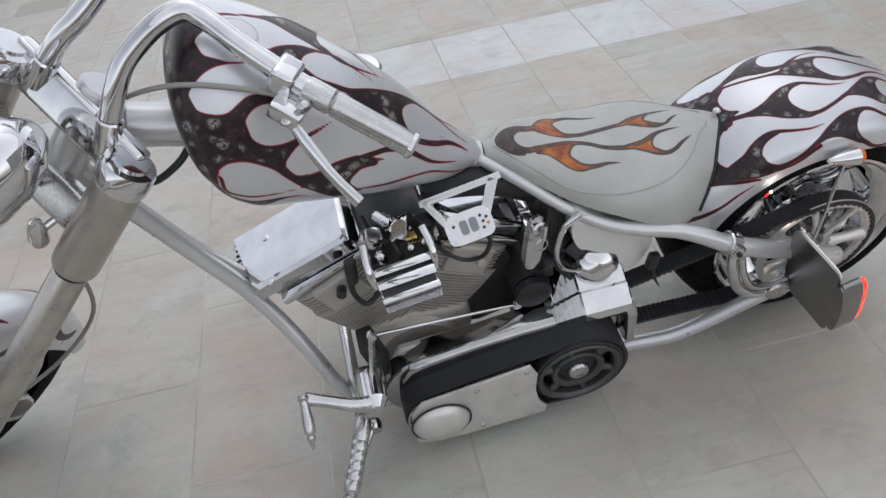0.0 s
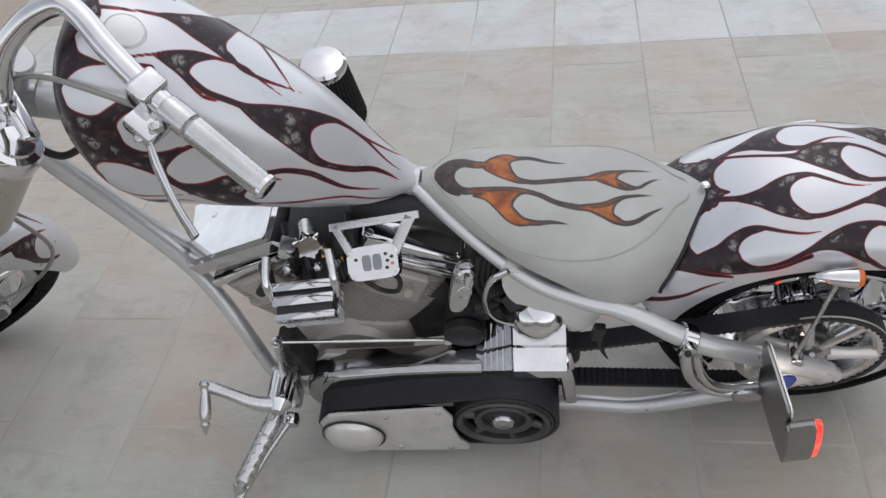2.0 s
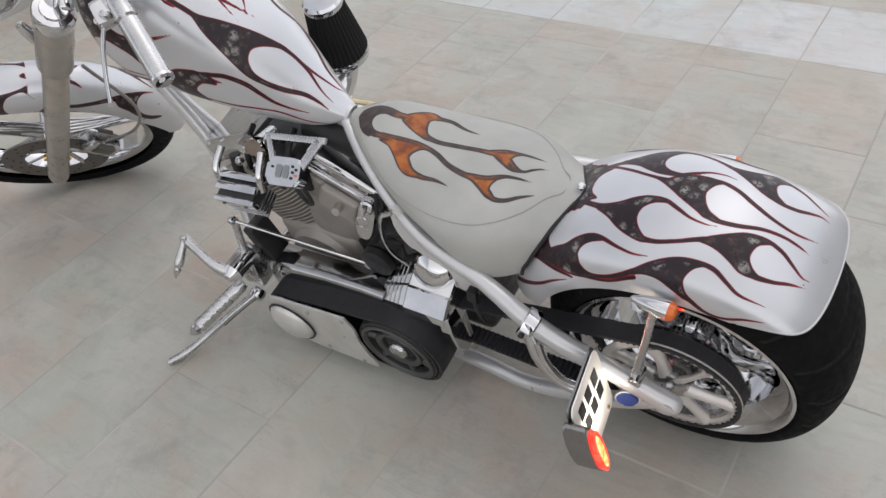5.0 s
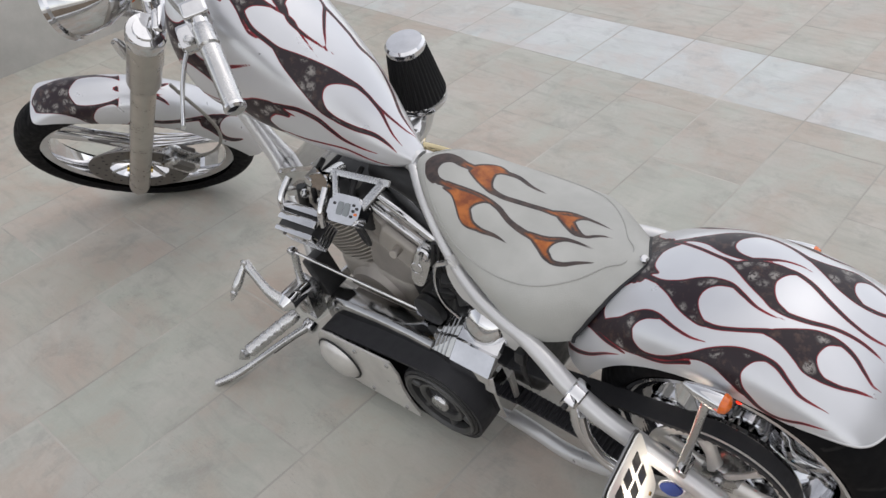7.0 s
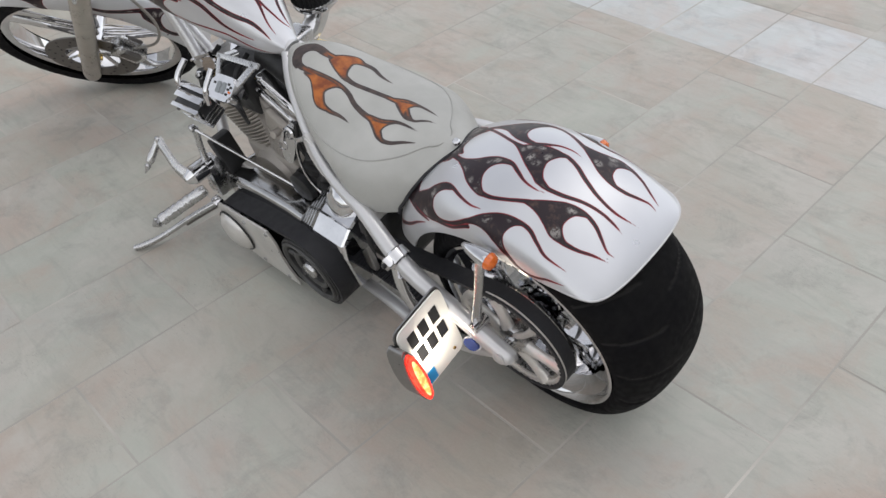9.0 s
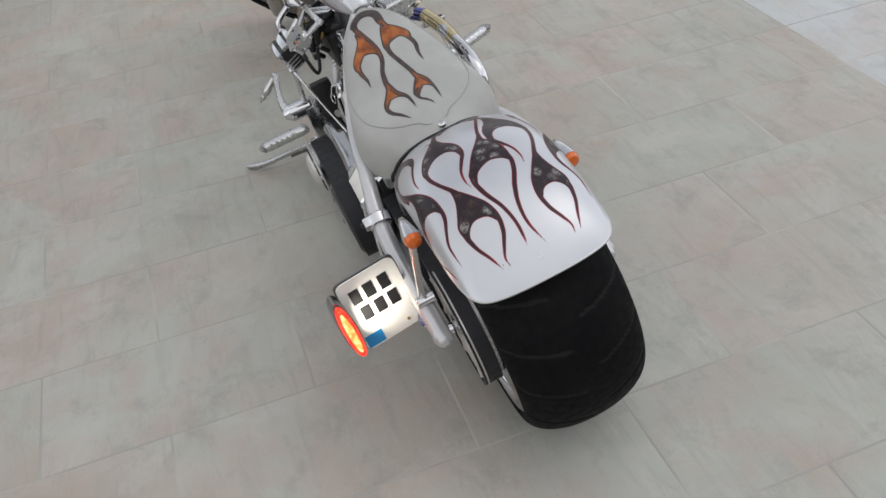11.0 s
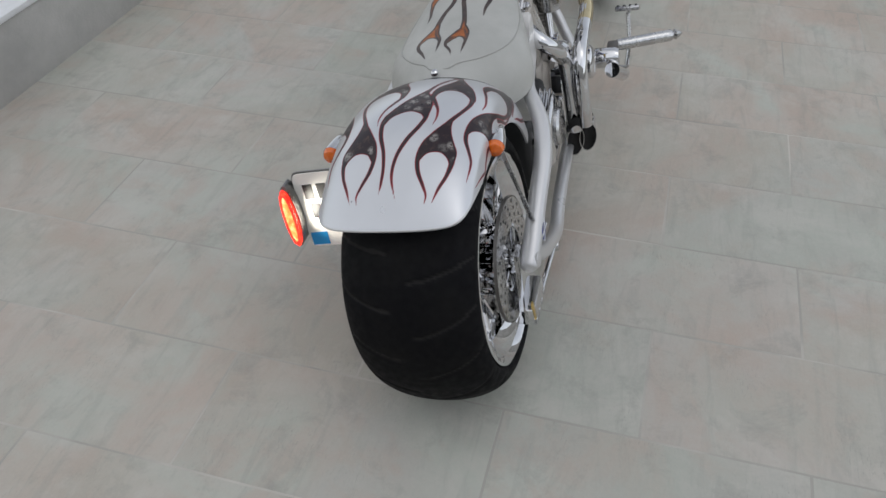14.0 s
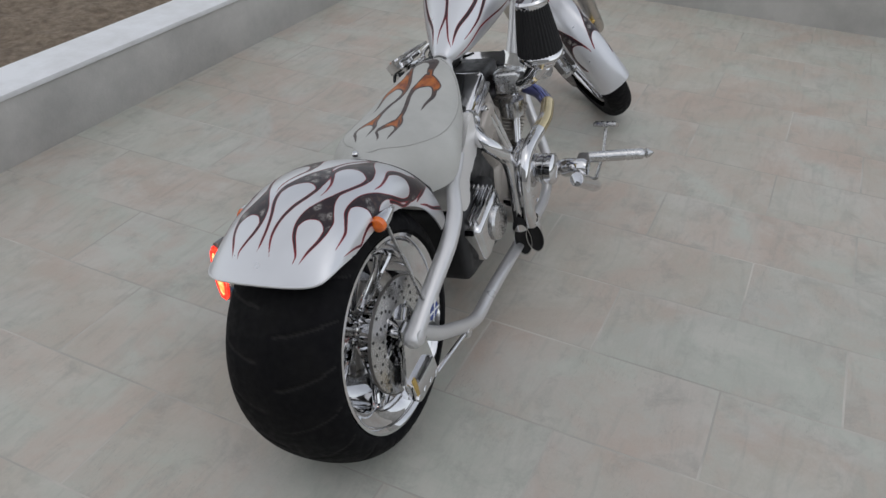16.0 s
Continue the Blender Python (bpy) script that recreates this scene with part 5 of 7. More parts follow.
# small fill light added to brighten the plate; no real lamp sits here
plate_fill = new("plate_fill", bpy.data.lights.new("plate_fill", "AREA"))
plate_fill.data.shape, plate_fill.data.size, plate_fill.data.size_y = "RECTANGLE", 0.012, 0.06
plate_fill.data.energy, plate_fill.data.color = 0.10, (1.0, 0.93, 0.80)
plate_fill.data.spread = radians(100)
plate_fill.parent = tail_lamp
plate_fill.matrix_local = along(PLATE @ Vector((-0.056, 0.0, 0.045)), PLATE @ Vector((-0.005, 0.0, 0.0))) @ Matrix.Rotation(math.pi, 4, "X")

# -- engine --
CRANK = Vector((-0.745, 0, 0.205))


def cylinder(tip, name, label, nose=None):
    """Finned barrel, head and rocker box along a line from the crank towards tip."""
    way = (Vector(tip) - CRANK).normalized()
    m = Matrix.Translation(CRANK) @ way.to_track_quat("Z", "Y").to_matrix().to_4x4()
    # x axis of m: keep it across the motorcycle's length
    fwd = Vector((0, 1, 0)).cross(way)
    m = Matrix.Translation(CRANK) @ Matrix((fwd, Vector((0, 1, 0)), way)).transposed().to_4x4()
    bm = bmesh.new()
    prof = []
    h = 0.092
    for k in range(16):
        r = 0.066 + 0.0012 * k
        prof += [(r, h), (r + 0.011, h + 0.0015), (r + 0.011, h + 0.0042), (r, h + 0.0058)]
        h += 0.0100
    rings = [[m @ Vector((r * 1.04 * x, r * y, z)) for x, y in ring_outline(1, 1, 40, 0.55)] for r, z in prof]
    loft(bm, rings)
    body = part(name, bm, cast_alloy, motorcycle, label)
    bm = bmesh.new()
    prof = [(0.070, h)]
    for k in range(6):
        prof += [(0.074, h + 0.001), (0.086, h + 0.003), (0.086, h + 0.0065), (0.074, h + 0.009)]
        h += 0.0105
    rings = [[m @ Vector((r * 1.12 * x, r * 0.98 * y, z)) for x, y in ring_outline(1, 1, 40, 0.5)] for r, z in prof]
    loft(bm, rings)
    part("cylinder_head", bm, cast_alloy, body)
    for sy in (-1, 1):
        block(b := bmesh.new(), (0.095, 0.020, 0.075), m @ Matrix.Translation((0.005, sy * 0.082, h - 0.035)), 0.008, 3)
        part("head_face", b, cast_alloy, body)
    block(b := bmesh.new(), (0.205, 0.150, 0.018), m @ Matrix.Translation((0, 0, h + 0.010)), 0.006)
    part("rocker_base", b, chrome, body)
    if nose:      # longer towards the front and the far side
        b = plate(bmesh.new(), [(-nose[0], -0.047), (0.098, -0.072), (0.098, 0.072), (0.0, 0.105), (-nose[1], 0.125)], 0.046, m @ Matrix.Translation((0, 0, h + 0.041)), 0.008)
    else:
        block(b := bmesh.new(), (0.195, 0.140, 0.044), m @ Matrix.Translation((0, 0, h + 0.040)), 0.012, 3)
    part("rocker_box", b, chrome, body, "chrome rocker box")
    for sx in (-1, 1):
        for sy in (-1, 1):
            p = m @ Vector((sx * 0.085, sy * 0.060, h + 0.062))
            bolt(body, p, p + way, 0.007, 0.005)
    # spark plug with its lead and plug boss on the left
    for sy in (-1, 1):
        part("head_boss", rod(bmesh.new(), m @ Vector((0.01, sy * 0.07, h - 0.028)), m @ Vector((0.012, sy * 0.090, h - 0.022)), 0.017), cast_alloy, body)
    part("spark_plug", rod(bmesh.new(), m @ Vector((0.012, -0.085, h - 0.025)), m @ Vector((0.016, -0.118, h - 0.012)), 0.010), black_part if nose else cast_alloy, body)
    return body, m, h


front_cyl, mf, hf = cylinder((-0.945, 0, 0.58), "front_cylinder", "front cylinder with cast cooling fins", (0.135, 0.175))
rear_cyl, mr, hr = cylinder((-0.545, 0, 0.60), "rear_cylinder", "rear cylinder with cast cooling fins")
case = bmesh.new()
tube(case, [(-0.745, -0.10, 0.205), (-0.745, -0.05, 0.205), (-0.745, 0.05, 0.205), (-0.745, 0.10, 0.205)], [0.09, 0.115, 0.122, 0.105], 28, 4)
crankcase = part("crankcase", case, cast_alloy, motorcycle, "cast alloy crankcase")
part("case_top", block(bmesh.new(), (0.25, 0.17, 0.11), pose(-0.742, 0, 0.262), 0.03, 3), cast_alloy, crankcase)
part("engine_mount", block(bmesh.new(), (0.14, 0.15, 0.20), pose(-0.575, 0, 0.330, 0, -12, 0), 0.02), black_part, crankcase)
part("oil_pump", block(bmesh.new(), (0.07, 0.05, 0.08), pose(-0.66, 0.11, 0.17), 0.012), chrome, crankcase)
# cam cover on the right
part("cam_cover", revolve(bmesh.new(), [(0.09, 0.10), (0.098, 0.108), (0.098, 0.135), (0.09, 0.145), (0.055, 0.148), (0.05, 0.155), (0.0, 0.157)], wheel_pose((-0.735, 0, 0.225)), 40), chrome, crankcase, "chrome cam cover")
for k in range(7):
    a = 2 * math.pi * k / 7
    p = wheel_pose((-0.735, 0, 0.225)) @ Vector((0.083 * math.cos(a), 0.083 * math.sin(a), 0.144))
    bolt(crankcase, p, p + Vector((0, 1, 0)), 0.006, 0.005)
# pushrod tubes
for x0, x1 in ((-0.77, -0.865), (-0.755, -0.835), (-0.715, -0.640), (-0.70, -0.610)):
    part("pushrod_tube", rod(bmesh.new(), (x0, 0.10, 0.315), (x1, 0.080, 0.50), 0.0095), chrome, crankcase)
    part("lifter_block", block(bmesh.new(), (0.032, 0.04, 0.04), pose(x0, 0.10, 0.315, 0, 0, 0), 0.006), chrome, crankcase)

# intake and cone filter on the right
carb = part("carburettor", block(bmesh.new(), (0.065, 0.08, 0.065), pose(-0.738, 0.110, 0.530, 0, 0, 8), 0.014, 3), dull_chrome, motorcycle, "bright alloy carburettor")
part("float_bowl", revolve(bmesh.new(), [(0.02, -0.05), (0.034, -0.045), (0.036, 0.0)], pose(-0.735, 0.11, 0.475), 20), dull_chrome, carb)
part("intake_pipe", tube(bmesh.new(), [(-0.735, 0.06, 0.52), (-0.742, 0.0, 0.515), (-0.74, -0.05, 0.49)], 0.028, 16), cast_dark, carb)
part("intake_horn", tube(bmesh.new(), [(-0.735, 0.13, 0.525), (-0.738, 0.175, 0.545), (-0.744, 0.205, 0.578)], [0.026, 0.028, 0.034], 18), chrome, carb)
base, tip = Vector((-0.745, 0.210, 0.598)), Vector((-0.735, 0.202, 0.743))
F = along(base, tip)
hgt = (tip - base).length
bm = bmesh.new()
rings = []
n = 144
for f, r in ((0.0, 0.040), (0.03, 0.057), (0.10, 0.060), (0.55, 0.0505), (0.9, 0.0425), (1.0, 0.040)):
    rings.append([F @ Vector(((r + (0.0028 if (k // 2) % 2 else 0) * (0.03 < f)) * math.cos(2 * math.pi * k / n), (r + (0.0028 if (k // 2) % 2 else 0) * (0.03 < f)) * math.sin(2 * math.pi * k / n), f * hgt)) for k in range(n)])
loft(bm, rings)
air_filter = part("air_filter", bm, pleat, motorcycle, "black pleated cone air filter with chrome cap", smooth=False)
part("cap", revolve(bmesh.new(), [(0.041, -0.012), (0.044, -0.008), (0.044, 0.004), (0.039, 0.010), (0.015, 0.013), (0.0, 0.0135)], Matrix.Translation(tip) @ F.to_3x3().to_4x4(), 36), chrome, air_filter, "chrome cap")
part("collar", revolve(bmesh.new(), [(0.036, -0.03), (0.040, -0.022), (0.061, -0.006), (0.061, 0.006), (0.058, 0.010)], F, 36), chrome, air_filter)
# ignition coil block between the cylinders on the left
C = pose(-0.748, -0.196, 0.566, 18, -4, 3)
coil = part("ignition_coil", block(bmesh.new(), (0.100, 0.046, 0.060), C @ Matrix.Translation((0, 0.002, -0.020)), 0.004), black_part, motorcycle, "finned ignition coil with chrome bars")
for y, z, w, h in ((-0.024, 0.000, 0.012, 0.022), (0.002, 0.014, 0.018, 0.010), (0.026, 0.016, 0.016, 0.012)):
    part("chrome_bar", block(bmesh.new(), (0.108, w, h), C @ Matrix.Translation((0, y, z)), 0.0025), chrome, coil)
for k in range(4):
    part("cooling_fin", block(bmesh.new(), (0.106, 0.054, 0.0042), C @ Matrix.Translation((0, -0.001, -0.019 - 0.0095 * k)), 0.0012), chrome, coil)
for sx in (-1, 1):
    part("coil_arm", tube(bmesh.new(), [C @ Vector((sx * 0.055, 0.01, 0.0)), C @ Vector((sx * 0.060, 0.03, 0.03)), C @ Vector((sx * 0.055, 0.075, 0.045))], 0.008, 10, 4), chrome, coil)
    bolt(coil, C @ Vector((sx * 0.03, -0.0300, 0.0)), C @ Vector((sx * 0.03, -1, 0.0)), 0.004, 0.003, cast_dark)
star = [(r * math.cos(a), r * math.sin(a)) for k in range(12) for a, r in ((2 * math.pi * k / 12, (0.027, 0.014)[k % 2]),)]
S = pose(-0.742, -0.115, 0.622, 62, 22, 10)
choke = part("star_knob", plate(bmesh.new(), star, 0.018, S, 0.004), chrome, motorcycle, "chrome star-shaped knob over the intake")
part("knob_post", rod(bmesh.new(), S @ Vector((0, 0, -0.09)), S @ Vector((0, 0, 0)), 0.014), dull_chrome, choke)
part("brass_fitting", rod(bmesh.new(), (-0.73, -0.10, 0.572), (-0.69, -0.105, 0.578), 0.012), brass, choke)
for k, (x, y, z) in enumerate(((-0.79, -0.10, 0.595), (-0.695, -0.10, 0.60), (-0.70, -0.06, 0.56), (-0.80, -0.07, 0.56))):
    part("fitting", block(bmesh.new(), (0.030, 0.035, 0.028), pose(x, y, z, 10 * k, 20, 30 * k), 0.006), (chrome, black_part, cast_dark, dull_chrome)[k], choke)

# between the cylinders: black block added to darken the space, hoses and small fittings
part("dark_block", block(bmesh.new(), (0.135, 0.150, 0.110), pose(-0.745, -0.020, 0.520, 0, 0, 4), 0.018, 3), black_part, choke, "black block added to darken the space between the cylinders")
for k, (x, y, z) in enumerate(((-0.800, -0.105, 0.560), (-0.765, -0.120, 0.545), (-0.715, -0.115, 0.548), (-0.682, -0.100, 0.575))):
    part("fuel_hose", tube(bmesh.new(), [(x, y + 0.05, z + 0.05), (x + 0.012, y, z + 0.035), (x + 0.018, y - 0.018, z - 0.005), (x - 0.006, y, z - 0.045)], 0.0065, 10), black_part, choke)
    part("hose_clip", revolve(bmesh.new(), [(0.0085, -0.005), (0.0092, 0.0), (0.0085, 0.005)], along((x + 0.018, y - 0.018, z - 0.005), (x - 0.006, y, z - 0.045)), 14, caps=False), chrome, choke)
for x, y, z, r in ((-0.785, -0.135, 0.585, 0.010), (-0.728, -0.138, 0.592, 0.008), (-0.700, -0.128, 0.588, 0.009)):
    part("banjo_bolt", revolve(bmesh.new(), [(r, 0.0), (r, 0.008), (r * 0.7, 0.012), (0.0, 0.013)], along((x, y, z), (x, y - 0.5, z + 0.35)), 6), dull_chrome, choke)
part("front_bracket", block(bmesh.new(), (0.036, 0.060, 0.110), pose(-0.842, -0.150, 0.318, 0, -12, 0), 0.008), black_part, crankcase, "black engine bracket")
# display on its bracket above the rear cylinder
G = pose(-0.620, -0.158, 0.626, 34, -6, 4) @ Matrix.Diagonal((0.98, 0.94, 0.95, 1))
gauge = part("gauge", plate(bmesh.new(), [(x * 0.044, y * 0.030) for x, y in ring_outline(1, 1, 36, 0.42)], 0.030, G, 0.005), chrome, motorcycle, "chrome instrument with a small grey display")
for dx in (-0.010, 0.008):
    part("display", plate(bmesh.new(), [(dx + x * 0.0075, y * 0.014) for x, y in ring_outline(1, 1, 20, 0.5)], 0.002, G @ Matrix.Translation((0, 0, 0.0155))), screen_grey, gauge, "small grey display", smooth=False)
for k, (dx, dy) in enumerate(((0.024, 0.012), (0.026, 0.0), (0.024, -0.012), (0.034, 0.006), (0.034, -0.006), (-0.028, 0.008))):
    part("lamp", revolve(bmesh.new(), [(0.003, 0), (0.003, 0.002), (0.0, 0.003)], G @ Matrix.Translation((dx, dy, 0.015)), 8), amber_lens if k == 4 else black_part, gauge)
for x0, y0, x1, y1, w in ((-0.036, 0.014, -0.060, 0.070, 0.014), (0.034, 0.010, 0.070, 0.068, 0.020), (-0.066, 0.072, 0.082, 0.072, 0.014)):
    bar_len, turn = math.hypot(x1 - x0, y1 - y0), math.atan2(y1 - y0, x1 - x0)
    arm = G @ Matrix.Translation(((x0 + x1) / 2, (y0 + y1) / 2, 0.004)) @ Matrix.Rotation(turn, 4, "Z")
    part("bracket_arm", block(bmesh.new(), (bar_len + 0.010, w, 0.007), arm, 0.002), dull_chrome, gauge)
part("gauge_wire", tube(bmesh.new(), [G @ Vector((0.02, -0.02, -0.012)), (-0.585, -0.165, 0.585), (-0.60, -0.155, 0.535), (-0.64, -0.14, 0.525), (-0.68, -0.12, 0.56), (-0.69, -0.09, 0.60)], 0.0045, 8), black_part, gauge)
part("plug_wire", tube(bmesh.new(), [(-0.845, -0.115, 0.545), (-0.850, -0.125, 0.49), (-0.835, -0.130, 0.455), (-0.815, -0.130, 0.46), (-0.79, -0.125, 0.50), (-0.78, -0.11, 0.55)], 0.0055, 8), black_part, front_cyl)
part("plug_boot", rod(bmesh.new(), (-0.842, -0.108, 0.56), (-0.846, -0.118, 0.51), 0.012), black_part, front_cyl)

# -- belt primary on the left --
def loft_box(levels):
    """A box of sloping facets: at each height its x and y limits, edges slightly broken."""
    bm = bmesh.new()
    c = 0.004
    rings = []
    for z, x0, x1, y0, y1 in levels:
        rings.append([(x0 + c, y0, z), (x1 - c, y0, z), (x1, y0 + c, z), (x1, y1, z), (x0, y1, z), (x0, y0 + c, z)])
    loft(bm, rings)
    return bm



FRONT_P, REAR_P = (-0.742, 0.188), (-0.436, 0.205)
motor_plate = [(-0.835, 0.135), (-0.835, 0.250), (-0.790, 0.300), (-0.60, 0.305), (-0.46, 0.325), (-0.345, 0.325), (-0.310, 0.27), (-0.312, 0.15), (-0.345, 0.10), (-0.50, 0.082), (-0.70, 0.085), (-0.80, 0.10)]
XZ = Matrix(((1, 0, 0, 0), (0, 0, -1, 0), (0, 1, 0, 0), (0, 0, 0, 1)))       # plate plane upright along the motorcycle


def side(y):
    return Matrix.Translation((0, y, 0)) @ XZ


primary = part("primary_plate", plate(bmesh.new(), motor_plate, 0.016, side(-0.142), 0.003), aluminium, motorcycle, "polished belt primary drive")
part("primary_belt", belt_mesh(FRONT_P, 0.070, REAR_P, 0.108, -0.250, -0.172, 0.006, n=48), belt_rubber, primary, "wide black primary belt")
for (x, z), r in ((FRONT_P, 0.063), (REAR_P, 0.101)):
    face = [(r, -0.165), (r, -0.252), (r + 0.005, -0.253), (r + 0.005, -0.258), (r - 0.008, -0.259), (r - 0.014, -0.25)]
    if r > 0.08:
        face = [(r, -0.165), (r, -0.246), (r - 0.002, -0.252), (r - 0.006, -0.254), (r - 0.010, -0.252), (r - 0.012, -0.20)]
    part("primary_pulley", revolve(bmesh.new(), face[::-1], wheel_pose((x, 0, z)), 56), black_part if r > 0.08 else dull_chrome, primary)
CL = wheel_pose((REAR_P[0], 0, REAR_P[1]))
part("clutch_ring", revolve(bmesh.new(), [(0.0925, -0.246), (0.0925, -0.256), (0.0900, -0.2585), (0.0850, -0.2585), (0.0790, -0.252), (0.0780, -0.236)], CL, 56, caps=False), clutch_grey, primary, "grey cast clutch ring")
part("clutch_drum", revolve(bmesh.new(), [(0.0790, -0.218), (0.050, -0.216), (0.0, -0.216)], CL, 48), black_part, primary)
for k in range(6):
    a = 2 * math.pi * (k + 0.3) / 6
    inner, outer = CL @ Vector((0.050 * math.cos(a), 0.050 * math.sin(a), -0.240)), CL @ Vector((0.082 * math.cos(a), 0.082 * math.sin(a), -0.246))
    part("clutch_spoke", tube(bmesh.new(), [inner, outer], [0.010, 0.008], 10, 2, 0.6), clutch_grey, primary)
part("clutch_hoop", revolve(bmesh.new(), [(0.0590, -0.225), (0.0590, -0.247), (0.0565, -0.2505), (0.0500, -0.2505), (0.0440, -0.246), (0.0420, -0.238)], CL, 48, caps=False), clutch_grey, primary, "grey spring ring in the clutch")
part("clutch_cover", revolve(bmesh.new(), [(0.0, -0.246), (0.026, -0.246), (0.030, -0.242), (0.0425, -0.238), (0.0430, -0.225)], CL, 40), belt_rubber, primary)
part("clutch_nut", revolve(bmesh.new(), [(0.0, -0.258), (0.008, -0.258), (0.010, -0.2565), (0.020, -0.256), (0.0235, -0.252), (0.0240, -0.246)], CL, 32), dull_chrome, primary)
cover = [(-0.800, 0.112), (-0.800, 0.225), (-0.775, 0.262), (-0.545, 0.294), (-0.530, 0.255), (-0.537, 0.200), (-0.530, 0.155), (-0.510, 0.120), (-0.515, 0.100), (-0.70, 0.092), (-0.77, 0.098)]
part("cover_plate", plate(bmesh.new(), cover, 0.006, side(-0.2615), 0.0015), aluminium, primary, "bare aluminium cover plate")
part("dome", revolve(bmesh.new(), [(0.0, -0.292), (0.025, -0.290), (0.045, -0.284), (0.058, -0.274), (0.061, -0.266)], wheel_pose((FRONT_P[0], 0, FRONT_P[1] - 0.012)), 40), aluminium, primary, "domed aluminium cap")
part("dome_seam", revolve(bmesh.new(), [(0.0615, -0.2685), (0.064, -0.2705), (0.0655, -0.2690), (0.0655, -0.2660)], wheel_pose((FRONT_P[0], 0, FRONT_P[1] - 0.012)), 40, caps=False), black_part, primary)
for x, z in ((-0.66, 0.258), (-0.655, 0.115), (-0.555, 0.277), (-0.55, 0.115)):
    bolt(primary, (x, -0.2645, z), (x, -1, z), 0.006, 0.004)
# chrome rail over the belt and its end boxes
def prism(sections):
    """A bar of flat facets: at each x its (y, z) outline."""
    bm = bmesh.new()
    loft(bm, [[(x, y, z) for y, z in outline] for x, outline in sections])
    return bm


def guard_outline(y0, y1, z, h):
    """Upright bar with a rounded outer top edge."""
    arc = [(y0 + 0.018 * (1 - math.sin(t)), z - 0.018 * (1 - math.cos(t))) for t in np.linspace(math.pi / 2, 0, 5)]
    return [(y1, z - h), (y0, z - h), *arc, (y1, z)]


rail_guard = [(-0.800, guard_outline(-0.196, -0.140, 0.262, 0.03)), (-0.780, guard_outline(-0.200, -0.140, 0.292, 0.04)), (-0.735, guard_outline(-0.201, -0.140, 0.304, 0.04)),
              (-0.640, guard_outline(-0.197, -0.140, 0.311, 0.034)), (-0.540, guard_outline(-0.199, -0.140, 0.322, 0.036)), (-0.470, guard_outline(-0.203, -0.140, 0.330, 0.036))]
part("belt_guard", prism(rail_guard), guard_chrome, primary, "rippled chrome guard over the belt")
part("guard_end", revolve(bmesh.new(), [(0.080, -0.135), (0.090, -0.142), (0.092, -0.150), (0.092, -0.182), (0.088, -0.190), (0.078, -0.192)], wheel_pose((FRONT_P[0] - 0.010, 0, FRONT_P[1] + 0.016)), 48), guard_chrome, primary, "rounded chrome guard end")
whole = [(-0.07, 0.282), (-0.192, 0.282), (-0.212, 0.318), (-0.208, 0.336), (-0.174, 0.364), (-0.168, 0.364), (-0.098, 0.400), (-0.07, 0.404)]
small = [(-0.07, 0.288), (-0.184, 0.288), (-0.197, 0.305), (-0.194, 0.316), (-0.168, 0.332), (-0.160, 0.333), (-0.10, 0.350), (-0.07, 0.352)]
inset = [(y + 0.004 * (y < -0.09), z - 0.003) for y, z in whole]
chrome_box = part("chrome_cover", prism([(-0.412, inset), (-0.408, whole), (-0.310, whole), (-0.306, inset)]), chrome, motorcycle, "faceted chrome cover over the gearbox", smooth=False)
part("ribbed_end", prism([(-0.480, small), (-0.470, [(y - 0.004 * (y < -0.09), z + 0.003) for y, z in small]), (-0.412, inset)]), guard_chrome, chrome_box, "ribbed steel end of the cover", smooth=False)
for k in range(4):
    x, f = -0.462 + 0.0115 * k, 0.28 + 0.17 * k
    rib = [((1 - f) * p[0] + f * q[0] - 0.0016 * (p[0] < -0.09), (1 - f) * p[1] + f * q[1] + 0.0014) for p, q in zip(small, inset)]
    part("rib", prism([(x - 0.0014, rib), (x + 0.0014, rib)]), guard_chrome, chrome_box, smooth=False)
part("rear_strap", loft_box([(0.205, -0.316, -0.292, -0.210, -0.17), (0.30, -0.322, -0.296, -0.214, -0.17), (0.335, -0.328, -0.302, -0.206, -0.17)]), chrome, chrome_box, smooth=False)

# gearbox, oil tank, starter
gearbox = part("gearbox", block(bmesh.new(), (0.24, 0.22, 0.20), pose(-0.40, 0.01, 0.245), 0.025, 3), black_part, motorcycle, "dark alloy gearbox")
part("gearbox_lid", block(bmesh.new(), (0.17, 0.15, 0.03), pose(-0.405, 0.0, 0.36), 0.008), chrome, gearbox)
part("side_cover", block(bmesh.new(), (0.17, 0.07, 0.12), pose(-0.385, 0.125, 0.265, 0, 18, 0), 0.024, 4), chrome, gearbox, "chrome gearbox side cover")
part("cover_face", revolve(bmesh.new(), [(0.048, 0.0), (0.050, 0.008), (0.044, 0.014), (0.020, 0.016), (0.0, 0.016)], along((-0.405, 0.158, 0.262), (-0.405, 0.4, 0.262)), 32), dull_chrome, gearbox)
for k in range(5):
    part("cover_fin", block(bmesh.new(), (0.13, 0.006, 0.020), pose(-0.372, 0.098 + 0.013 * k, 0.328, 0, 18, 0), 0.002), chrome, gearbox)
# black filler added for the dark under the tank; covers a bright reflection
part("dark_filler", tube(bmesh.new(), [(-0.68, -0.02, 0.610), (-0.60, -0.025, 0.612), (-0.53, -0.03, 0.598), (-0.46, -0.045, 0.560)], [0.026, 0.032, 0.034, 0.028], 16, 5, 0.55), black_part, motorcycle, "black filler added to darken the gap under the tank")
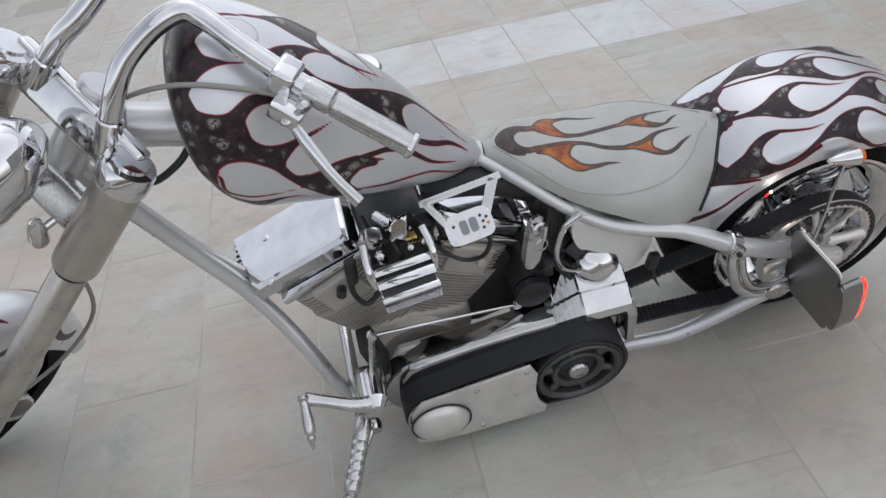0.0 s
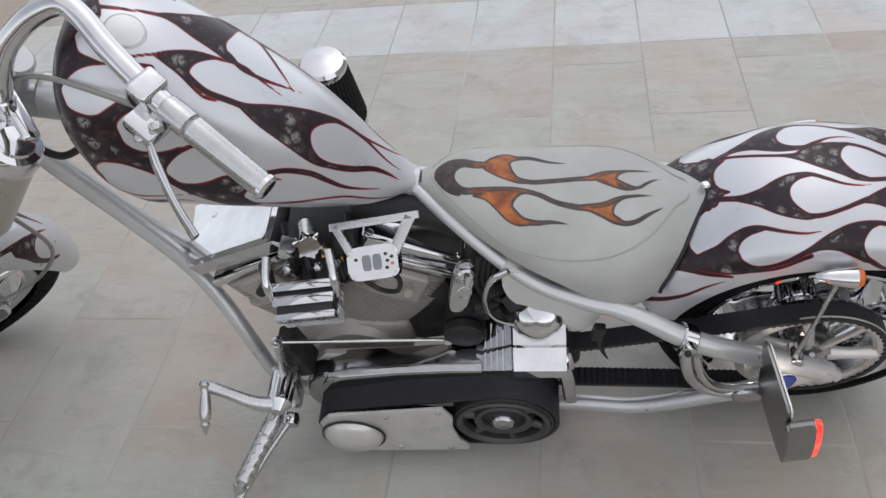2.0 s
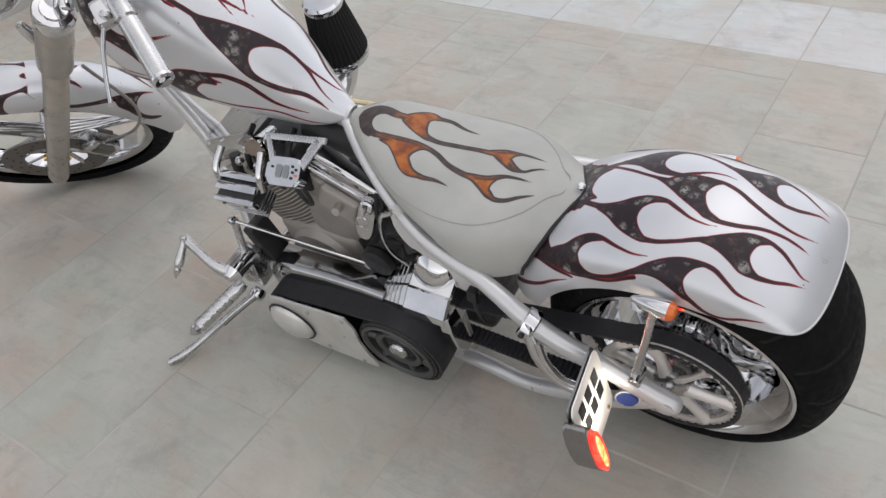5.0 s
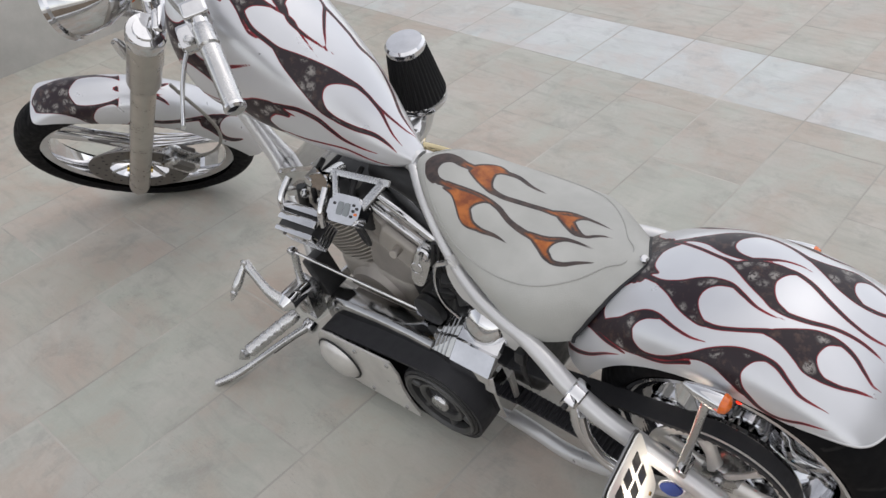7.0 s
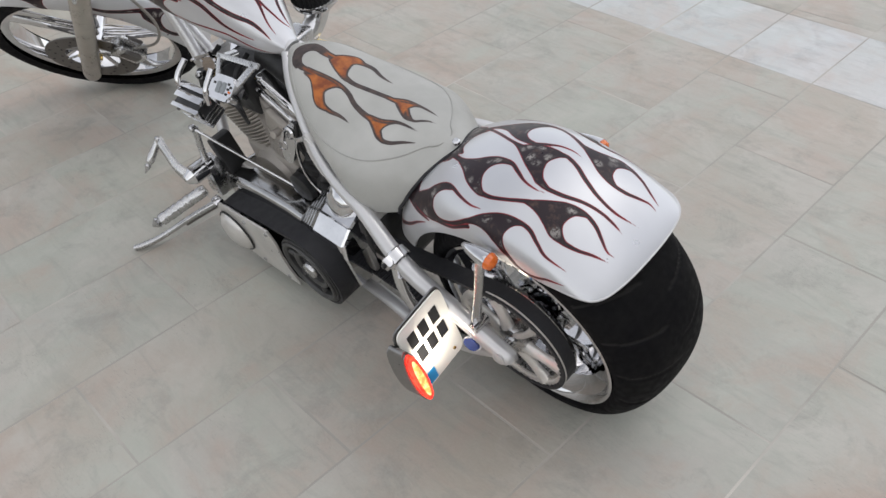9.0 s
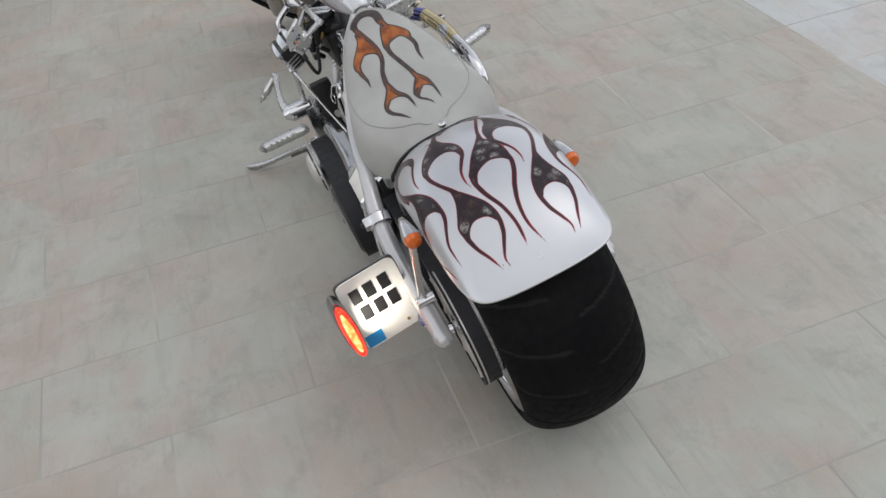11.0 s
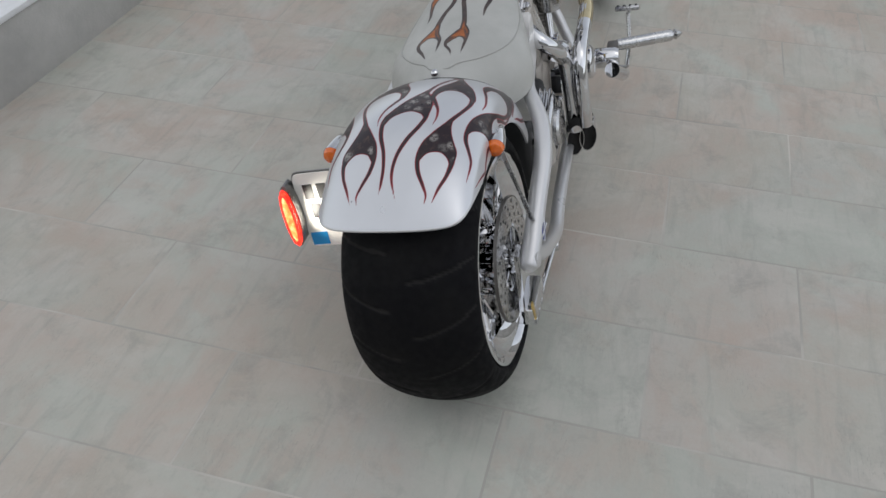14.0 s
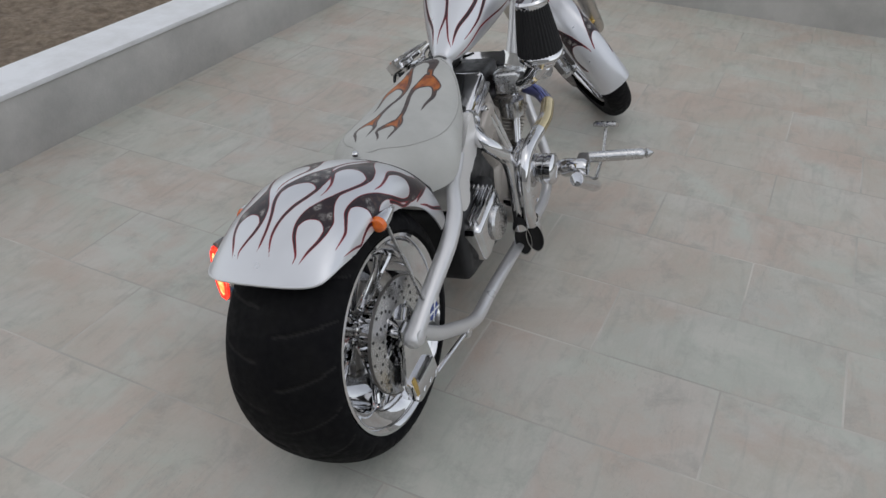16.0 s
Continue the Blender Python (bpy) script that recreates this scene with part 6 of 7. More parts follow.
starter = part("starter", tube(bmesh.new(), [(-0.50, -0.13, 0.37), (-0.50, -0.05, 0.37), (-0.50, 0.08, 0.37)], 0.040, 24, 3), black_part, motorcycle, "black starter motor")
part("starter_end", revolve(bmesh.new(), [(0.030, 0.0), (0.038, 0.004), (0.038, 0.02)], along((-0.50, -0.155, 0.37), (-0.5, 0, 0.37)), 24), black_part, starter)
panel = [(-0.418, 0.560), (-0.395, 0.560), (-0.344, 0.512), (-0.271, 0.470), (-0.246, 0.440), (-0.245, 0.412), (-0.262, 0.385), (-0.272, 0.360), (-0.320, 0.360), (-0.331, 0.405), (-0.356, 0.435), (-0.390, 0.449), (-0.409, 0.476), (-0.418, 0.516)]
smooth_panel = [tuple(q) for q in spline([*panel[-2:], *panel, *panel[:2]], 4)[8:-8]]
oil_tank = part("oil_tank", plate(bmesh.new(), smooth_panel, 0.270, side(0.0), 0.004), satin_panel, motorcycle, "satin silver oil tank under the seat")
rim_line = [(-0.404, -0.140, 0.566), (-0.436, -0.142, 0.540), (-0.452, -0.145, 0.475), (-0.440, -0.148, 0.430), (-0.405, -0.150, 0.408)]
part("tank_bracket", tube(bmesh.new(), rim_line, 0.006, 10, 5, 0.6), chrome, oil_tank)
part("tank_saddle", block(bmesh.new(), (0.05, 0.20, 0.12), pose(-0.418, 0, 0.475, 0, 12, 0), 0.012), black_part, oil_tank)
part("tank_plug", revolve(bmesh.new(), [(0.050, -0.03), (0.050, 0.0), (0.044, 0.013), (0.026, 0.023), (0.0, 0.027)], along((-0.362, -0.128, 0.398), (-0.362, -0.25, 0.50)), 24), chrome, oil_tank, "chrome domed cap")
part("cable_clip", block(bmesh.new(), (0.022, 0.018, 0.040), pose(-0.252, -0.160, 0.395, 0, 10, 0), 0.005), black_part, oil_tank)
part("strap_end", tube(bmesh.new(), [(-0.250, -0.163, 0.38), (-0.245, -0.168, 0.345), (-0.233, -0.172, 0.315)], [0.006, 0.005, 0.001], 8, 4, 0.4), black_part, oil_tank)
# ignition switch and key on the left behind the rear cylinder
K = pose(-0.492, -0.126, 0.503, 75, 18, 8)
switch = part("ignition_switch", plate(bmesh.new(), [(x * 0.018, y * 0.058) for x, y in ring_outline(1, 1, 30, 0.7)], 0.018, K, 0.004), dull_chrome, motorcycle, "chrome key switch plate with the key in it")
part("lock", revolve(bmesh.new(), [(0.016, 0.006), (0.016, 0.016), (0.012, 0.020), (0.0, 0.021)], K @ Matrix.Translation((0, 0.035, 0.0)), 24), chrome, switch)
part("key", plate(bmesh.new(), [(x * 0.003, y * 0.016) for x, y in ring_outline(1, 1, 16, 0.5)], 0.010, K @ Matrix.Translation((0, 0.035, 0.030))), chrome, switch)
bm = bmesh.new()
tube(bm, [K @ Vector((0.012 * math.cos(a), 0.010 + 0.012 * math.sin(a), 0.03)) for a in np.linspace(0, 2 * math.pi, 13)], 0.0014, 6, 3)
part("key_ring", bm, chrome, switch)
for k in range(5):
    bm = block(bmesh.new(), (0.05, 0.035, 0.03), pose(-0.475 + 0.018 * k, -0.110 - 0.008 * (k % 2), 0.40 + 0.035 * (k % 3), 12 * k, 9 * k, 20 * k), 0.006)
    part("wiring_block", bm, black_part, starter)
for k in range(5):
    y = -0.09 - 0.006 * k
    part("hose", tube(bmesh.new(), [(-0.415 - 0.010 * k, y, 0.57), (-0.430 - 0.008 * k, y - 0.01, 0.49), (-0.435 + 0.010 * k, y, 0.41), (-0.42, y + 0.02, 0.34)], 0.0055, 8), black_part, starter)

# -- exhaust on the right --
def slash_cut(bm, a, b, r, r_in, depth, cut, n=28):
    """A pipe end from a to b, cut aslant across the direction given, hollow to a depth."""
    a, b = Vector(a), Vector(b)
    d = (b - a).normalized()
    side = d.orthogonal().normalized()
    up = d.cross(side)
    nrm = (d + Vector(cut)).normalized()

    def ring(c, q, slant):
        out = []
        for k in range(n):
            p = q * (math.cos(2 * math.pi * k / n) * side + math.sin(2 * math.pi * k / n) * up)
            out.append(c + p - (d * (p.dot(nrm) / d.dot(nrm)) if slant else Vector((0, 0, 0))))
        return out
    if depth:
        loft(bm, [ring(a, r - 0.004, False), ring(a + d * 0.01, r, False), ring(b, r, True), ring(b - d * 0.0015, r_in, True)], caps=False)
    else:
        loft(bm, [ring(b - d * 0.002, r_in, True), ring(b - d * 0.035, r_in, True), ring(b - d * 0.036, 0.001, True)], caps=False)
    return bm


REAR_PIPE = [(-0.510, 0.075, 0.500), (-0.450, 0.108, 0.508), (-0.415, 0.148, 0.487), (-0.440, 0.174, 0.450), (-0.484, 0.183, 0.400), (-0.504, 0.184, 0.320), (-0.505, 0.184, 0.240), (-0.509, 0.182, 0.185)]
FRONT_PIPE = [(-0.90, 0.085, 0.455), (-0.865, 0.145, 0.447), (-0.80, 0.195, 0.440), (-0.72, 0.213, 0.428), (-0.64, 0.217, 0.420), (-0.56, 0.218, 0.413), (-0.505, 0.217, 0.390), (-0.486, 0.217, 0.335), (-0.490, 0.216, 0.265), (-0.515, 0.213, 0.200)]
for name, pts, end, tint in (("rear_exhaust", REAR_PIPE, (-0.528, 0.176, 0.134), False), ("front_exhaust", FRONT_PIPE, (-0.535, 0.210, 0.140), True)):
    pipe = part(name, tube(bmesh.new(), pts[3:] if tint else pts, 0.0190, 20), chrome, motorcycle, "short chrome exhaust pipe with an open slash-cut end")
    if tint:
        part("blued_bend", tube(bmesh.new(), pts[:3], 0.0189, 20), blue_pipe, pipe, "heat-blued pipe bend")
        part("golden_bend", tube(bmesh.new(), pts[2:5], 0.0192, 20), heat_pipe, pipe, "golden heat-tinted pipe")
    part("tip", slash_cut(bmesh.new(), Vector(pts[-1]) + Vector((0, 0, 0.02)), end, 0.0240, 0.0225, True, (1.75, 0.6, 0.0)), chrome, pipe, "slash-cut chrome tip")
    part("bore", slash_cut(bmesh.new(), Vector(pts[-1]) + Vector((0, 0, 0.02)), end, 0.0240, 0.0226, False, (1.75, 0.6, 0.0)), pleat, pipe, "plain black bore")
    part("flange", revolve(bmesh.new(), [(0.030, -0.005), (0.032, 0.0), (0.030, 0.005)], along(pts[0], pts[1]), 24), chrome, pipe)

# -- forward controls --
part("control_bar", tube(bmesh.new(), [(-0.90, -0.22, 0.215), (-0.90, 0.0, 0.19), (-0.90, 0.22, 0.195)], 0.014, 12, 4), dull_chrome, motorcycle)
left = part("shift_control", revolve(bmesh.new(), [(0.022, -0.035), (0.026, -0.03), (0.026, 0.03), (0.022, 0.035), (0.012, 0.05)], along((-0.862, -0.232, 0.312), (-0.862, -0.40, 0.318)), 24), chrome, motorcycle, "chrome gear shift control")
part("mount", block(bmesh.new(), (0.055, 0.045, 0.12), pose(-0.870, -0.20, 0.262, 0, 10, 0), 0.010), dull_chrome, left)
part("shift_arm", tube(bmesh.new(), [(-0.862, -0.268, 0.318), (-0.90, -0.272, 0.336), (-0.95, -0.262, 0.358), (-0.990, -0.252, 0.372)], [0.019, 0.014, 0.012, 0.014], 14, 5, 0.55), dull_chrome, left)
part("shift_peg", revolve(bmesh.new(), [(0.009, -0.006), (0.012, 0.0), (0.010, 0.004), (0.0085, 0.014), (0.0115, 0.045), (0.011, 0.065), (0.007, 0.072), (0.0095, 0.077), (0.0, 0.102)], along((-0.990, -0.252, 0.374), (-0.994, -0.335, 0.308)), 18), dull_chrome, left)
part("link_arm", tube(bmesh.new(), [(-0.862, -0.215, 0.27), (-0.848, -0.207, 0.37), (-0.836, -0.197, 0.446)], [0.012, 0.009, 0.009], 10, 4, 0.5), dull_chrome, left)
part("link_rod", rod(bmesh.new(), (-0.836, -0.203, 0.446), (-0.535, -0.142, 0.342), 0.0036), chrome, left, "thin chrome shift rod")
for p in ((-0.836, -0.203, 0.446), (-0.535, -0.142, 0.342)):
    part("rod_end", revolve(bmesh.new(), [(0.008, -0.008), (0.0105, 0.0), (0.008, 0.008)], along(p, (p[0], -1, p[2])), 14), chrome, left)


def peg(parent, a, b, cut=0.0013):
    """A turned foot peg with grooves and a pointed end."""
    d = (Vector(b) - Vector(a)).length
    prof = [(0.014, 0.0), (0.017, 0.01)]
    for k in range(5):
        z = d * (0.25 + 0.11 * k)
        prof += [(0.0175, z), (0.0175 - cut, z + 0.002), (0.0175 - cut, z + 0.004), (0.0175, z + 0.006)]
    prof += [(0.0175, d * 0.82), (0.011, d * 0.86), (0.0165, d * 0.89), (0.008, d * 0.96), (0.0, d)]
    return part("foot_peg", revolve(bmesh.new(), prof, along(a, b), 20), dull_chrome, parent, "turned alloy foot peg")


peg(left, (-0.895, -0.240, 0.225), (-0.962, -0.402, 0.186))
right = part("brake_control", revolve(bmesh.new(), [(0.026, -0.04), (0.030, -0.03), (0.030, 0.03), (0.024, 0.04)], along((-0.90, 0.225, 0.185), (-0.90, 0.40, 0.185)), 24), chrome, motorcycle, "chrome brake control with master cylinder")
part("mount", revolve(bmesh.new(), [(0.030, -0.06), (0.046, -0.055), (0.046, -0.045), (0.042, -0.043), (0.042, -0.036), (0.046, -0.034), (0.046, -0.024), (0.042, -0.022), (0.042, -0.015), (0.046, -0.013), (0.046, 0.0), (0.036, 0.008), (0.0, 0.010)], along((-0.765, 0.205, 0.245), (-0.765, 0.4, 0.245)), 32), chrome, right, "round finned chrome housing")
part("knuckle", block(bmesh.new(), (0.04, 0.035, 0.055), pose(-0.93, 0.245, 0.19, 0, 10, 0), 0.010), cast_dark, right)
part("master_cylinder", tube(bmesh.new(), [(-0.83, 0.250, 0.180), (-0.91, 0.260, 0.130), (-0.96, 0.262, 0.098), (-1.0, 0.262, 0.075)], [0.022, 0.023, 0.023, 0.016], 18, 4), chrome, right)
peg(right, (-0.945, 0.250, 0.200), (-1.037, 0.441, 0.178), 0.0003)
part("pedal_arm", tube(bmesh.new(), [(-0.93, 0.280, 0.135), (-1.01, 0.285, 0.185), (-1.085, 0.280, 0.237)], [0.012, 0.009, 0.010], 12, 5, 0.5), dull_chrome, right)
pad = part("pedal_pad", block(bmesh.new(), (0.045, 0.075, 0.016), pose(-1.098, 0.278, 0.246, 0, -25, 0), 0.006), dull_chrome, right, "ribbed brake pedal pad")
for k in range(4):
    part("rib", block(bmesh.new(), (0.038, 0.006, 0.006), pose(-1.098, 0.251 + 0.018 * k, 0.255, 0, -25, 0), 0.002), black_part, right)

stand = part("side_stand", tube(bmesh.new(), [(-0.884, -0.225, 0.172), (-0.93, -0.295, 0.150), (-0.985, -0.385, 0.117), (-1.015, -0.432, 0.106), (-1.038, -0.462, 0.1035)], [0.013, 0.012, 0.012, 0.013, 0.011], 14, 5, 0.75), dull_chrome, motorcycle, "chrome side stand, folded out")
part("stand_pivot", revolve(bmesh.new(), [(0.018, -0.012), (0.021, 0.0), (0.018, 0.012)], along((-0.884, -0.232, 0.172), (-0.884, -0.4, 0.15)), 20), chrome, stand)
part("return_spring", tube(bmesh.new(), [(-0.892, -0.222, 0.152), (-0.925, -0.262, 0.136), (-0.955, -0.322, 0.122)], 0.006, 8, 6), cast_dark, stand)

# -- front end --
fork_legs = []
for s in (-1, 1):
    y = s * 0.130
    leg = part("fork_leg", revolve(bmesh.new(), [(0.026, 0.0), (0.0295, 0.006), (0.0295, 0.70), (0.027, 0.715), (0.020, 0.722)], along(fork(0.25, OFFSET, y), fork(0.97, OFFSET, y)), 32), fork_satin, motorcycle, "satin alloy fork leg")
    part("fork_shroud", revolve(bmesh.new(), [(0.034, 0.0), (0.0385, 0.004), (0.0385, 0.205), (0.0365, 0.213), (0.030, 0.216)], along(fork(0.045, OFFSET, y), fork(0.97, OFFSET, y)), 32), fork_satin, leg)
    part("fork_cap", revolve(bmesh.new(), [(0.040, 0.045), (0.042, 0.040), (0.042, 0.010), (0.039, 0.003), (0.028, 0.001), (0.026, -0.004), (0.0, -0.005)], along(fork(0.02, OFFSET, y), fork(0.97, OFFSET, y)), 32), chrome, leg, "chrome fork cap")
    part("fork_ring", revolve(bmesh.new(), [(0.0300, -0.004), (0.0312, 0.0), (0.0300, 0.004)], along(fork(0.266, OFFSET, y), fork(0.97, OFFSET, y)), 32, caps=False), black_part, leg)
    part("axle_clamp", rod(bmesh.new(), fork(0.86, OFFSET - 0.036, y * 0.86), fork(0.86, OFFSET + 0.036, y * 0.86), 0.010), gold, leg)
for s0, th in ((0.045, 0.030), (0.19, 0.034)):
    yoke = part("fork_yoke", block(bmesh.new(), (0.075, 0.27, th), TURN @ Matrix.Translation(HEAD + AXIS * s0 + AHEAD * (OFFSET * 0.6)) @ Matrix.Rotation(-RAKE, 4, "Y"), 0.012, 3), chrome if s0 < 0.1 else dull_chrome, motorcycle, "polished fork yoke")
part("stem_nut", revolve(bmesh.new(), [(0.022, 0.0), (0.024, 0.006), (0.022, 0.016), (0.0, 0.02)], along(fork(0.03), fork(-1)), 24), chrome, motorcycle)

FW = TURN @ Matrix.Translation(HEAD + AXIS * REACH + AHEAD * OFFSET) @ Matrix.Rotation(-math.pi / 2, 4, "X")
bm = revolve(bmesh.new(), [(0.255, -0.030), (0.272, -0.036), (0.280, -0.038), (0.284, -0.034), (0.276, -0.024), (0.262, -0.012), (0.258, 0.0), (0.262, 0.012), (0.276, 0.024), (0.284, 0.034), (0.280, 0.038), (0.272, 0.036), (0.255, 0.030), (0.250, 0.0), (0.255, -0.030)], FW, 72, caps=False)
front_wheel = part("front_wheel", bm, chrome, motorcycle, "chrome front wheel with blade spokes")
part("tyre", tyre_mesh(FW, 0.347, 0.052, 0.277, 0.040, 240, 18, 24, 0.003), rubber, front_wheel, "narrow black front tyre")
part("hub", revolve(bmesh.new(), [(0.022, -0.06), (0.034, -0.055), (0.034, 0.055), (0.022, 0.06)], FW, 28), chrome, front_wheel)
part("axle", rod(bmesh.new(), FW @ Vector((0, 0, -0.15)), FW @ Vector((0, 0, 0.15)), 0.011), chrome, front_wheel)
for k in range(5):
    a = 2 * math.pi * k / 5 + 0.35
    for s in (-1, 1):
        part("spoke", tube(bmesh.new(), [FW @ Vector((0.030 * math.cos(a), 0.030 * math.sin(a), 0.012 * s)), FW @ Vector((0.14 * math.cos(a + 0.03 * s), 0.14 * math.sin(a + 0.03 * s), 0.010 * s)), FW @ Vector((0.258 * math.cos(a + 0.06 * s), 0.258 * math.sin(a + 0.06 * s), 0.006 * s))], [0.018, 0.013, 0.018], 10, 4, 0.6), chrome, front_wheel)
DF = FW @ Matrix.Translation((0, 0, -0.085))
part("brake_disc", revolve(bmesh.new(), [(0.085, -0.0025), (0.145, -0.0025), (0.146, 0), (0.145, 0.0025), (0.085, 0.0025), (0.085, -0.0025)], DF, 72, caps=False), cast_dark, front_wheel, "drilled steel brake disc")
for k in range(36):
    a, r = 2 * math.pi * k / 36, (0.098, 0.115, 0.132)[k % 3]
    part("drill_hole", revolve(bmesh.new(), [(0.0042, 0.0), (0.0042, -0.0008), (0.0, -0.001)], DF @ Matrix.Translation((r * math.cos(a), r * math.sin(a), -0.0026)), 8), black_part, front_wheel)
for k in range(6):
    a = 2 * math.pi * k / 6
    part("disc_arm", tube(bmesh.new(), [DF @ Vector((0.03 * math.cos(a), 0.03 * math.sin(a), 0.02)), DF @ Vector((0.09 * math.cos(a + 0.25), 0.09 * math.sin(a + 0.25), 0))], 0.008, 8, 3, 0.5), dull_chrome, front_wheel)
cal = fork(REACH - 0.10, OFFSET - 0.115, -0.085)
CM = Matrix.Translation(cal) @ TURN.to_3x3().to_4x4() @ Matrix.Rotation(-RAKE + 0.5, 4, "Y")
front_caliper = part("brake_caliper", block(bmesh.new(), (0.06, 0.06, 0.105), CM, 0.016, 3), dull_chrome, motorcycle, "alloy front brake caliper")
part("caliper_bridge", block(bmesh.new(), (0.035, 0.068, 0.06), CM @ Matrix.Translation((0.012, 0, 0)), 0.006), cast_dark, front_caliper)
part("brake_line", tube(bmesh.new(), [cal, fork(REACH - 0.22, OFFSET - 0.20, -0.10), fork(REACH - 0.40, OFFSET - 0.19, -0.11), fork(0.32, OFFSET - 0.06, -0.10)], 0.0045, 8), cable_grey, front_caliper)


def front_fender_point(u, v, lift=0.0):
    """u: 0 at the rear, 1 at the front of the narrow front fender."""
    phi = np.radians(-23 + 121 * np.asarray(u, float) - 8 * np.abs(np.asarray(v, float)) ** 6 * np.asarray(u, float) ** 4)
    crest = 0.368 + 0.02 * np.clip(1 - np.asarray(u, float) * 3, 0, 1) ** 2 + lift
    deep = smooth_table(u, [0, 0.15, 0.4, 0.6, 0.85, 1.0], [0.055, 0.075, 0.085, 0.085, 0.065, 0.03])
    a = np.asarray(v, float) * math.pi / 2
    y = (0.066 + lift) * powsin(a, 0.8)
    r = crest - deep * (1 - np.abs(np.cos(a)) ** 0.7)
    x, z = r * np.cos(phi), r * np.sin(phi)
    c = np.array(HEAD + AXIS * REACH + AHEAD * OFFSET)
    p = np.stack([c[0] + x, c[1] + y, c[2] + z], -1)
    t = np.array(TURN)
    return p @ t[:3, :3].T + t[:3, 3]


front_fender = painted_shell("front_fender", front_fender_point, 140, 60, twin(FRONT), (0.95, 0.12), body_paint, motorcycle, thick=0.003, label="slim silver front fender with dark flames")
for s in (-1, 1):
    part("fender_stay", tube(bmesh.new(), [fork(0.62, OFFSET, s * 0.062), fork(0.64, OFFSET, s * 0.105)], 0.009, 8, 3, 0.5), chrome, front_fender)

# headlamp and front signals
LM = TURN @ Matrix.Translation(HEAD + AXIS * 0.135 + AHEAD * 0.17) @ Matrix.Rotation(-math.pi / 2, 4, "Y")
headlamp = part("headlamp", revolve(bmesh.new(), [(0.0, -0.11), (0.02, -0.105), (0.05, -0.075), (0.068, -0.03), (0.074, 0.02), (0.074, 0.045), (0.080, 0.05), (0.080, 0.062), (0.074, 0.066)], LM, 40), chrome, motorcycle, "chrome bullet headlamp")
part("glass", revolve(bmesh.new(), [(0.074, 0.060), (0.060, 0.070), (0.03, 0.077), (0.0, 0.079)], LM, 40), lamp_glass, headlamp, "clear lamp glass")
part("lamp_arm", rod(bmesh.new(), fork(0.19, OFFSET), fork(0.165, 0.15), 0.012), dull_chrome, headlamp)
for s in (-1, 1):
    a, b = fork(0.215, OFFSET + 0.045, s * 0.075), fork(0.260, OFFSET + 0.020, s * 0.075)
    fs = part("turn_signal", revolve(bmesh.new(), [(0.0, -0.045), (0.010, -0.035), (0.016, 0.0), (0.017, 0.02)], along(a, b), 20), chrome, motorcycle, "chrome bullet turn signal with amber lens")
    part("lens", revolve(bmesh.new(), [(0.0165, 0.019), (0.015, 0.028), (0.0, 0.035)], along(a, b), 20), amber_lens, fs, "amber lens")
    part("signal_stem", rod(bmesh.new(), fork(0.195, OFFSET + 0.02, s * 0.075), a, 0.007), chrome, fs)

# -- bars, grips and cables --
LEFT_BAR = [(-1.121, -0.082, 0.965), (-1.095, -0.078, 1.01), (-1.066, -0.067, 1.045), (-1.015, -0.055, 1.078), (-0.972, -0.048, 1.088), (-0.945, -0.060, 1.075), (-0.905, -0.098, 1.045), (-0.849, -0.143, 1.005), (-0.780, -0.186, 0.956)]
GRIP = ((-0.800, -0.174, 0.970), (-0.704, -0.232, 0.907))
bars = None
for flip in (False, True):
    f = (lambda p: mirrored(p)) if flip else (lambda p: Vector(p))
    bar = part("handlebar", tube(bmesh.new(), [f(p) for p in LEFT_BAR], 0.0165, 16), chrome, motorcycle, "bent chrome handlebar")
    part("bar_riser", rod(bmesh.new(), f((-1.150, -0.080, 0.905)), f(LEFT_BAR[0]), 0.020), chrome, bar)
    a, b = f(GRIP[0]), f(GRIP[1])
    d = (b - a).length
    grip = part("grip", revolve(bmesh.new(), [(0.018, -0.045), (0.0198, -0.04), (0.0198, -0.004), (0.0165, 0.0), (0.0190, 0.003), (0.0185, d - 0.012), (0.0175, d - 0.008), (0.0175, d - 0.002), (0.014, d), (0.0, d - 0.002)], along(a, b), 28), dull_chrome, bar, "smooth satin silver grip")
    part("grip_end", revolve(bmesh.new(), [(0.020, -0.006), (0.0205, 0.0), (0.016, 0.004), (0.0, 0.003)], Matrix.Translation(b) @ along(a, b).to_3x3().to_4x4(), 24), chrome, bar)
    perch = f((-0.856, -0.140, 1.008))
    PM = along(perch, f((-0.79, -0.182, 0.962)))
    clamp = part("lever_perch", block(bmesh.new(), (0.048, 0.044, 0.036), PM, 0.008, 3), chrome, bar, "chrome lever clamp")
    low = f((-0.862, -0.165, 0.972))
    part("lever_body", block(bmesh.new(), (0.05, 0.03, 0.05), Matrix.Translation(low) @ PM.to_3x3().to_4x4(), 0.008), chrome, bar)
    for q in ((-0.868, -0.182, 0.968), (-0.842, -0.180, 0.985)):
        p = f(q)
        part("lever_screw", revolve(bmesh.new(), [(0.010, 0.0), (0.011, 0.005), (0.009, 0.010), (0.0, 0.010)], along(p, p + (p - perch)), 18), dull_chrome, bar)
    part("lever", tube(bmesh.new(), [f((-0.866, -0.176, 0.964)), f((-0.850, -0.214, 0.942)), f((-0.826, -0.256, 0.910)), f((-0.798, -0.293, 0.882))], [0.008, 0.011, 0.010, 0.011], 12, 6, 0.4), chrome, bar, "polished clutch lever")
    bars = bars or bar
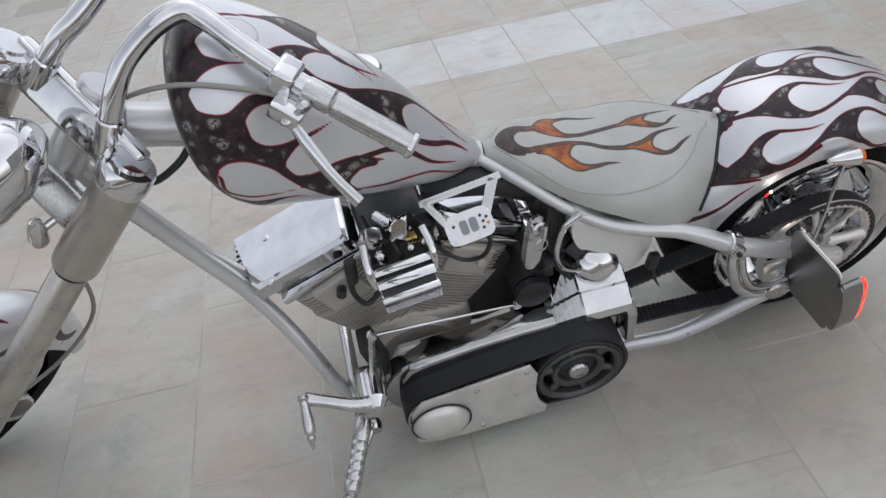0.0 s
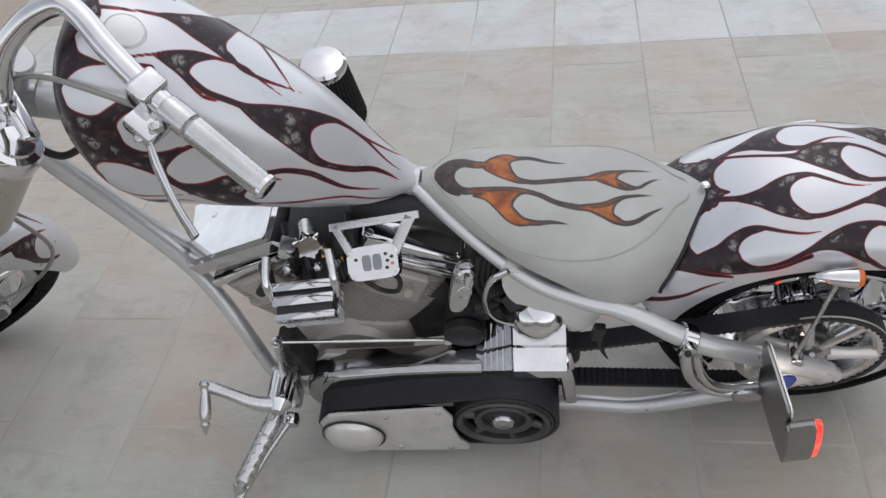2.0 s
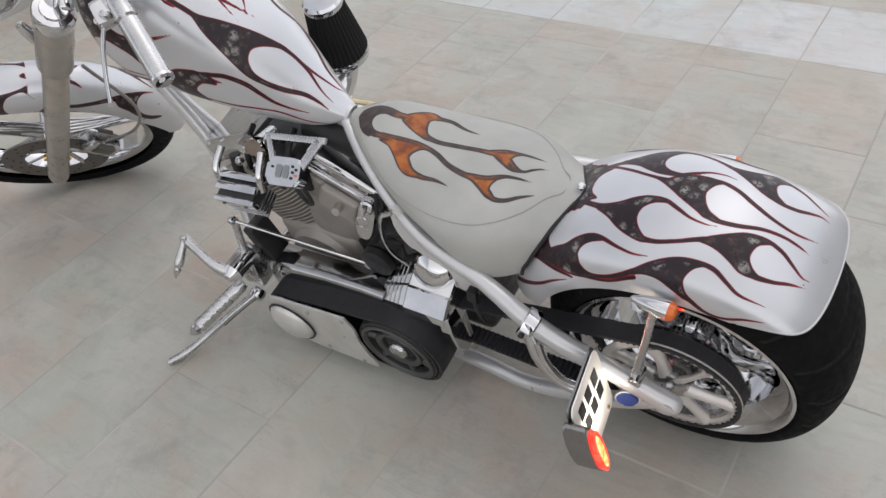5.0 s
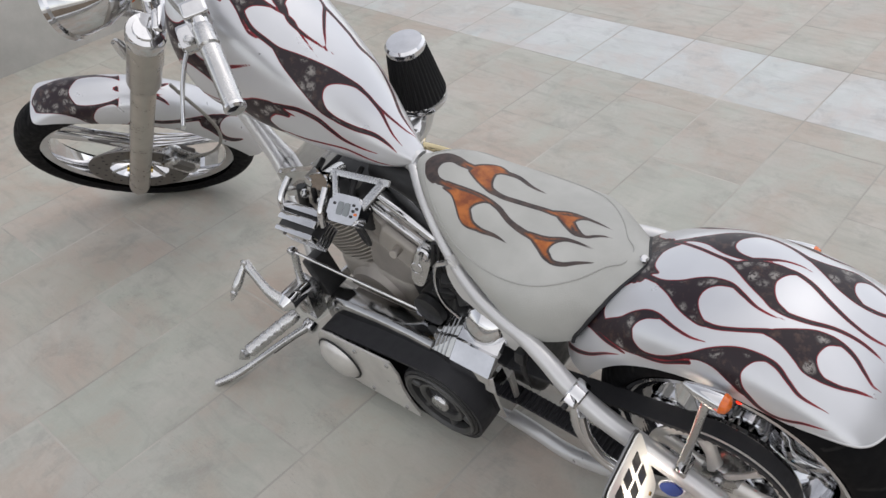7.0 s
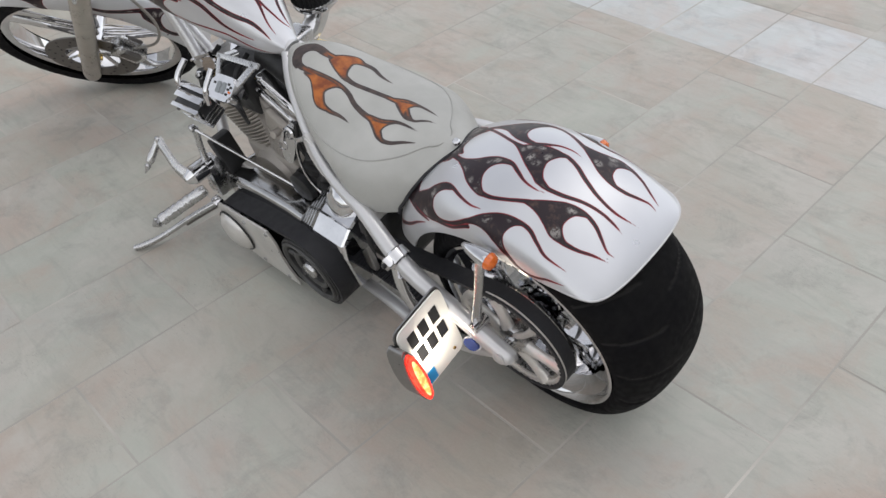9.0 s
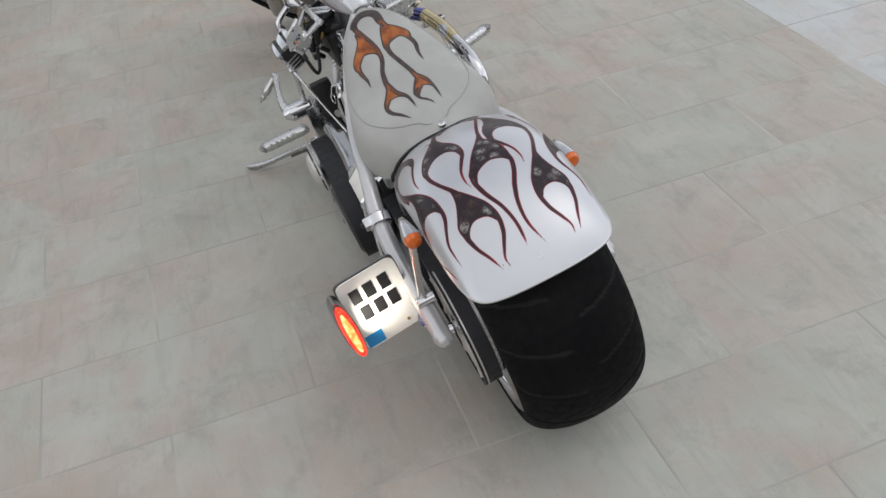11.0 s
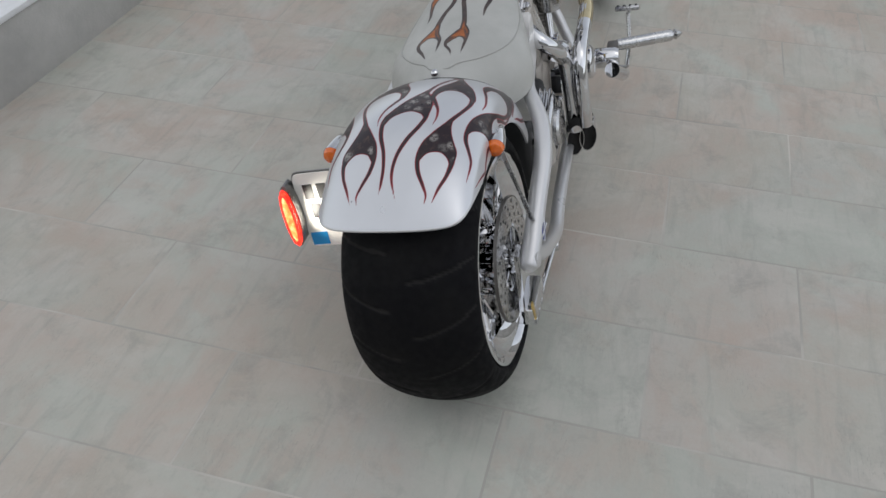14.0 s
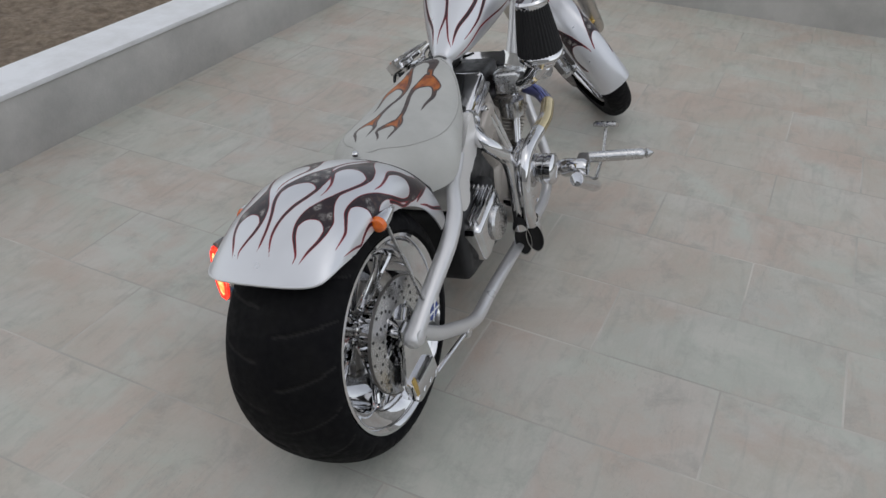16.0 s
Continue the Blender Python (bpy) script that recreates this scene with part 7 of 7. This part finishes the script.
part("throttle_cable", tube(bmesh.new(), [(-0.868, -0.150, 0.985), (-0.93, -0.135, 1.005), (-1.01, -0.105, 1.01), (-1.09, -0.07, 0.985), (-1.17, -0.05, 0.94)], 0.0042, 8), cable_grey, bars, "grey sheathed cable")
part("black_hose", tube(bmesh.new(), [(-1.150, -0.050, 0.838), (-1.144, -0.06, 0.828), (-1.111, -0.062, 0.812), (-1.066, -0.05, 0.828), (-1.04, -0.03, 0.845)], 0.0065, 10), black_part, bars, "black rubber hose")
part("neck_cover", rod(bmesh.new(), HEAD + Vector((0.005, 0, -0.075)), (-1.02, 0, 0.855), 0.036, 20), frame_silver, frame_part)


# ---- the slabs of the paving, laid last ----
pavement = tagged(new("pavement"), "grey and buff sandstone slabs with pale joints", "paving", kind="structure")
MESHES = [slab_mesh(SLAB_X, SLAB_Y, paving, k) for k in range(8)]
rnd = random.Random(5)


def lay(me, x, y, turned=False):
    ob = new("paving_slab", me)
    ob.parent = pavement
    ob.location = (x, y, rnd.uniform(-0.0002, 0.0002))
    ob.rotation_euler = (rnd.uniform(-0.0003, 0.0003), rnd.uniform(-0.0003, 0.0003), math.pi * rnd.randint(0, 1))


BAND = (1.49, 1.92)
for row in range(-11, 13):
    x = -0.047 + SLAB_X * (row + 0.5)
    first = -0.241 if row % 2 == 0 else -0.528
    for k in range(-3, 7):
        a, b = first + SLAB_Y * k, first + SLAB_Y * (k + 1)
        if b > 3.9 or a < -2.2:
            continue
        if a < BAND[0] and b > BAND[0] + 0.001:
            if BAND[0] - a > 0.05:
                lay(slab_mesh(SLAB_X, BAND[0] - a, paving, 40 + row), x, (a + BAND[0]) / 2)
            if b > BAND[1] + 0.05:
                lay(slab_mesh(SLAB_X, b - BAND[1], paving, 90 + row), x, (b + BAND[1]) / 2)
        elif a < BAND[1] and b > BAND[1]:
            lay(slab_mesh(SLAB_X, b - BAND[1], paving, 90 + row), x, (b + BAND[1]) / 2)
        elif a >= BAND[1] or b <= BAND[0]:
            lay(MESHES[rnd.randrange(8)], x, (a + b) / 2)
PALE = [slab_mesh(SLAB_X, BAND[1] - BAND[0], pale_paving, 200 + k) for k in range(4)]
for row in range(-11, 13):
    lay(PALE[rnd.randrange(4)], -0.047 + SLAB_X * (row + 0.5), sum(BAND) / 2)
